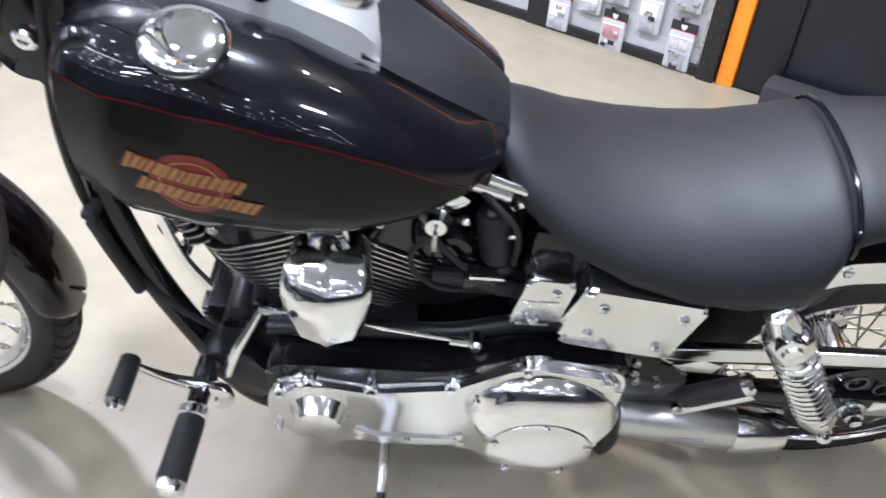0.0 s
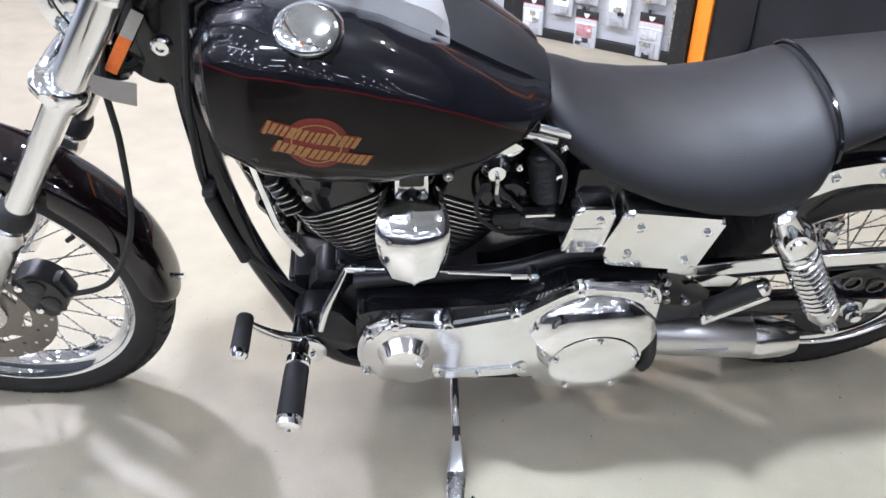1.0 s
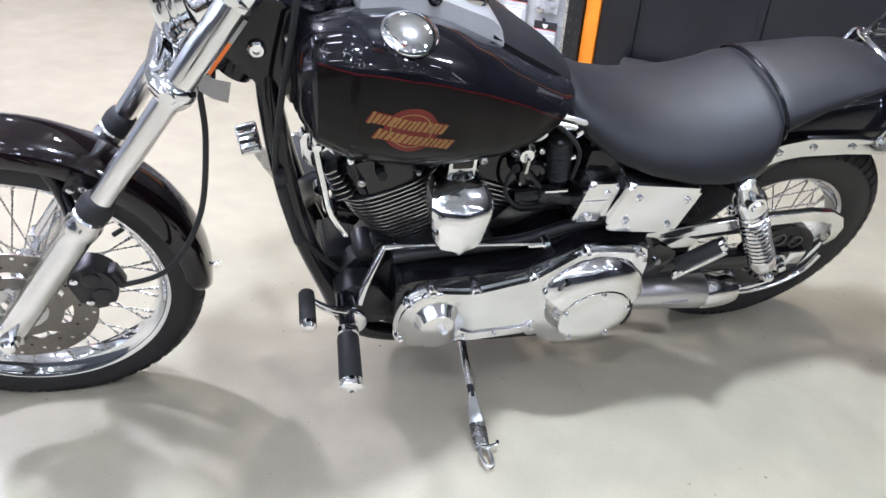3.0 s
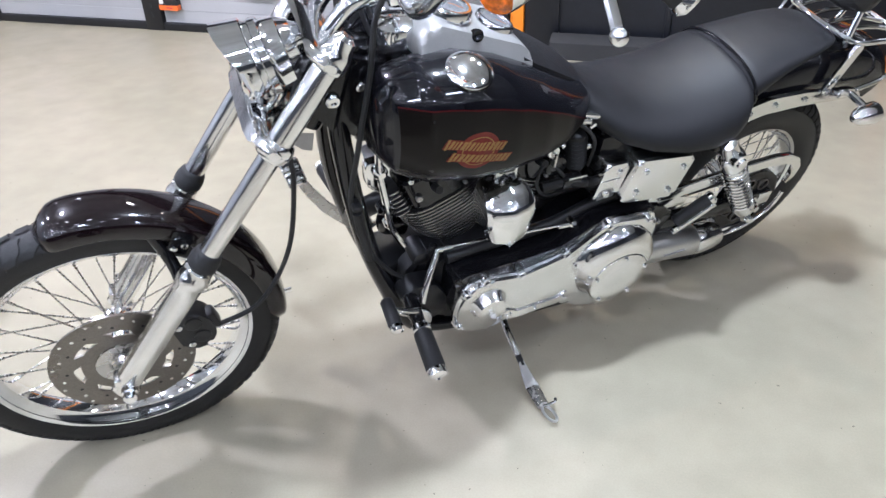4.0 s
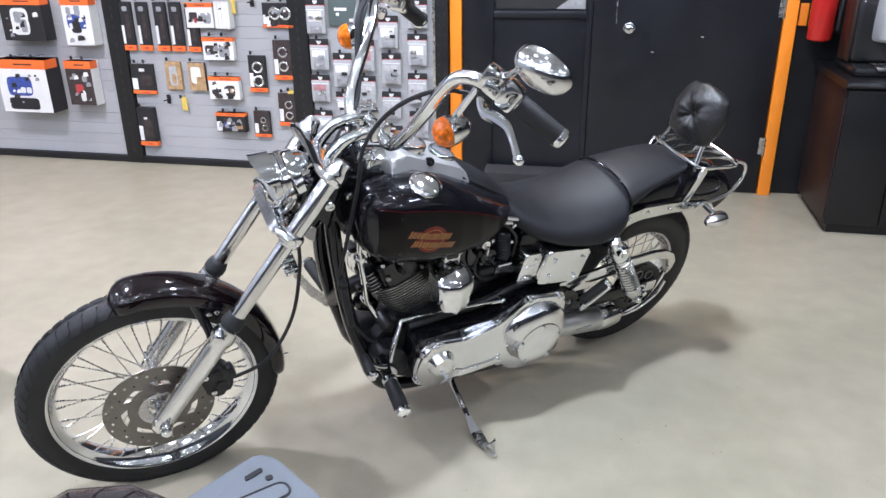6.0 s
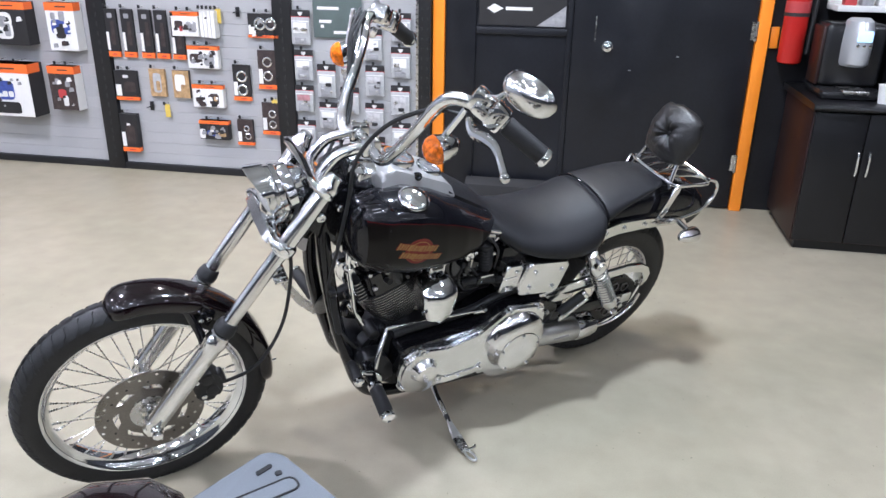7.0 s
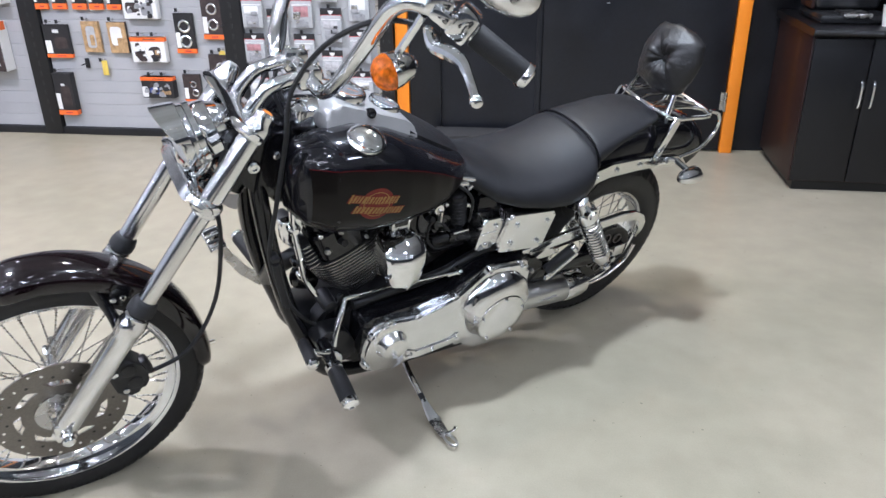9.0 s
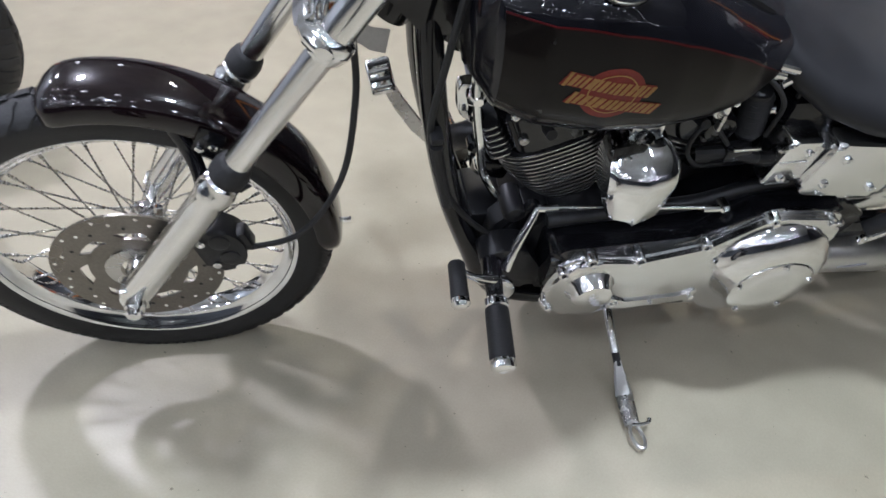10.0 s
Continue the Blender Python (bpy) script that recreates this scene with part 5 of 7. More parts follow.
    for k in range(6):
        part("regulator_fin", box(bmesh.new(), (-0.243, -0.058, 0.322 + 0.013 * k), (-0.232, 0.058, 0.327 + 0.013 * k)), "engine_black", case)
    part("oil_filter", lathe(bmesh.new(), (-0.165, 0.02, 0.45), (-0.8, 0, 0.3), [(0, 0.032), (0.045, 0.032), (0.055, 0.027), (0.06, 0.01)], 24), "gloss_black", case, "black oil filter")
    part("front_guard", slab(bmesh.new(), rounded([(-0.21, 0.30), (-0.205, 0.40), (-0.15, 0.46), (-0.10, 0.46), (-0.10, 0.26), (-0.16, 0.26)], 0.02), -0.05, -0.092, 0.006), "engine_black", case)
    part("cam_boss", lathe(bmesh.new(), (-0.165, -0.09, 0.44), (0, -1, 0), [(-0.05, 0.022), (0.0, 0.022), (0.010, 0.018), (0.012, 0.009)], 22), "engine_black", case)

    # horn with domed waterfall cover
    cx = -0.012
    bm = bmesh.new()
    rows = []
    for z, w in ((0.541, 0.010), (0.548, 0.026), (0.557, 0.043), (0.575, 0.050), (0.600, 0.055), (0.622, 0.0575), (0.636, 0.0585), (0.648, 0.058), (0.660, 0.055), (0.670, 0.048), (0.677, 0.036), (0.680, 0.020)):
        roll = 0.055 * (max(z - 0.626, 0) / 0.054) ** 1.7
        row = [Vector((cx - w * 0.9, -0.12, z)), Vector((cx - w, -0.165 + roll * 0.3, z))]
        for u in (-1, -0.93, -0.8, -0.5, -0.2, -0.05, 0.05, 0.2, 0.5, 0.8, 0.93, 1):
            edge = 0.010 * max(abs(u) - 0.75, 0) ** 2 / 0.0625
            low = 0.006 * max(0.556 - z, 0) / 0.015
            row.append(Vector((cx + w * u, -0.222 + 0.014 * max(abs(u), 0.06) + edge + low + roll, z)))
        rows.append(row + [Vector((cx + w, -0.165 + roll * 0.3, z)), Vector((cx + w * 0.9, -0.12, z))])
    loft(bm, rows, cap=False, closed=False)
    horn = part("horn", bm, "chrome", BIKE, "domed chrome horn cover between the cylinders", sharp=28)
    bm = bmesh.new()
    slab(bm, rounded([(-0.038, 0.665), (-0.036, 0.755), (-0.012, 0.772), (0.012, 0.755), (0.014, 0.665)], 0.012), -0.10, -0.150, 0.008)
    part("bracket", bm, "chrome", horn)
    part("bracket_window", slab(bmesh.new(), rounded([(-0.031, 0.702), (-0.031, 0.728), (0.007, 0.728), (0.007, 0.702)], 0.005), -0.149, -0.1515), "gloss_black", horn)
    bolt(horn, (-0.012, -0.150, 0.742), (0, -1, 0), 0.012, 0.010)

    # primary cover
    line = [(-0.112, 0.318), (-0.106, 0.365), (-0.085, 0.405), (-0.045, 0.424), (0.045, 0.408), (0.168, 0.434), (0.255, 0.500), (0.290, 0.506), (0.400, 0.488), (0.416, 0.470), (0.420, 0.395), (0.414, 0.285), (0.395, 0.235), (0.350, 0.205), (0.285, 0.203), (0.235, 0.222), (0.200, 0.262), (0.120, 0.268), (0.035, 0.262), (-0.01, 0.243), (-0.055, 0.243), (-0.095, 0.272)]
    bm = slab(bmesh.new(), rounded(line, 0.02, 3), -0.190, -0.207, 0.012, 4)
    prim = part("primary_cover", bm, "polished", BIKE, "polished primary drive cover")
    # rolled lip round the cover, above its gasket face
    bm = slab(bmesh.new(), rounded([(x + (0.006 if x > 0.15 else -0.006), z + (0.005 if z > 0.34 else -0.005)) for x, z in line], 0.02, 3), -0.184, -0.194, 0.004)
    part("cover_lip", bm, "chrome", prim)
    # derby cover
    part("derby_cover", lathe(bmesh.new(), (0.309, -0.196, 0.347), (0, -1, 0), [(0, 0.100), (0.010, 0.098), (0.020, 0.090), (0.038, 0.083), (0.050, 0.082), (0.056, 0.080), (0.059, 0.073), (0.060, 0.047), (0.0605, 0.002)], 56), "polished", prim, "round polished clutch cover")
    for k in range(5):
        a = math.pi / 2 + 2 * math.pi * k / 5
        bolt(prim, (0.309 + 0.074 * math.cos(a), -0.2545, 0.347 + 0.074 * math.sin(a)), (0, -1, 0), 0.0062, 0.004)
    # concave flare of the cover, rising to the clutch cover
    bm = bmesh.new()
    rows = []
    for k in range(25):
        a = radians(22 + 136 * k / 24)
        rows.append([Vector((0.309 + r * math.cos(a), -y, 0.347 + r * math.sin(a) * (1.0 + 0.5 * (r - 0.084) / 0.044 * 0.2))) for r, y in ((0.128, 0.203), (0.127, 0.212), (0.122, 0.222), (0.113, 0.233), (0.102, 0.242), (0.092, 0.248), (0.084, 0.251))])
    loft(bm, rows, cap=False, closed=False)
    part("flare", bm, "chrome", prim)
    # stator boss
    part("stator_boss", lathe(bmesh.new(), (-0.032, -0.196, 0.345), (0, -1, 0), [(0, 0.054), (0.008, 0.050), (0.018, 0.041), (0.032, 0.037), (0.036, 0.035), (0.038, 0.029), (0.0385, 0.002)], 44), "polished", prim)
    for x, z in ((0.388, 0.482), (0.272, 0.497), (0.167, 0.437), (0.048, 0.412), (-0.045, 0.423), (-0.09, 0.39), (0.408, 0.30), (0.03, 0.272), (0.195, 0.272), (-0.10, 0.285)):
        b = part("cover_bolt", lathe(bmesh.new(), (x, -0.186, z), (0, -1, 0), [(0, 0.013), (0.014, 0.012), (0.020, 0.010), (0.021, 0.007), (0.027, 0.0065), (0.029, 0.003)], 14), "chrome", prim)
    insp = rounded([(0.022, 0.300), (0.055, 0.282), (0.17, 0.284), (0.195, 0.302), (0.205, 0.275), (0.17, 0.262), (0.05, 0.258), (0.018, 0.27)], 0.008)
    part("inspection_cover", slab(bmesh.new(), insp, -0.20, -0.211, 0.004), "polished", prim)
    for x, z in ((0.035, 0.281), (0.108, 0.272), (0.186, 0.283)):
        bolt(prim, (x, -0.211, z), (0, -1, 0), 0.0058, 0.004)

    # black inner primary and starter behind and above it
    inner = slab(bmesh.new(), rounded([(-0.114, 0.31), (-0.114, 0.425), (-0.09, 0.442), (0.15, 0.448), (0.255, 0.503), (0.41, 0.500), (0.428, 0.48), (0.422, 0.24), (0.36, 0.20), (-0.05, 0.23)], 0.02), -0.06, -0.186, 0.014)
    ip = part("inner_primary", inner, "gloss_black", BIKE, "gloss black inner primary housing")
    # slanted bright lines, thick then fine, modelled in place of the engine fins' reflection
    for k in range(9):
        x, z = 0.196 + 0.0068 * k, 0.462 + 0.0036 * k
        part("rib", rod(bmesh.new(), (x, -0.1865, z - 0.030), (x + 0.010, -0.1865, z + 0.012), 0.0017, seg=6), "fin_edge", ip)
    for k in range(12):
        x, z = 0.098 + 0.0074 * k, 0.424 + 0.0022 * k
        part("rib", rod(bmesh.new(), (x, -0.1865, z - 0.014), (x + 0.018, -0.1865, z + 0.006), 0.0009, seg=6), "fin_edge", ip)
    part("belt_cover", sweep(bmesh.new(), spline([(-0.115, -0.125, 0.452), (0.02, -0.128, 0.465), (0.16, -0.128, 0.475), (0.26, -0.128, 0.508), (0.37, -0.128, 0.520)], 6), 0.014, 12), "engine_black", ip)
    part("starter", lathe(bmesh.new(), (0.15, -0.055, 0.535), (1, 0, 0.02), [(0, 0.03), (0.01, 0.036), (0.16, 0.036), (0.17, 0.03)], 22), "engine_black", ip)
    part("harness", sweep(bmesh.new(), spline([(0.13, -0.10, 0.575), (0.18, -0.115, 0.590), (0.225, -0.12, 0.578), (0.25, -0.10, 0.56)], 6), 0.012, 10), "rubber", ip)
    part("connector", box(bmesh.new(), (0.168, -0.128, 0.578), (0.215, -0.102, 0.606), 0.004), "black_plastic", ip)
    part("wire_clip", box(bmesh.new(), (0.175, -0.131, 0.605), (0.225, -0.124, 0.612), 0.002), "chrome", ip)

    # dark electrics between the rear cylinder and the side cover
    part("coil_box", box(bmesh.new(), (0.115, -0.055, 0.52), (0.262, 0.06, 0.738), 0.02), "engine_black", BIKE, "black coil housing")
    part("solenoid", lathe(bmesh.new(), (0.150, -0.055, 0.635), (0, -1, 0), [(0, 0.030), (0.045, 0.030), (0.052, 0.026), (0.054, 0.017), (0.050, 0.015)], 24), "gloss_black", BIKE)
    bm = bmesh.new()
    lathe(bm, (0.198, -0.088, 0.705), (0.19, 0, -0.98), [(0, 0.020)] + [(0.008 + 0.0062 * k, 0.026 if k % 2 else 0.0205) for k in range(15)] + [(0.105, 0.018)], 20)
    part("bellows", bm, "rubber", BIKE, "black ribbed rubber boot")
    for pts in ([(0.165, -0.09, 0.755), (0.20, -0.115, 0.735), (0.232, -0.115, 0.69), (0.235, -0.11, 0.62)], [(0.125, -0.08, 0.74), (0.118, -0.105, 0.70), (0.13, -0.115, 0.66), (0.17, -0.115, 0.61)], [(0.20, -0.07, 0.77), (0.245, -0.10, 0.75), (0.262, -0.10, 0.70), (0.258, -0.09, 0.65)]):
        part("cable", sweep(bmesh.new(), spline(pts, 6), 0.0044, 8), "rubber", BIKE)

    # ignition switch and coil under the tank, at the left
    part("key_switch", lathe(bmesh.new(), (0.123, -0.100, 0.692), (0, -1, 0.1), [(-0.03, 0.02), (0.0, 0.02), (0.006, 0.022), (0.014, 0.016), (0.020, 0.014), (0.021, 0.006)], 22), "chrome", BIKE, "chrome ignition switch with key")
    part("key", box(bmesh.new(), (0.120, -0.133, 0.662), (0.126, -0.121, 0.696), 0.001), "brushed", BIKE)
    part("switch_plate", slab(bmesh.new(), rounded([(0.098, 0.727), (0.135, 0.748), (0.172, 0.727), (0.135, 0.706)], 0.014), -0.088, -0.100, 0.003), "chrome", BIKE)
    for x0, z0, x1, z1 in ((0.16, 0.755, 0.215, 0.742), (0.185, 0.765, 0.235, 0.752), (0.222, 0.72, 0.250, 0.750), (0.21, 0.66, 0.235, 0.672)):
        part("linkage", rod(bmesh.new(), (x0, -0.095, z0), (x1, -0.100, z1), 0.0075, seg=10), "chrome", BIKE)

    # chrome battery and electrics covers
    small = slab(bmesh.new(), rounded([(0.236, 0.556), (0.252, 0.648), (0.318, 0.645), (0.305, 0.548), (0.242, 0.546)], 0.012), -0.10, -0.158, 0.008, 3)
    sc = part("side_cover", small, "polished", BIKE, "small chrome electrics cover")
    bolt(sc, (0.293, -0.158, 0.622), (0, -1, 0), 0.008, 0.005)
    bolt(sc, (0.270, -0.158, 0.560), (0, -1, 0), 0.008, 0.005)
    part("crease", box(bmesh.new(), (0.248, -0.160, 0.600), (0.300, -0.156, 0.604), 0.001), "chrome", sc)
    big = slab(bmesh.new(), rounded([(0.303, 0.545), (0.330, 0.654), (0.500, 0.630), (0.472, 0.508), (0.318, 0.531)], 0.012), -0.10, -0.174, 0.010, 3)
    bc = part("battery_cover", big, "polished", BIKE, "large chrome battery cover with bolts")
    for x, z in ((0.357, 0.618), (0.470, 0.602), (0.347, 0.557), (0.449, 0.535)):
        bolt(bc, (x, -0.174, z), (0, -1, 0), 0.0085, 0.006)
    part("battery_box", box(bmesh.new(), (0.25, -0.12, 0.50), (0.52, 0.12, 0.70), 0.02), "gloss_black", BIKE, "black battery box")


engine()


def frame_and_controls():
    tubes = []
    for sgn in (-1, 1):
        bm = bmesh.new()
        sweep(bm, spline([(-0.335, sgn * 0.02, 0.875), (-0.338, sgn * 0.045, 0.80), (-0.322, sgn * 0.075, 0.66), (-0.288, sgn * 0.085, 0.50), (-0.235, sgn * 0.09, 0.34), (-0.20, sgn * 0.095, 0.25), (-0.14, sgn * 0.10, 0.19), (0.0, sgn * 0.11, 0.172), (0.30, sgn * 0.11, 0.172), (0.45, sgn * 0.10, 0.20), (0.50, sgn * 0.09, 0.32), (0.50, sgn * 0.09, 0.50), (0.52, sgn * 0.09, 0.66), (0.60, sgn * 0.09, 0.665)], 6), 0.0215, 16)
        part("frame_tube", bm, "gloss_black", BIKE, "gloss black frame tube")
    part("backbone", sweep(bmesh.new(), spline([(-0.33, 0, 0.90), (-0.15, 0, 0.875), (0.1, 0, 0.80), (0.30, 0, 0.73), (0.52, 0, 0.68)], 6), 0.03, 16), "gloss_black", BIKE)
    part("neck_gusset", slab(bmesh.new(), rounded([(-0.42, 0.90), (-0.37, 0.99), (-0.24, 0.95), (-0.27, 0.83), (-0.33, 0.79), (-0.36, 0.83)], 0.02), 0.05, -0.055, 0.012), "gloss_black", BIKE, "black neck cover")
    part("coil_cover", box(bmesh.new(), (-0.31, -0.06, 0.78), (-0.26, 0.06, 0.86), 0.015), "gloss_black", BIKE)
    bolt(BIKE, (-0.355, -0.056, 0.895), (0, -1, 0), 0.015, 0.01)
    bolt(BIKE, (-0.30, -0.056, 0.915), (0, -1, 0), 0.012, 0.01)
    # protective sleeve and clip on the clutch cable
    part("cable_sleeve", sweep(bmesh.new(), spline([(-0.328, -0.115, 0.655), (-0.318, -0.115, 0.60), (-0.298, -0.115, 0.51)], 5), 0.010, 10), "rubber", BIKE)
    part("cable_clip", box(bmesh.new(), (-0.338, -0.123, 0.662), (-0.318, -0.09, 0.676), 0.004), "rubber", BIKE)

    # left foot control
    brk = slab(bmesh.new(), rounded([(-0.235, 0.37), (-0.205, 0.405), (-0.15, 0.40), (-0.115, 0.345), (-0.10, 0.30), (-0.125, 0.272), (-0.165, 0.285), (-0.20, 0.325)], 0.016), -0.10, -0.150, 0.010)
    bracket = part("control_bracket", brk, "engine_black", BIKE, "black forward control bracket")
    p, q = Vector((-0.212, -0.165, 0.372)), Vector((-0.228, -0.352, 0.352))
    d = (q - p).normalized()
    peg = part("footpeg", lathe(bmesh.new(), p, d, [(0.075, 0.014), (0.078, 0.0205), (0.085, 0.0215), (0.17, 0.0225), (0.175, 0.0215), (0.178, 0.016)], 22), "rubber", BIKE, "ribbed rubber rider footpeg with chrome tip")
    part("peg_mount", lathe(bmesh.new(), p, d, [(-0.02, 0.019), (0.03, 0.019), (0.036, 0.016), (0.06, 0.0155)], 18), "gloss_black", peg)
    part("peg_ring", lathe(bmesh.new(), p, d, [(0.058, 0.019), (0.062, 0.022), (0.074, 0.022), (0.078, 0.018)], 20), "chrome", peg)
    part("peg_tip", lathe(bmesh.new(), p, d, [(0.174, 0.0222), (0.182, 0.0232), (0.190, 0.0215), (0.193, 0.012), (0.190, 0.009)], 22), "chrome", peg)
    bm = bmesh.new()
    line = spline([(-0.294, -0.214, 0.462), (-0.274, -0.206, 0.428), (-0.249, -0.199, 0.400), (-0.224, -0.194, 0.384), (-0.200, -0.190, 0.370), (-0.184, -0.188, 0.350), (-0.183, -0.188, 0.330), (-0.195, -0.188, 0.318)], 5)
    sweep(bm, line, [0.0062 + 0.0058 * min(i / 22, 1) for i in range(len(line))], 12)
    lever = part("shift_lever", bm, "chrome", BIKE, "curved chrome gear shift lever")
    tp, tq = Vector((-0.295, -0.208, 0.466)), Vector((-0.300, -0.282, 0.458))
    td = (tq - tp).normalized()
    part("toe_peg", lathe(bmesh.new(), tp, td, [(-0.004, 0.012), (0.0, 0.0145), (0.064, 0.0155), (0.068, 0.014)], 18), "rubber", lever)
    part("toe_peg_tip", lathe(bmesh.new(), tp, td, [(0.064, 0.0155), (0.072, 0.016), (0.078, 0.012), (0.080, 0.006)], 18), "chrome", lever)
    bolt(lever, (-0.187, -0.178, 0.348), (0, -1, 0), 0.011, 0.007)
    bm = bmesh.new()
    line = spline([(-0.185, -0.160, 0.362), (-0.168, -0.143, 0.400), (-0.146, -0.124, 0.436), (-0.128, -0.106, 0.466)], 5)
    sweep(bm, line, [0.0105 - 0.0035 * i / (len(line) - 1) for i in range(len(line))], 12)
    part("shift_arm", bm, "chrome", lever)
    part("arm_backing", slab(bmesh.new(), rounded([(-0.20, 0.352), (-0.172, 0.345), (-0.118, 0.462), (-0.140, 0.476)], 0.01), -0.088, -0.100, 0.003), "gloss_black", lever)
    part("shift_rod", rod(bmesh.new(), (-0.125, -0.105, 0.465), (0.198, -0.155, 0.487), 0.0042, seg=10), "chrome", lever)
    for x, yy, z in ((-0.112, -0.107, 0.466), (0.178, -0.152, 0.4855)):
        part("rod_end", rod(bmesh.new(), (x - 0.018, yy, z - 0.001), (x + 0.018, yy - 0.004, z + 0.001), 0.0075, seg=10), "chrome", lever)
    part("rod_ball", lathe(bmesh.new(), (0.198, -0.140, 0.487), (0, -1, 0), [(0, 0.012), (0.022, 0.012), (0.028, 0.007)], 12), "chrome", lever)

    # right foot control: peg, brake pedal
    far_peg = part("footpeg", rod(bmesh.new(), (-0.238, 0.20, 0.372), (-0.262, 0.32, 0.402), 0.021, seg=18, bevel=0.006), "rubber", BIKE, "ribbed rubber rider footpeg")
    part("peg_ring", rod(bmesh.new(), (-0.234, 0.182, 0.3675), (-0.2385, 0.203, 0.3728), 0.0225, seg=18, bevel=0.003), "chrome", far_peg)
    part("peg_tip", rod(bmesh.new(), (-0.2615, 0.318, 0.4015), (-0.264, 0.330, 0.4045), 0.0215, seg=18, bevel=0.006), "chrome", far_peg)
    part("peg_mount", rod(bmesh.new(), (-0.215, 0.10, 0.345), (-0.238, 0.205, 0.373), 0.013, seg=12), "gloss_black", BIKE)
    bm = bmesh.new()
    rows = [[Vector((x - w * 0.7, yy - 0.005, z - w * 0.6)), Vector((x - w * 0.7, yy + 0.005, z - w * 0.6)), Vector((x + w * 0.7, yy + 0.005, z + w * 0.6)), Vector((x + w * 0.7, yy - 0.005, z + w * 0.6))] for x, yy, z, w in ((-0.362, 0.20, 0.50, 0.013), (-0.335, 0.195, 0.445, 0.014), (-0.30, 0.18, 0.395, 0.015), (-0.255, 0.15, 0.365, 0.016), (-0.20, 0.12, 0.35, 0.016))]
    loft(bm, rows)
    ped = part("brake_pedal", bm, "brushed", BIKE, "chrome brake pedal with rubber pad")
    pad = Matrix.Translation((-0.372, 0.2, 0.512)) @ Matrix.Rotation(radians(-14), 4, "Y") @ Matrix.Rotation(radians(38), 4, "X")
    part("pedal_pad", box(bmesh.new(), (-0.024, -0.034, -0.008), (0.024, 0.034, 0.008), 0.007, seg=3), "chrome", ped, turn=pad)
    for k in range(4):
        part("pad_rib", rod(bmesh.new(), (-0.019, -0.0225 + 0.015 * k, 0.0085), (0.019, -0.0225 + 0.015 * k, 0.0085), 0.0042, seg=8, bevel=0.002), "rubber" if k % 2 else "chrome", ped, turn=pad)
    # kickstand, resting on the floor
    bm = bmesh.new()
    line = [Vector(p) for p in ((0.075, -0.085, 0.20), (0.072, -0.15, 0.155), (0.0705, -0.205, 0.136), (0.070, -0.242, 0.126))]
    sweep(bm, spline(line, 6), 0.0105, 12)
    stand = part("kickstand", bm, "chrome", BIKE, "chrome kickstand with a flat flared foot")
    flat = Vector((0, math.sin(radians(LEAN)), math.cos(radians(LEAN))))

    def plate(stations):
        rows = []
        for p, w, h in stations:
            p = Vector(p)
            rows.append([p + Vector((w, 0, 0)), p + Vector((w * 0.7, 0, 0)) + flat * h, p - Vector((w * 0.7, 0, 0)) + flat * h, p - Vector((w, 0, 0)), p - Vector((w * 0.7, 0, 0)) - flat * h, p + Vector((w * 0.7, 0, 0)) - flat * h])
        return loft(bmesh.new(), rows)
    part("shank", rod(bmesh.new(), (0.070, -0.240, 0.1265), (0.0685, -0.272, 0.121), 0.0085, 0.0075, seg=12), "engine_black", stand)
    foot = part("foot", plate([((0.0688, -0.264, 0.123), 0.0085, 0.007), ((0.066, -0.300, 0.1165), 0.014, 0.0045), ((0.0635, -0.333, 0.115), 0.0185, 0.0035)]), "muffler_steel", stand, "bright flared foot of the kickstand")
    part("foot_pad", plate([((0.0635, -0.3325, 0.115), 0.0180, 0.0033), ((0.060, -0.365, 0.1205), 0.0175, 0.0036), ((0.0555, -0.400, 0.1275), 0.0155, 0.0034)]), "brushed", stand, "worn dark steel sole of the foot")
    loop = [Vector((0.0545, -0.400, 0.130)) + Vector((0.0115 * math.cos(t), -0.027 + 0.027 * math.sin(t), 0.0075 - 0.0075 * math.sin(t))) for t in (2 * math.pi * k / 16 for k in range(16))]
    part("foot_loop", sweep(bmesh.new(), loop, 0.0036, 8, closed=True), "muffler_steel", stand)
    part("foot_pin", sweep(bmesh.new(), spline([(0.052, -0.402, 0.1345), (0.068, -0.404, 0.137), (0.084, -0.402, 0.137), (0.090, -0.394, 0.135)], 4), 0.0042, 8), "chrome", stand)
    part("pivot", lathe(bmesh.new(), (0.075, -0.085, 0.225), (0, -1, -0.3), [(-0.02, 0.02), (0.02, 0.02), (0.024, 0.014)], 14), "engine_black", stand)
    # stop lug behind the primary
    part("frame_lug", sweep(bmesh.new(), spline([(0.43, -0.13, 0.36), (0.446, -0.155, 0.30), (0.452, -0.168, 0.24), (0.440, -0.172, 0.215)], 5), 0.016, 12), "engine_black", BIKE)
    for x, z in ((0.458, 0.425), (0.462, 0.398), (0.470, 0.372), (0.51, 0.365)):
        bolt(BIKE, (x, -0.128, z), (0, -1, 0), 0.008, 0.008, "brushed")
    part("pivot_plate", slab(bmesh.new(), rounded([(0.44, 0.45), (0.47, 0.45), (0.56, 0.38), (0.53, 0.31), (0.44, 0.29)], 0.015), -0.10, -0.128, 0.006), "gloss_black", BIKE)


frame_and_controls()

# ---- slatwall, posts, door ----
def tag_structure(ob, label, category):
    ob.matrix_world = WALL_POSE
    return tagged(ob, label, category, kind="structure")


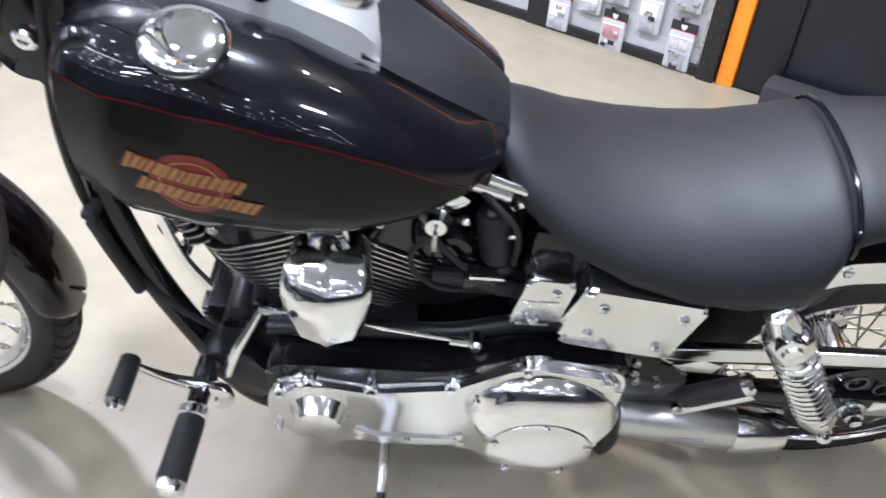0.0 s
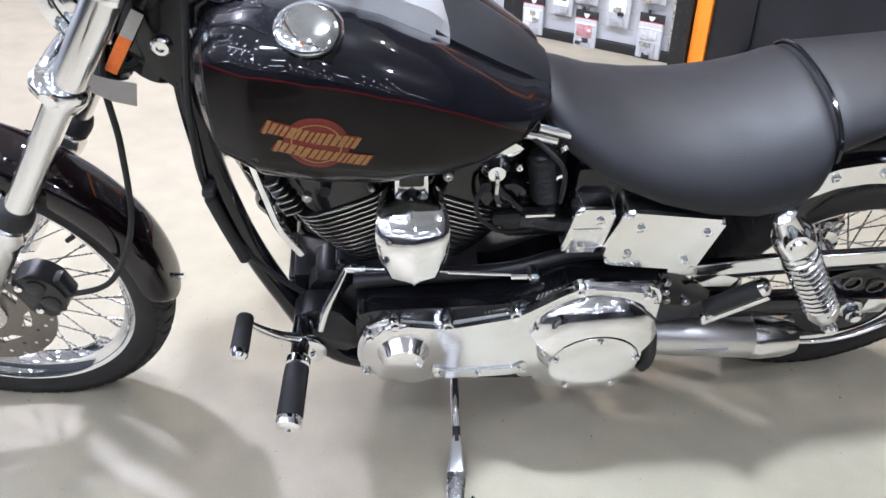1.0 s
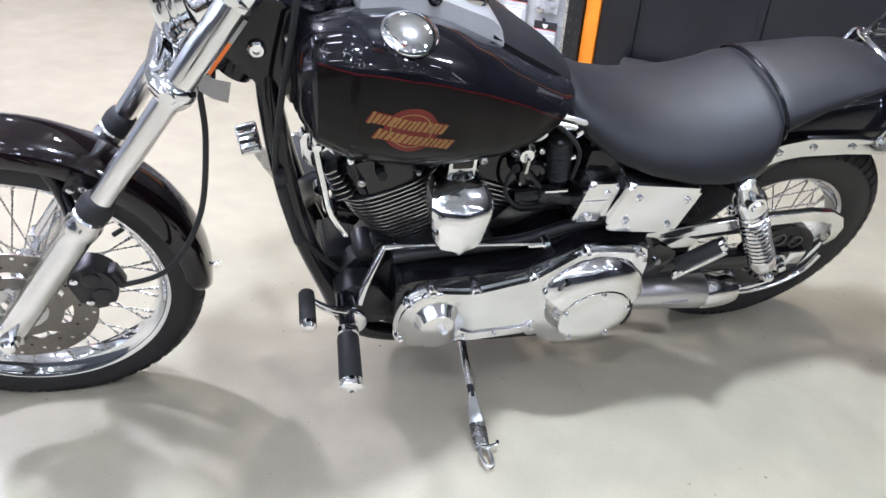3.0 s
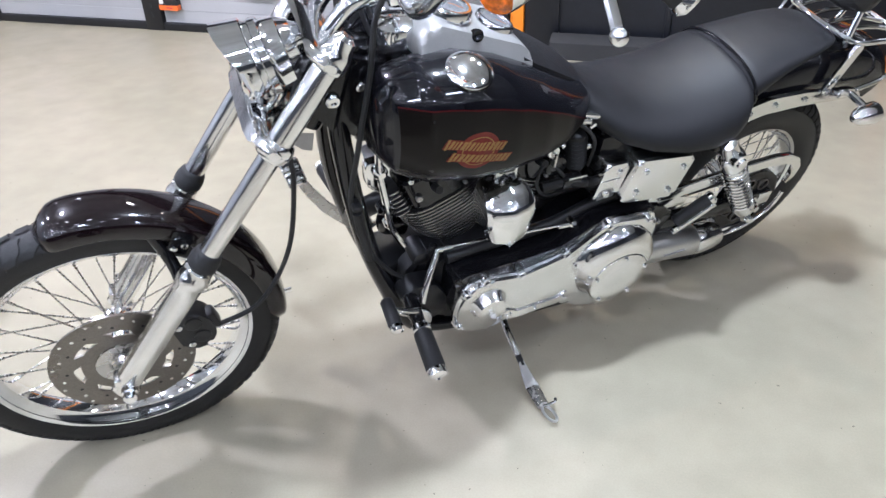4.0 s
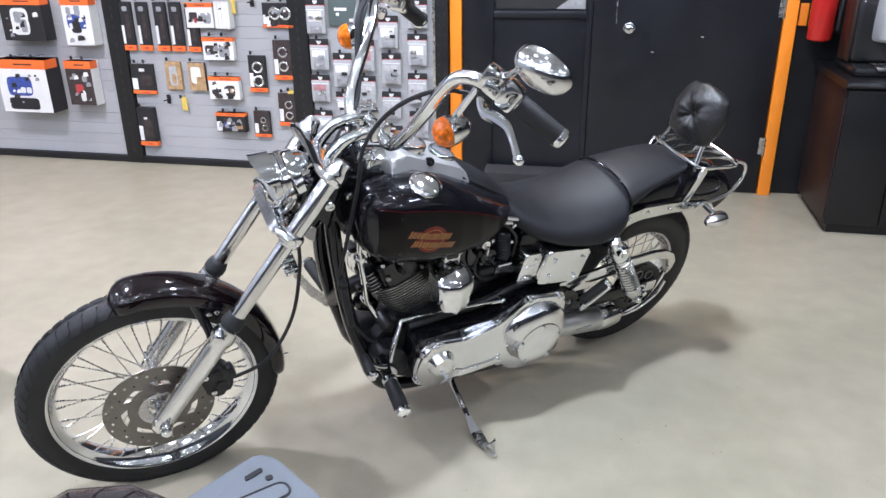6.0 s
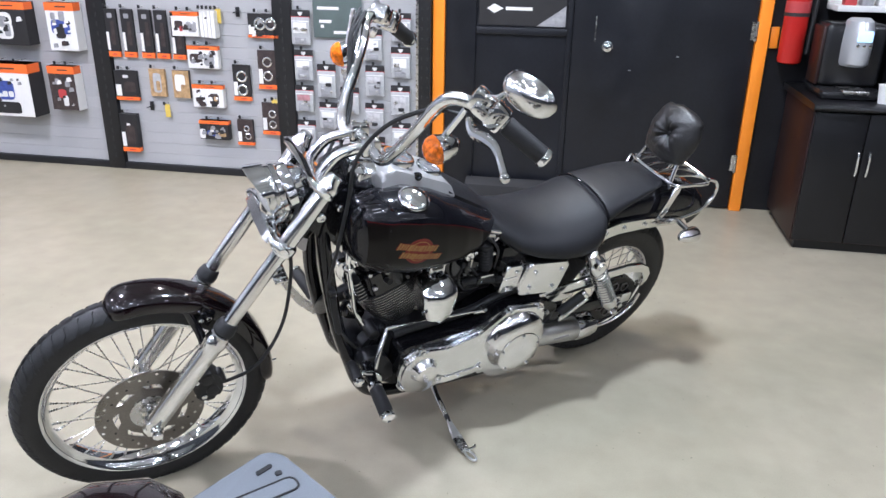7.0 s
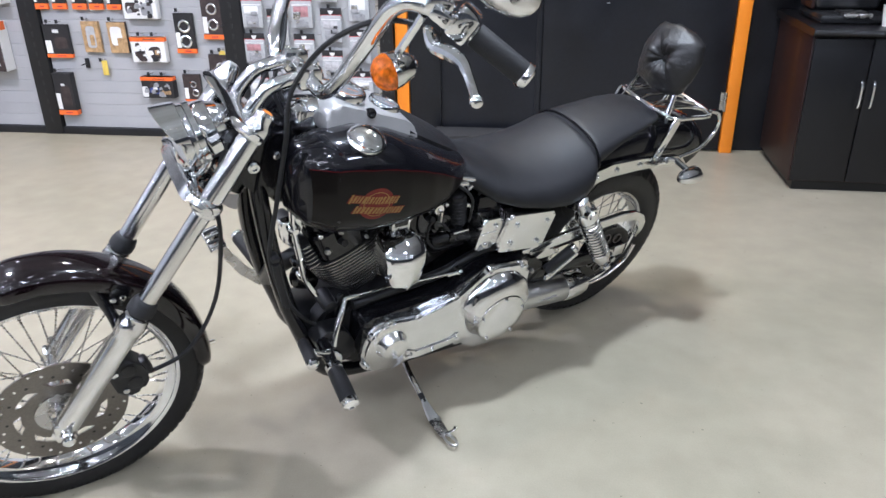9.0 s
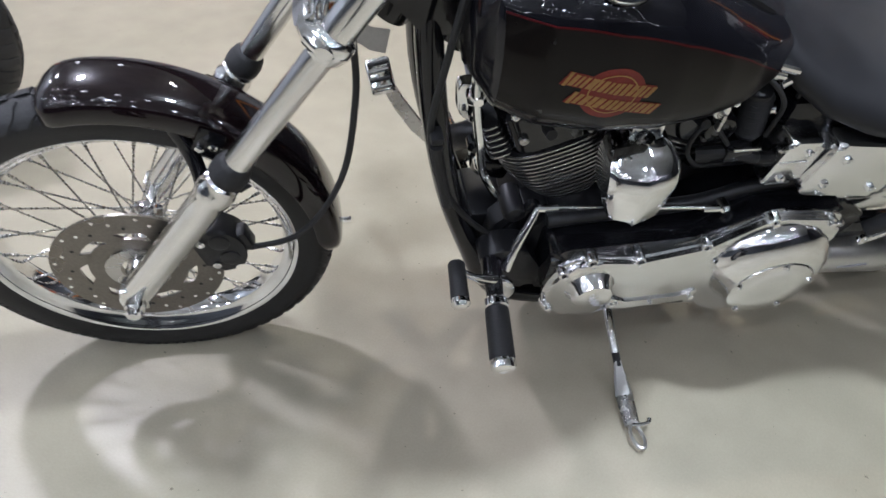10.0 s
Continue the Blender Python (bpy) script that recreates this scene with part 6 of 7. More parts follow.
def shop_wall():
    spans = [(-9.60, -8.22), (-8.10, -6.88), (-6.76, -5.54), (-5.42, -4.275), (-4.135, -2.965), (-2.835, -2.03)]
    slat_data = {}
    for a, b in spans:
        bm = bmesh.new()
        box(bm, (a, -0.017, 0.0), (b, 0.02, 2.45))
        panel = tag_structure(part("wall_panel", bm, "slat_groove"), "grey slatwall display panel with horizontal grooves", "wall panel")
        w = round(b - a, 3)
        if w not in slat_data:
            bm = bmesh.new()
            box(bm, (0, -0.026, 0.0006), (w, -0.011, 0.0743), 0.0008, seg=1)
            slat_data[w] = bm
            me = bpy.data.meshes.new("slat")
            bm.to_mesh(me)
            me.materials.append(M["slat"])
            slat_data[w] = me
        for k in range(32):
            sl = new("slat", slat_data[w])
            sl.parent = panel
            sl.matrix_local = Matrix.Translation((a, 0, 0.048 + 0.0749 * k))
    for c in (-8.16, -6.82, -5.48, -4.205, -2.90):
        bm = bmesh.new()
        box(bm, (c - 0.062, -0.055, 0), (c + 0.062, 0.02, 2.5), 0.004)
        post = tag_structure(part("upright", bm, "post"), "black slotted steel upright between wall panels", "upright")
        bm = bmesh.new()
        for k in range(40):
            box(bm, (c - 0.006, -0.0565, 0.08 + 0.06 * k), (c + 0.006, -0.0545, 0.11 + 0.06 * k))
        part("slots", bm, "slot_steel", post)
    box_bm = bmesh.new()
    box(box_bm, (-9.6, -0.048, 0), (-2.0, -0.005, 0.048), 0.004)
    tag_structure(part("baseboard", box_bm, "post"), "black baseboard under the slatwall", "baseboard")
    tag_structure(part("trim", box(bmesh.new(), (-2.03, -0.03, 0.048), (-2.005, 0.02, 2.4), 0.003), "brushed"), "grey metal edge strip of the slatwall", "trim")
    post = tag_structure(part("upright", box(bmesh.new(), (-2.005, -0.07, 0), (-1.925, 0.02, 2.5), 0.004), "post"), "black perforated steel upright at the end of the slatwall", "upright")
    bm = bmesh.new()
    for k in range(40):
        for dx in (-0.018, 0.018):
            box(bm, (-1.965 + dx - 0.005, -0.0715, 0.07 + 0.06 * k), (-1.965 + dx + 0.005, -0.0695, 0.085 + 0.06 * k))
    part("slots", bm, "slot_steel", post)
    for name, a, b in (("trim", -1.918, -1.845), ("trim", -0.02, 0.048)):
        tag_structure(part(name, box(bmesh.new(), (a, -0.045, 0), (b, 0.02, 2.15), 0.004), "orange"), "bright orange painted door frame post", "trim")
    tag_structure(part("trim", box(bmesh.new(), (-1.918, -0.047, 2.15), (0.048, 0.02, 2.23), 0.004), "orange"), "bright orange painted door head", "trim")
    # black side leaf with recessed panels and a poster
    leaf = tag_structure(part("door_2", box(bmesh.new(), (-1.842, -0.008, 0.01), (-1.092, 0.02, 2.14)), "door_black"), "black panelled side leaf beside the door", "door")
    for lo, hi in (((-1.842, 0.01), (-1.652, 2.14)), ((-1.10, 0.01), (-1.068, 2.14)), ((-1.652, 1.018), (-1.10, 1.058)), ((-1.652, 0.01), (-1.10, 0.07)), ((-1.652, 2.02), (-1.10, 2.14))):
        part("rail", box(bmesh.new(), (lo[0] + 0.001, -0.030, lo[1]), (hi[0] - 0.001, -0.008, hi[1]), 0.004), "door_black", leaf)
    # door with knob and hinges
    door = tag_structure(part("door_1", box(bmesh.new(), (-1.064, -0.026, 0.012), (-0.026, 0.02, 2.14), 0.003), "door_black"), "closed black painted door with a round chrome knob", "door")
    part("door_knob", lathe(bmesh.new(), (-0.855, -0.026, 0.967), (0, -1, 0), [(0, 0.033), (0.006, 0.033), (0.010, 0.014), (0.03, 0.012), (0.036, 0.024), (0.05, 0.029), (0.062, 0.024), (0.067, 0.008)], 26), "chrome", door, "round chrome door knob")
    for z in (0.30, 1.085, 1.9):
        part("hinge", rod(bmesh.new(), (-0.024, -0.040, z - 0.055), (-0.024, -0.040, z + 0.055), 0.009, seg=12), "brushed", door, "steel door hinge")
        part("hinge_leaf", box(bmesh.new(), (-0.05, -0.030, z - 0.05), (-0.024, -0.026, z + 0.05)), "brushed", door)
    part("latch_plate", box(bmesh.new(), (-0.935, -0.029, 0.99), (-0.928, -0.026, 1.14)), "brushed", door)
    for x, z in ((-0.72, 0.83), (-0.45, 0.92), (-1.40, 0.80)):
        part("scuff", box(bmesh.new(), (x, -0.0275 if x > -1 else -0.0095, z), (x + 0.016, -0.0255 if x > -1 else -0.0075, z + 0.006), 0.001), "card_grey", door if x > -1 else leaf)


shop_wall()


def poster():
    t = thing("poster", at_wall(-1.375, 0.010, 1.43), "dark glossy poster with a pale corner on the side leaf", "poster")
    part("sheet", box(bmesh.new(), (-0.262, -0.004, -0.36), (0.262, 0.0, 0.36)), "card_black", t)
    part("border", slab(bmesh.new(), [(0.09, -0.36), (0.262, -0.36), (0.262, -0.24)], -0.004, -0.0062), "card_grey", t)
    part("lettering", box(bmesh.new(), (-0.10, -0.006, -0.271), (0.06, -0.004, -0.252)), "card_white", t)
    part("emblem", slab(bmesh.new(), [(-0.215, -0.262), (-0.17, -0.235), (-0.115, -0.262), (-0.17, -0.29)], -0.004, -0.0062), "card_white", t)
    for k in range(7):
        x, z = -0.2 + 0.062 * k, -0.14 + 0.03 * (k % 3)
        part("figure", slab(bmesh.new(), rounded([(x, z), (x + 0.035, z + 0.01), (x + 0.03, z + 0.07), (x - 0.005, z + 0.05)], 0.01), -0.004, -0.0058), "card_grey" if k % 2 else "card_blue", t)


poster()


def door_mat():
    t = thing("door_mat", at_wall(-1.28, 0.10), "low black rubber ramp standing against the side leaf", "ramp")
    bm = bmesh.new()
    rows = [[Vector((x, -0.05, 0.0)), Vector((x, -0.05, 0.09)), Vector((x, 0.0, 0.115)), Vector((x, 0.055, 0.115)), Vector((x, 0.055, 0.0))] for x in (-0.40, 0.45)]
    loft(bm, rows)
    part("body", bm, "mat", t)


door_mat()


# ---- merchandise on the wall ----
def hook(t, x, z, depth):
    part("hook", rod(bmesh.new(), (x, 0.02, z), (x, -depth - 0.03, z + 0.004), 0.0035, seg=8), "brushed", t)
    part("hook_tip", box(bmesh.new(), (x - 0.008, -depth - 0.034, z - 0.004), (x + 0.008, -depth - 0.028, z + 0.018), 0.001), "post", t)


def boxed(s, z, w, h, d, front, side, header, art, label, foot=False, white=False):
    """A boxed accessory on a peg: body, coloured header band, white label, printed picture."""
    t = thing("packaged_part", at_wall(s, 0.032, z), label, "package")
    part("box", box(bmesh.new(), (-w / 2, -d, -h / 2), (w / 2, 0, h / 2), 0.002, seg=1), [side], t)
    part("front_print", box(bmesh.new(), (-w / 2 + 0.002, -d - 0.0015, -h / 2 + 0.002), (w / 2 - 0.002, -d + 0.001, h / 2 - 0.002)), front, t)
    if header:
        z0, z1 = (-h / 2, -h / 2 + h * 0.11) if foot else (h / 2 - h * 0.17, h / 2)
        part("band", box(bmesh.new(), (-w / 2 - 0.001, -d - 0.003, z0), (w / 2 + 0.001, -d * 0.2, z1)), header, t)
        part("band_mark", box(bmesh.new(), (-w * 0.12, -d - 0.004, (z0 + z1) / 2 - h * 0.014), (w * 0.25, -d - 0.0025, (z0 + z1) / 2 + h * 0.014)), "card_dark" if not foot else "card_red", t)
    if white:
        part("sticker", box(bmesh.new(), (-w / 2 + 0.004, -d - 0.003, -h * 0.36), (-w / 2 + w * 0.26, -d - 0.001, h * 0.02)), "card_white", t)
    for k, (kind, x, zz, a, b) in enumerate(art):
        x, zz, a, b = x * w, zz * h, a * w, b * h
        if kind == "ring":
            bm = lathe(bmesh.new(), (x, -d - 0.001, zz), (0, -1, 0), [(0, a * 0.62), (0.006, a * 0.66), (0.009, a * 0.8), (0.006, a), (0, a)], 24, close=False)
            part("ring", bm, "chrome", t)
        else:
            part("print", slab(bmesh.new(), rounded([(x - a / 2, zz - b / 2), (x + a / 2, zz - b / 2), (x + a / 2, zz + b / 2), (x - a / 2, zz + b / 2)], min(a, b) * 0.3, 3), -d - 0.001, -d - 0.0032 - 0.0004 * k), kind, t)
    if w > 0.18:
        rnd = random.Random(round(s * 1000))
        for k in range(14):
            x, zz, r = rnd.uniform(-0.36, 0.34) * w, rnd.uniform(-0.40, 0.22) * h, rnd.uniform(0.006, 0.018)
            part("print", slab(bmesh.new(), rounded([(x - r, zz - r), (x + r * 1.5, zz - r * 0.7), (x + r, zz + r), (x - r * 0.6, zz + r * 0.8)], r * 0.4, 2), -d - 0.001, -d - 0.0046 - 0.0003 * k), rnd.choice(("card_black", "card_grey", "card_white", "card_dark", "card_black")), t)
    hook(t, -w * 0.2, h / 2 + 0.014, d * 0.6)
    if w > 0.15:
        hook(t, w * 0.2, h / 2 + 0.014, d * 0.6)
    return t


def blister(s, z, w, h, mark, content, label):
    """A hanging bag: black header card with a red shield, pale label, clear bag."""
    t = thing("bagged_part", at_wall(s, 0.036, z), label, "package")
    part("bag", box(bmesh.new(), (-w / 2, -0.022, -h / 2), (w / 2, 0, h / 2 - h * 0.18), 0.008), "blister", t)
    part("header_card", box(bmesh.new(), (-w / 2, -0.014, h / 2 - h * 0.22), (w / 2, -0.006, h / 2 + 0.005), 0.001), "card_black", t)
    part("shield", slab(bmesh.new(), [(-0.016, h / 2 - 0.008), (0.016, h / 2 - 0.008), (0.012, h / 2 - 0.022), (0, h / 2 - 0.032), (-0.012, h / 2 - 0.022)], -0.013, -0.0155), "card_white", t)
    part("red_line", box(bmesh.new(), (-w / 2, -0.0155, h / 2 - h * 0.22), (w / 2, -0.0135, h / 2 - h * 0.165)), "card_red", t)
    part("insert", box(bmesh.new(), (-w * 0.38, -0.0255, -h * mark * 0.6), (w * 0.32, -0.0215, h * 0.16), 0.002), content, t)
    part("bag_fold", box(bmesh.new(), (-w * 0.46, -0.0250, h * 0.185), (w * 0.46, -0.0215, h * 0.215), 0.0015), "card_white", t)
    rnd = random.Random(round(s * 1000 + z * 77))
    for k in range(4):
        x, zz, r = rnd.uniform(-0.28, 0.28) * w, rnd.uniform(-0.42, 0.1) * h, rnd.uniform(0.008, 0.022)
        part("small_part", box(bmesh.new(), (x - r, -0.030 - 0.001 * k, zz - r * 0.6), (x + r, -0.0215, zz + r * 0.6), 0.003), rnd.choice(("card_grey", "brushed", "card_black", "pale_card")), t)
    if content != "card_grey":
        part("content", box(bmesh.new(), (-w * 0.3, -0.027, -h * 0.46), (w * 0.3, -0.0215, -h * mark - 0.006), 0.003), "card_grey", t)
    hook(t, 0, h / 2 + 0.014, 0.02)
    return t


def merchandise():
    r2 = lambda x, z, a: ("ring", x, z, a, 0)
    # large boxes on the first panel
    boxed(-4.885, 0.545, 0.39, 0.36, 0.15, "card_white", "card_black", "card_orange", [("card_blue", -0.08, 0.0, 0.5, 0.36), ("card_black", -0.05, -0.33, 0.6, 0.22), ("card_white", -0.02, -0.07, 0.1, 0.11), ("card_white", 0.10, -0.07, 0.1, 0.11)], "large boxed helmet-blue windshield kit with orange band")
    boxed(-4.485, 0.565, 0.20, 0.30, 0.09, "card_dark", "card_white", "card_orange", [("card_grey", -0.18, 0.15, 0.16, 0.14), ("card_grey", 0.2, 0.12, 0.18, 0.16), ("card_red", -0.05, -0.12, 0.3, 0.2), ("card_white", 0.05, -0.28, 0.18, 0.24)], "white-sided box with dark printed front and orange band")
    boxed(-4.83, 0.985, 0.32, 0.28, 0.10, "card_black", "card_black", "card_orange", [("card_white", -0.05, -0.05, 0.42, 0.62), ("card_grey", -0.1, 0.05, 0.16, 0.26), ("card_grey", 0.03, -0.15, 0.14, 0.3)], "black box with orange band and pale picture")
    boxed(-4.42, 0.975, 0.21, 0.31, 0.09, "card_white", "card_white", "card_orange", [("card_blue", -0.1, 0.0, 0.5, 0.3), ("card_grey", -0.25, 0.22, 0.16, 0.14), ("card_grey", 0.06, 0.22, 0.2, 0.2), ("card_black", -0.05, -0.12, 0.34, 0.24), ("card_blue", 0.2, -0.05, 0.2, 0.2)], "white box with blue engine picture and orange band")
    for s in (-5.9, -6.3, -5.65):
        boxed(s, 0.93 if s != -6.3 else 0.55, 0.22, 0.30, 0.09, "card_black", "card_white", "card_orange", [("card_white", 0, -0.05, 0.6, 0.5), ("card_grey", -0.1, -0.05, 0.2, 0.3)], "black and white boxed part with orange band")
    # second panel
    for k, s in enumerate((-4.105, -3.985, -3.855, -3.745, -3.63)):
        boxed(s, 0.94 if k < 4 else 0.92, 0.088, 0.31 if k < 4 else 0.27, 0.018, "card_black", "card_black", "card_orange", [("card_grey", 0.0, 0.36, 0.4, 0.10), ("card_dark", 0.15, 0.1, 0.3, 0.3), ("card_dark", 0.12, -0.15, 0.35, 0.2)], "slim black hanging pack with white sticker and orange foot", True, True)
    boxed(-3.565, 1.015, 0.19, 0.155, 0.03, "card_white", "card_white", "card_orange", [("card_dark", -0.22, -0.02, 0.3, 0.3), ("card_grey", 0.28, -0.1, 0.3, 0.44), ("card_red", -0.1, -0.2, 0.2, 0.2)], "white boxed grips with orange band")
    for k in range(4):
        boxed(-3.445 + 0.032 * k, 1.02, 0.026, 0.17, 0.03 + 0.012 * k, "card_white", "card_white", None, [], "white box edge of stacked grips")
    boxed(-3.455, 0.808, 0.215, 0.145, 0.04, "card_white", "card_white", "card_orange", [("card_dark", -0.25, -0.05, 0.34, 0.4), ("card_grey", 0.2, -0.12, 0.34, 0.5), ("card_white", -0.3, -0.1, 0.12, 0.2)], "white boxed levers with orange band")
    boxed(-3.445, 0.553, 0.22, 0.15, 0.04, "card_white", "card_white", "card_orange", [("card_dark", -0.25, -0.1, 0.3, 0.4), ("card_dark", 0.2, -0.12, 0.3, 0.5), ("card_tan", 0.25, -0.1, 0.12, 0.2)], "white boxed pegs with orange band")
    boxed(-3.03, 1.02, 0.20, 0.15, 0.02, "card_black", "card_black", "card_orange", [r2(-0.08, 0.08, 0.2), r2(0.28, 0.08, 0.2)], "black pack with two chrome rings and orange foot", True, True)
    boxed(-3.02, 0.742, 0.125, 0.25, 0.02, "card_dark", "card_black", "card_orange", [r2(0.05, 0.2, 0.27), r2(0.05, -0.16, 0.27)], "dark pack with two bronze rings and orange foot", True, True)
    boxed(-3.205, 0.65, 0.12, 0.235, 0.02, "card_black", "card_black", "card_orange", [r2(0.05, 0.18, 0.32), r2(0.05, -0.2, 0.32)], "black pack with two chrome bezels and orange foot", True, True)
    boxed(-4.048, 0.595, 0.17, 0.20, 0.02, "card_black", "card_black", "card_orange", [("card_white", 0.0, 0.3, 0.24, 0.1), ("card_dark", 0.15, -0.05, 0.5, 0.35)], "black hanging pack with white sticker and orange foot", True, True)
    boxed(-3.815, 0.622, 0.115, 0.185, 0.02, "card_tan", "card_tan", None, [("blister", 0, 0.0, 0.5, 0.7), ("card_tan", 0.05, -0.1, 0.25, 0.35)], "tan card pack with small brass parts")
    boxed(-3.642, 0.62, 0.122, 0.185, 0.02, "card_tan", "card_dark", None, [("card_white", -0.05, 0.05, 0.6, 0.6), ("card_tan", 0.12, -0.15, 0.3, 0.3)], "tan and white card pack")
    boxed(-3.42, 0.325, 0.21, 0.13, 0.05, "card_black", "card_black", "card_orange", [("card_white", -0.4, -0.2, 0.18, 0.5), ("card_blue", -0.1, -0.15, 0.28, 0.3), ("card_tan", 0.26, -0.22, 0.28, 0.2)], "black box with blue print and orange band")
    boxed(-3.207, 0.317, 0.115, 0.175, 0.02, "card_dark", "card_black", "card_orange", [r2(0.1, 0.15, 0.18), r2(0.18, -0.15, 0.2)], "dark pack with chrome clamp and orange foot", True, True)
    boxed(-3.015, 0.42, 0.125, 0.215, 0.02, "card_dark", "card_black", "card_orange", [r2(0.1, 0.15, 0.22), r2(0.1, -0.18, 0.22)], "dark pack with rings and orange foot", True, True)
    boxed(-4.06, 0.27, 0.125, 0.265, 0.045, "card_black", "card_black", "card_orange", [("card_white", 0.0, 0.22, 0.2, 0.07), ("card_dark", 0.1, -0.05, 0.5, 0.5)], "stack of black hanging packs with orange foot", True, True)
    for s, z in ((-3.763, 0.435), (-3.33, 1.07), (-2.985, 0.505)):
        t = thing("price_tag", at_wall(s, 0.05, z), "yellow paper price tag on a peg", "tag")
        part("tag", box(bmesh.new(), (-0.019, -0.003, -0.045), (0.019, 0.0, 0.045), 0.001), "yellow_tag", t)
        hook(t, 0, 0.05, 0.01)
    for s, z in ((-3.885, 0.46), (-3.40, 1.06), (-3.20, 1.10), (-2.95, 0.70)):
        t = thing("peg_hook", at_wall(s, 0.032, z), "empty black display hook", "hook")
        part("stem", rod(bmesh.new(), (0, 0.0, 0), (0, -0.07, 0.0), 0.004, seg=8), "post", t)
        part("plate", box(bmesh.new(), (-0.012, -0.012, -0.03), (0.012, 0.0, 0.03), 0.002), "post", t)
    # third panel: bags in columns
    rng = random.Random(5)
    for col, s in enumerate((-2.77, -2.615, -2.46, -2.30, -2.12)):
        z = 1.12 if col % 2 == 0 else 1.02
        while z > 0.16:
            h = rng.choice((0.17, 0.19, 0.21))
            if not (col in (1, 2) and z > 0.95):
                blister(s + rng.uniform(-0.008, 0.008), z - h / 2, 0.125, h, rng.choice((0.1, 0.25, 0.4)), rng.choice(("card_white", "card_white", "pale_card", "pink_card", "card_white")), "clear bagged part with black header card on the slatwall")
            z -= h + rng.choice((0.035, 0.05, 0.06))
    t = thing("wall_sign", at_wall(-2.53, 0.04, 1.16), "slate grey hanging sign with pale writing", "sign")
    part("board", box(bmesh.new(), (-0.16, -0.006, -0.20), (0.16, 0.0, 0.22), 0.004), "card_green", t)
    for x, z, w in ((-0.06, -0.02, 0.14), (-0.08, -0.10, 0.08), (0.05, -0.165, 0.15), (0.0, 0.08, 0.18), (-0.1, -0.13, 0.02)):
        part("writing", box(bmesh.new(), (x - w / 2, -0.008, z - 0.009), (x + w / 2, -0.0055, z + 0.009)), "card_white", t)


merchandise()


# ---- coffee corner ----
def coffee_corner():
    cab = thing("cabinet", at_wall(0.20, 0.02), "black two-door base cabinet with dark cherry side", "cabinet")
    part("body", box(bmesh.new(), (0.0, -0.62, 0.05), (1.10, -0.02, 0.765), 0.003), "cherry_wood", cab)
    part("plinth", box(bmesh.new(), (0.03, -0.60, 0.0), (1.08, -0.03, 0.05)), "black_wood", cab)
    for a, b in ((0.005, 0.262), (0.268, 0.53), (0.536, 1.095)):
        d = part("cabinet_door", box(bmesh.new(), (a, -0.640, 0.06), (b, -0.621, 0.755), 0.004), "black_wood", cab)
    for x in (0.242, 0.296):
        part("handle", sweep(bmesh.new(), spline([(x, -0.640, 0.435), (x, -0.665, 0.445), (x, -0.668, 0.50), (x, -0.665, 0.555), (x, -0.640, 0.565)], 5), 0.006, 10), "chrome", cab, "curved chrome handle")
    top = thing("worktop", at_wall(0.18, 0.02, 0.768), "black laminate counter top with a rounded front edge", "worktop")
    bm = bmesh.new()
    rows = []
    for x in (0.0, 1.14):
        rows.append([Vector((x, 0.0, 0)), Vector((x, -0.665, 0)), Vector((x, -0.683, 0.008)), Vector((x, -0.687, 0.018)), Vector((x, -0.683, 0.03)), Vector((x, -0.665, 0.036)), Vector((x, 0.0, 0.036))])
    loft(bm, rows)
    part("slab", bm, "black_wood", top)
    # brewer
    m = thing("coffee_maker", at_wall(0.39, 0.36, 0.805), "black pod coffee maker with silver front and lit blue screen", "coffee maker")
    part("base", box(bmesh.new(), (-0.15, -0.20, 0.0), (0.17, 0.16, 0.045), 0.018), "black_plastic", m)
    part("body", box(bmesh.new(), (-0.14, -0.06, 0.045), (0.16, 0.16, 0.37), 0.03, seg=3), "black_plastic", m)
    part("tank", box(bmesh.new(), (-0.155, -0.04, 0.05), (-0.135, 0.14, 0.35), 0.008), "cherry_wood", m)
    bm = bmesh.new()
    rows = []
    for z, w, d in ((0.16, 0.062, 0.10), (0.175, 0.070, 0.125), (0.26, 0.072, 0.14), (0.34, 0.070, 0.135), (0.385, 0.062, 0.11), (0.40, 0.045, 0.07)):
        rows.append([Vector((0.01 + w * math.sin(t), -0.045 - d * max(math.cos(t), -0.1), z)) for t in (-math.pi * 0.55 + math.pi * 1.1 * k / 14 for k in range(15))])
    loft(bm, rows)
    part("front", bm, "silver_plastic", m, "silver curved brew head")
    part("screen", box(bmesh.new(), (-0.028, -0.191, 0.29), (0.045, -0.178, 0.345), 0.006), "screen", m, "lit blue screen")
    for k in range(3):
        part("button", lathe(bmesh.new(), (-0.02 + 0.03 * k, -0.182, 0.272), (0, -1, 0), [(0, 0.008), (0.006, 0.008), (0.007, 0.005)], 12), "chrome", m)
    part("drip_tray", box(bmesh.new(), (-0.055, -0.215, 0.03), (0.075, -0.07, 0.052), 0.008), "brushed", m)
    # second appliance and cups beside it
    u = thing("coffee_urn", at_wall(0.71, 0.36, 0.805), "black coffee urn with dial beside the brewer", "coffee urn")
    part("body", box(bmesh.new(), (-0.12, -0.15, 0.0), (0.20, 0.15, 0.40), 0.025, seg=3), "black_plastic", u)
    part("lever", sweep(bmesh.new(), spline([(-0.05, -0.15, 0.36), (-0.05, -0.20, 0.37), (-0.02, -0.21, 0.36)], 5), 0.012, 10), "chrome", u)
    part("dial", lathe(bmesh.new(), (-0.06, -0.15, 0.25), (0, -1, 0), [(0, 0.02), (0.012, 0.02), (0.015, 0.014)], 20), "brushed", u)
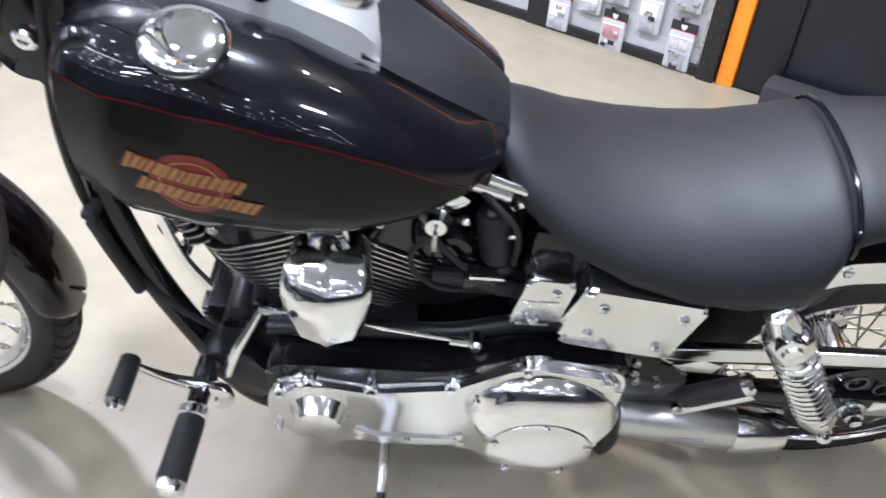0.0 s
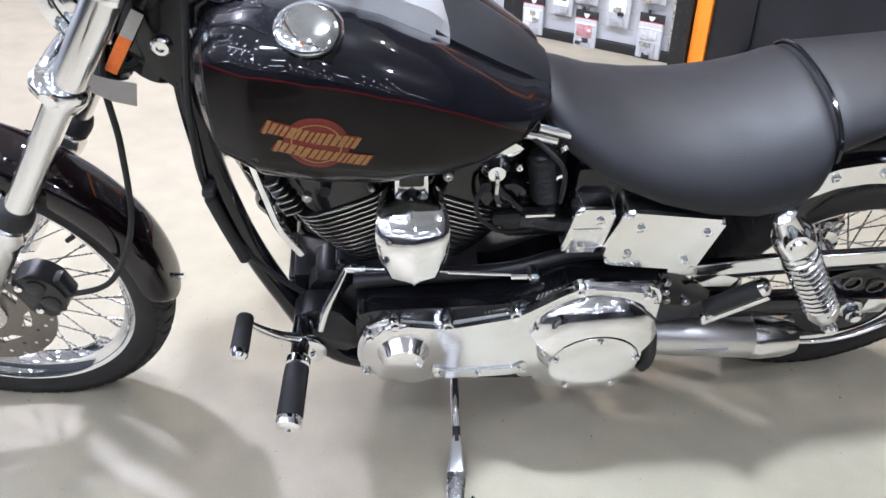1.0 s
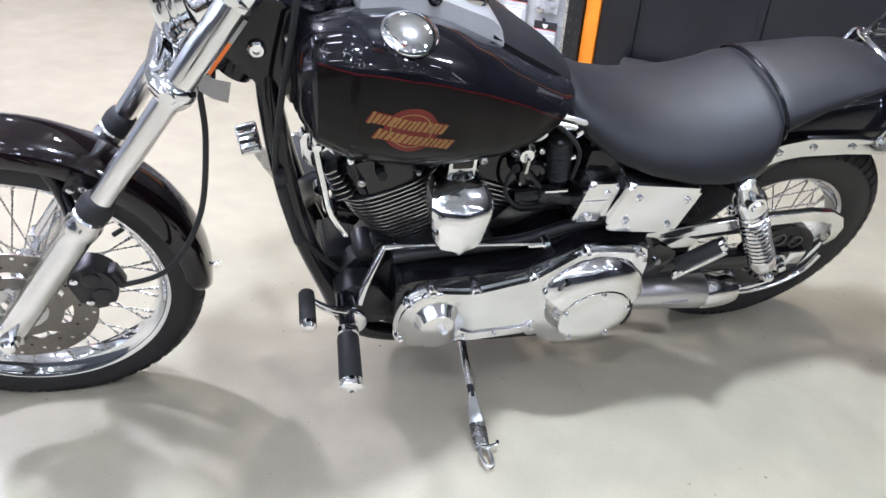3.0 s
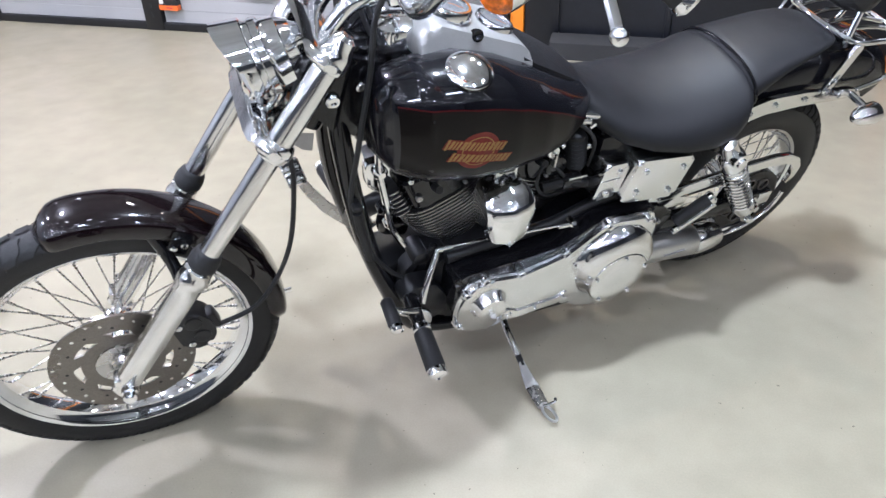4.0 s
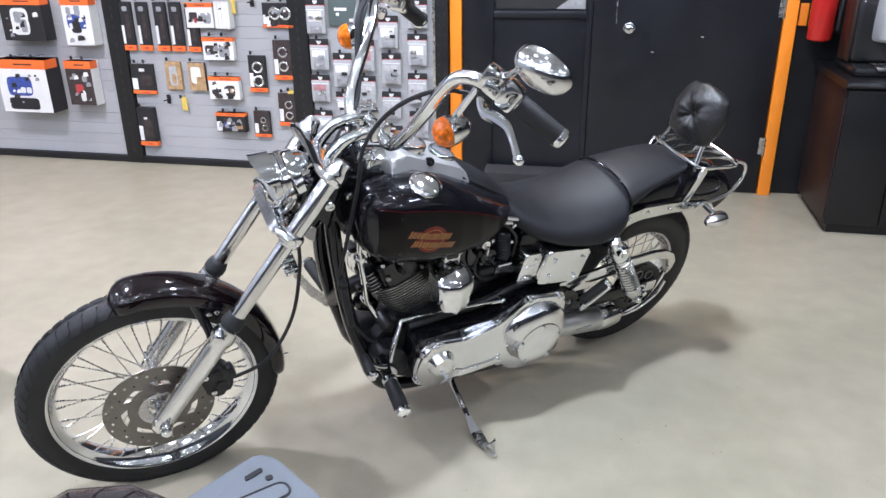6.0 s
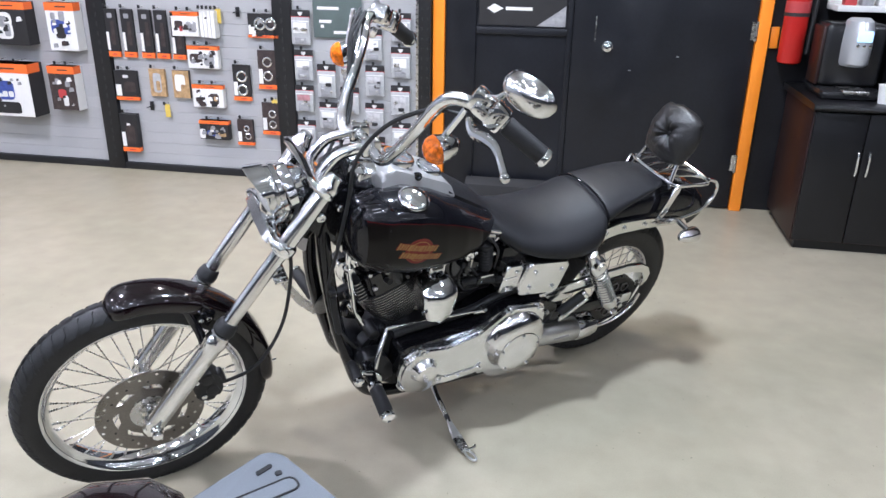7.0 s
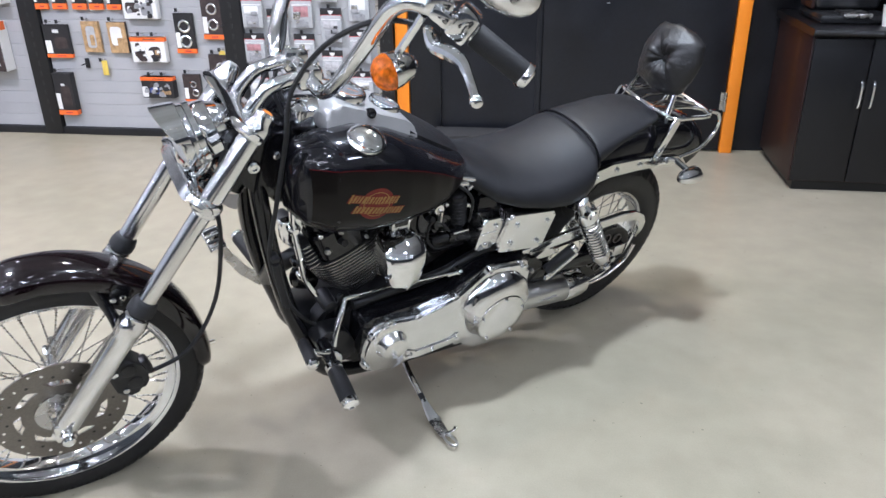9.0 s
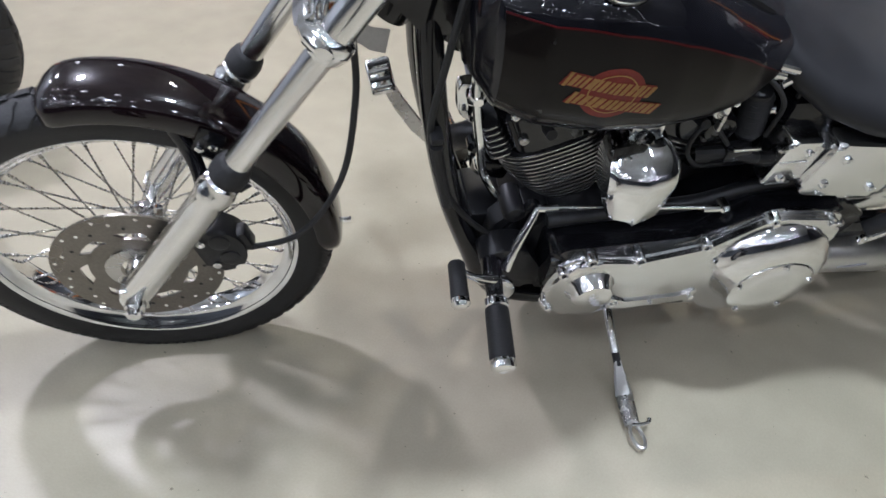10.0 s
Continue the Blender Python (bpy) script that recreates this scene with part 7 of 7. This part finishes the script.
    part("dial", lathe(bmesh.new(), (-0.06, -0.15, 0.17), (0, -1, 0), [(0, 0.02), (0.012, 0.02), (0.015, 0.014)], 20), "card_white", u)
    c = thing("paper_cup", at_wall(0.53, 0.60, 0.805), "white paper cups stacked on the counter", "cup")
    part("cup", lathe(bmesh.new(), (0, 0, 0), (0, 0, 1), [(0, 0.027), (0.09, 0.037), (0.094, 0.039), (0.094, 0.035), (0.01, 0.026)], 26), "paper_white", c)
    # extinguisher on its bracket
    e = thing("fire_extinguisher", at_wall(0.165, 0.09, 0.92), "red fire extinguisher hanging on the wall", "fire extinguisher")
    part("cylinder", lathe(bmesh.new(), (0, 0, 0), (0, 0, 1), [(0, 0.05), (0.008, 0.062), (0.02, 0.066), (0.36, 0.066), (0.40, 0.055), (0.43, 0.025), (0.46, 0.02)], 32), "ext_red", e)
    part("label", lathe(bmesh.new(), (0, 0, 0.12), (0, 0, 1), [(0.14, 0.0668), (0.22, 0.0668)], 32, close=False), "card_red", e)
    part("strap", lathe(bmesh.new(), (0, 0, 0.26), (0, 0, 1), [(0, 0.068), (0.02, 0.068)], 32, close=False), "card_black", e)
    part("valve", box(bmesh.new(), (-0.02, -0.045, 0.45), (0.02, 0.03, 0.50), 0.006), "card_black", e)
    part("hose", sweep(bmesh.new(), spline([(0.02, 0, 0.47), (0.085, 0, 0.44), (0.09, -0.01, 0.30), (0.082, -0.02, 0.16), (0.08, -0.02, 0.06)], 6), 0.012, 10), "rubber", e)
    part("bracket", box(bmesh.new(), (-0.02, 0.06, 0.10), (0.02, 0.11, 0.40), 0.003), "brushed", e)
    s = thing("wall_label", at_wall(0.085, 0.005, 1.05), "small orange label on the black wall", "label")
    part("plate", box(bmesh.new(), (-0.022, -0.004, -0.06), (0.022, 0.012, 0.06), 0.002), "orange", s)
    sh = thing("shelf", at_wall(0.75, 0.02, 1.22), "white wall shelf with small packets over the counter", "shelf")
    part("board", box(bmesh.new(), (-0.42, -0.22, 0), (0.6, 0, 0.03), 0.004), "card_white", sh)
    part("back", box(bmesh.new(), (-0.42, -0.02, 0.03), (0.6, 0, 0.5), 0.004), "card_white", sh)
    for k in range(8):
        pk = thing("packet", at_wall(0.40 + 0.085 * k, 0.17, 1.25), "small printed packet on the white shelf", "packet", "packets on the shelf")
        part("box", box(bmesh.new(), (-0.03, -0.03, 0), (0.03, 0.03, 0.10), 0.003), ("card_red", "card_grey", "card_white", "card_dark")[k % 4], pk)


coffee_corner()


# ---- neighbouring motorcycles, only parts of which show ----
def neighbour_wheel():
    t = thing("parked_motorcycle", pose(-1.565, 1.07, 0.012, 9, 0, -14), "rear end of another parked motorcycle with a fat black tyre", "motorcycle")
    bm = bmesh.new()
    c = Vector((0, 0, 0.325))
    prof = []
    for k in range(17):
        a = -math.pi * 0.62 + math.pi * 1.24 * k / 16
        prof.append((0.075 * math.sin(a), 0.245 + 0.08 * math.cos(a)))
    lathe(bm, c, (0, 1, 0), prof, 72, close=False)
    tyre = part("tyre", bm, "tyre", t, "black rubber tyre with a grooved tread")
    bm = bmesh.new()
    for j in range(46):
        for sgn in (-1, 1):
            a0 = 2 * math.pi * (j + (0.5 if sgn > 0 else 0)) / 46
            strip = []
            for i in range(5):
                u = 0.08 + 0.9 * i / 4
                ang = u * math.pi * 0.5
                r = 0.245 + 0.08 * math.cos(ang) + 0.002
                sh = a0 + 0.10 * u
                w = 0.62 * math.pi / 46
                strip.append([c + Vector((rr * math.cos(b), sgn * 0.0765 * math.sin(ang), rr * math.sin(b))) for b, rr in ((sh - w, r - 0.005), (sh - w * 0.93, r), (sh + w * 0.93, r), (sh + w, r - 0.005))])
            loft(bm, strip, cap=False, closed=False)
    part("tread", bm, "tread", t, sharp=30)
    part("rim", lathe(bmesh.new(), c, (0, 1, 0), [(-0.055, 0.215), (-0.06, 0.205), (-0.05, 0.19), (0, 0.17), (0.05, 0.19), (0.06, 0.205), (0.055, 0.215)], 64, close=False), "chrome", t)
    part("hub", lathe(bmesh.new(), c - Vector((0, 0.09, 0)), (0, 1, 0), [(0, 0.03), (0.02, 0.06), (0.16, 0.06), (0.18, 0.03)], 28), "brushed", t)
    for k in range(9):
        a = 2 * math.pi * k / 9
        part("spoke", rod(bmesh.new(), c + Vector((0.05 * math.cos(a), 0, 0.05 * math.sin(a))), c + Vector((0.175 * math.cos(a), 0, 0.175 * math.sin(a))), 0.013, 0.010, 10), "brushed", t)
    bm = bmesh.new()
    rows = []
    for i in range(25):
        a = radians(40 + 120 * i / 24)
        ring = [(-0.10, 0.30), (-0.10, 0.355), (-0.06, 0.378), (0, 0.384), (0.06, 0.378), (0.10, 0.355), (0.10, 0.30), (0.095, 0.30), (0.095, 0.352), (0.058, 0.373), (0, 0.379), (-0.058, 0.373), (-0.095, 0.352), (-0.095, 0.30)]
        rows.append([c + Vector((r * math.cos(a), d, r * math.sin(a))) for d, r in ring])
    loft(bm, rows)
    fender = part("fender", bm, "paint", t, "glossy black rear fender")
    part("tail_light", lathe(bmesh.new(), c + Vector((0.292, 0, 0.262)), (0.8, 0, 0.5), [(-0.02, 0.03), (0.0, 0.04), (0.02, 0.04), (0.032, 0.02)], 20), "red_lens", fender)
    part("body", box(bmesh.new(), (-1.35, -0.10, 0.18), (-0.35, 0.10, 0.62), 0.05), "engine_black", t)
    w2 = c + Vector((-1.6, 0, 0))
    part("tyre", lathe(bmesh.new(), w2, (0, 1, 0), [(d * 0.7, r) for d, r in prof], 56, close=False), "tyre", t)


neighbour_wheel()


def foreground_motorcycle():
    """The tail of the machine beside the camera: a grey bracket plate with slots, and a dark fender."""
    t = thing("near_motorcycle", Matrix.Translation((-0.86, -1.30, 0.0)), "tail of a maroon motorcycle with a grey slotted bracket plate", "motorcycle")
    # the plate: its long side runs from its front corner along x, its short side along -z of the outline
    lay = Matrix.Translation((0.024, 0.110, 0.90)) @ Matrix.Rotation(radians(PLATE_TURN), 4, "Z") @ Matrix.Rotation(radians(-90), 4, "X")
    out = rounded([(-0.004, -0.001), (-0.020, 0.020), (-0.036, 0.140), (-0.036, 0.180), (0.24, 0.180), (0.24, 0.075)], 0.012, 5)
    plate = part("bracket_plate", slab(bmesh.new(), out, 0.006, -0.002, 0.0015), "grey_metal", t, "grey powder-coated plate with slots", lay)
    part("slot", slab(bmesh.new(), rounded([(0.002, 0.028), (0.026, 0.034), (0.026, 0.042), (0.002, 0.036)], 0.004, 4), -0.0022, -0.0034), "post", plate, turn=lay)
    part("slot", slab(bmesh.new(), rounded([(-0.003, 0.047), (0.006, 0.047), (0.006, 0.056), (-0.003, 0.056)], 0.0045, 4), -0.0022, -0.0034), "post", plate, turn=lay)
    ring = rounded([(-0.010, 0.066), (0.16, 0.066), (0.16, 0.092), (-0.010, 0.092)], 0.013, 6)
    part("long_slot", slab(bmesh.new(), ring, -0.0022, -0.0030), "grey_metal", plate, turn=lay)
    part("slot_rim", sweep(bmesh.new(), [Vector((x, -0.0028, z)) for x, z in ring], 0.0018, 6, closed=True), "post", plate, turn=lay)
    part("lamp", lathe(bmesh.new(), (-0.075, 0.045, 0.865), (-0.3, 0.9, 0.3), [(-0.04, 0.01), (-0.03, 0.022), (0, 0.026), (0.012, 0.020), (0.016, 0.006)], 20), "chrome", t, "small chrome lamp")
    bm = bmesh.new()
    path = spline([(-0.18, -0.75, 0.70), (-0.18, -0.45, 0.84), (-0.18, -0.15, 0.91), (-0.18, 0.06, 0.918), (-0.18, 0.155, 0.902), (-0.18, 0.195, 0.85), (-0.18, 0.20, 0.75)], 5)
    rows = []
    for i, p in enumerate(path):
        tg = (path[min(i + 1, len(path) - 1)] - path[max(i - 1, 0)]).normalized()
        side = Vector((1, 0, 0))
        up = side.cross(tg)
        ring = [(-0.105, -0.10), (-0.10, -0.045), (-0.065, -0.014), (0, 0), (0.065, -0.014), (0.10, -0.045), (0.105, -0.10), (0.098, -0.10), (0.093, -0.049), (0.06, -0.020), (0, -0.006), (-0.06, -0.020), (-0.093, -0.049), (-0.098, -0.10)]
        rows.append([p + side * d + up * h for d, h in ring])
    loft(bm, rows)
    part("fender", bm, "maroon", t, "glossy maroon rear fender")
    part("stay", sweep(bmesh.new(), spline([(-0.12, -0.20, 0.80), (-0.05, -0.16, 0.83), (0.0, -0.06, 0.885)], 5), 0.010, 10), "gloss_black", t)
    hub = Vector((-0.185, -0.36, 0.32))
    part("tyre", lathe(bmesh.new(), hub, (1, 0, 0), [(-0.06, 0.24), (-0.07, 0.27), (-0.055, 0.305), (0, 0.32), (0.055, 0.305), (0.07, 0.27), (0.06, 0.24)], 48, close=False), "tyre", t)
    part("wheel", lathe(bmesh.new(), hub, (1, 0, 0), [(-0.055, 0.242), (-0.05, 0.22), (-0.02, 0.05), (-0.06, 0.04), (0.06, 0.04), (0.02, 0.05), (0.05, 0.22), (0.055, 0.242)], 48, close=False), "brushed", t)
    part("seat_pan", box(bmesh.new(), (-0.30, -1.45, 0.55), (-0.08, -0.75, 0.72), 0.04), "leather", t)
    part("body", box(bmesh.new(), (-0.27, -1.55, 0.18), (-0.10, -0.72, 0.54), 0.05), "engine_black", t)


PLATE_TURN = 185.8
foreground_motorcycle()
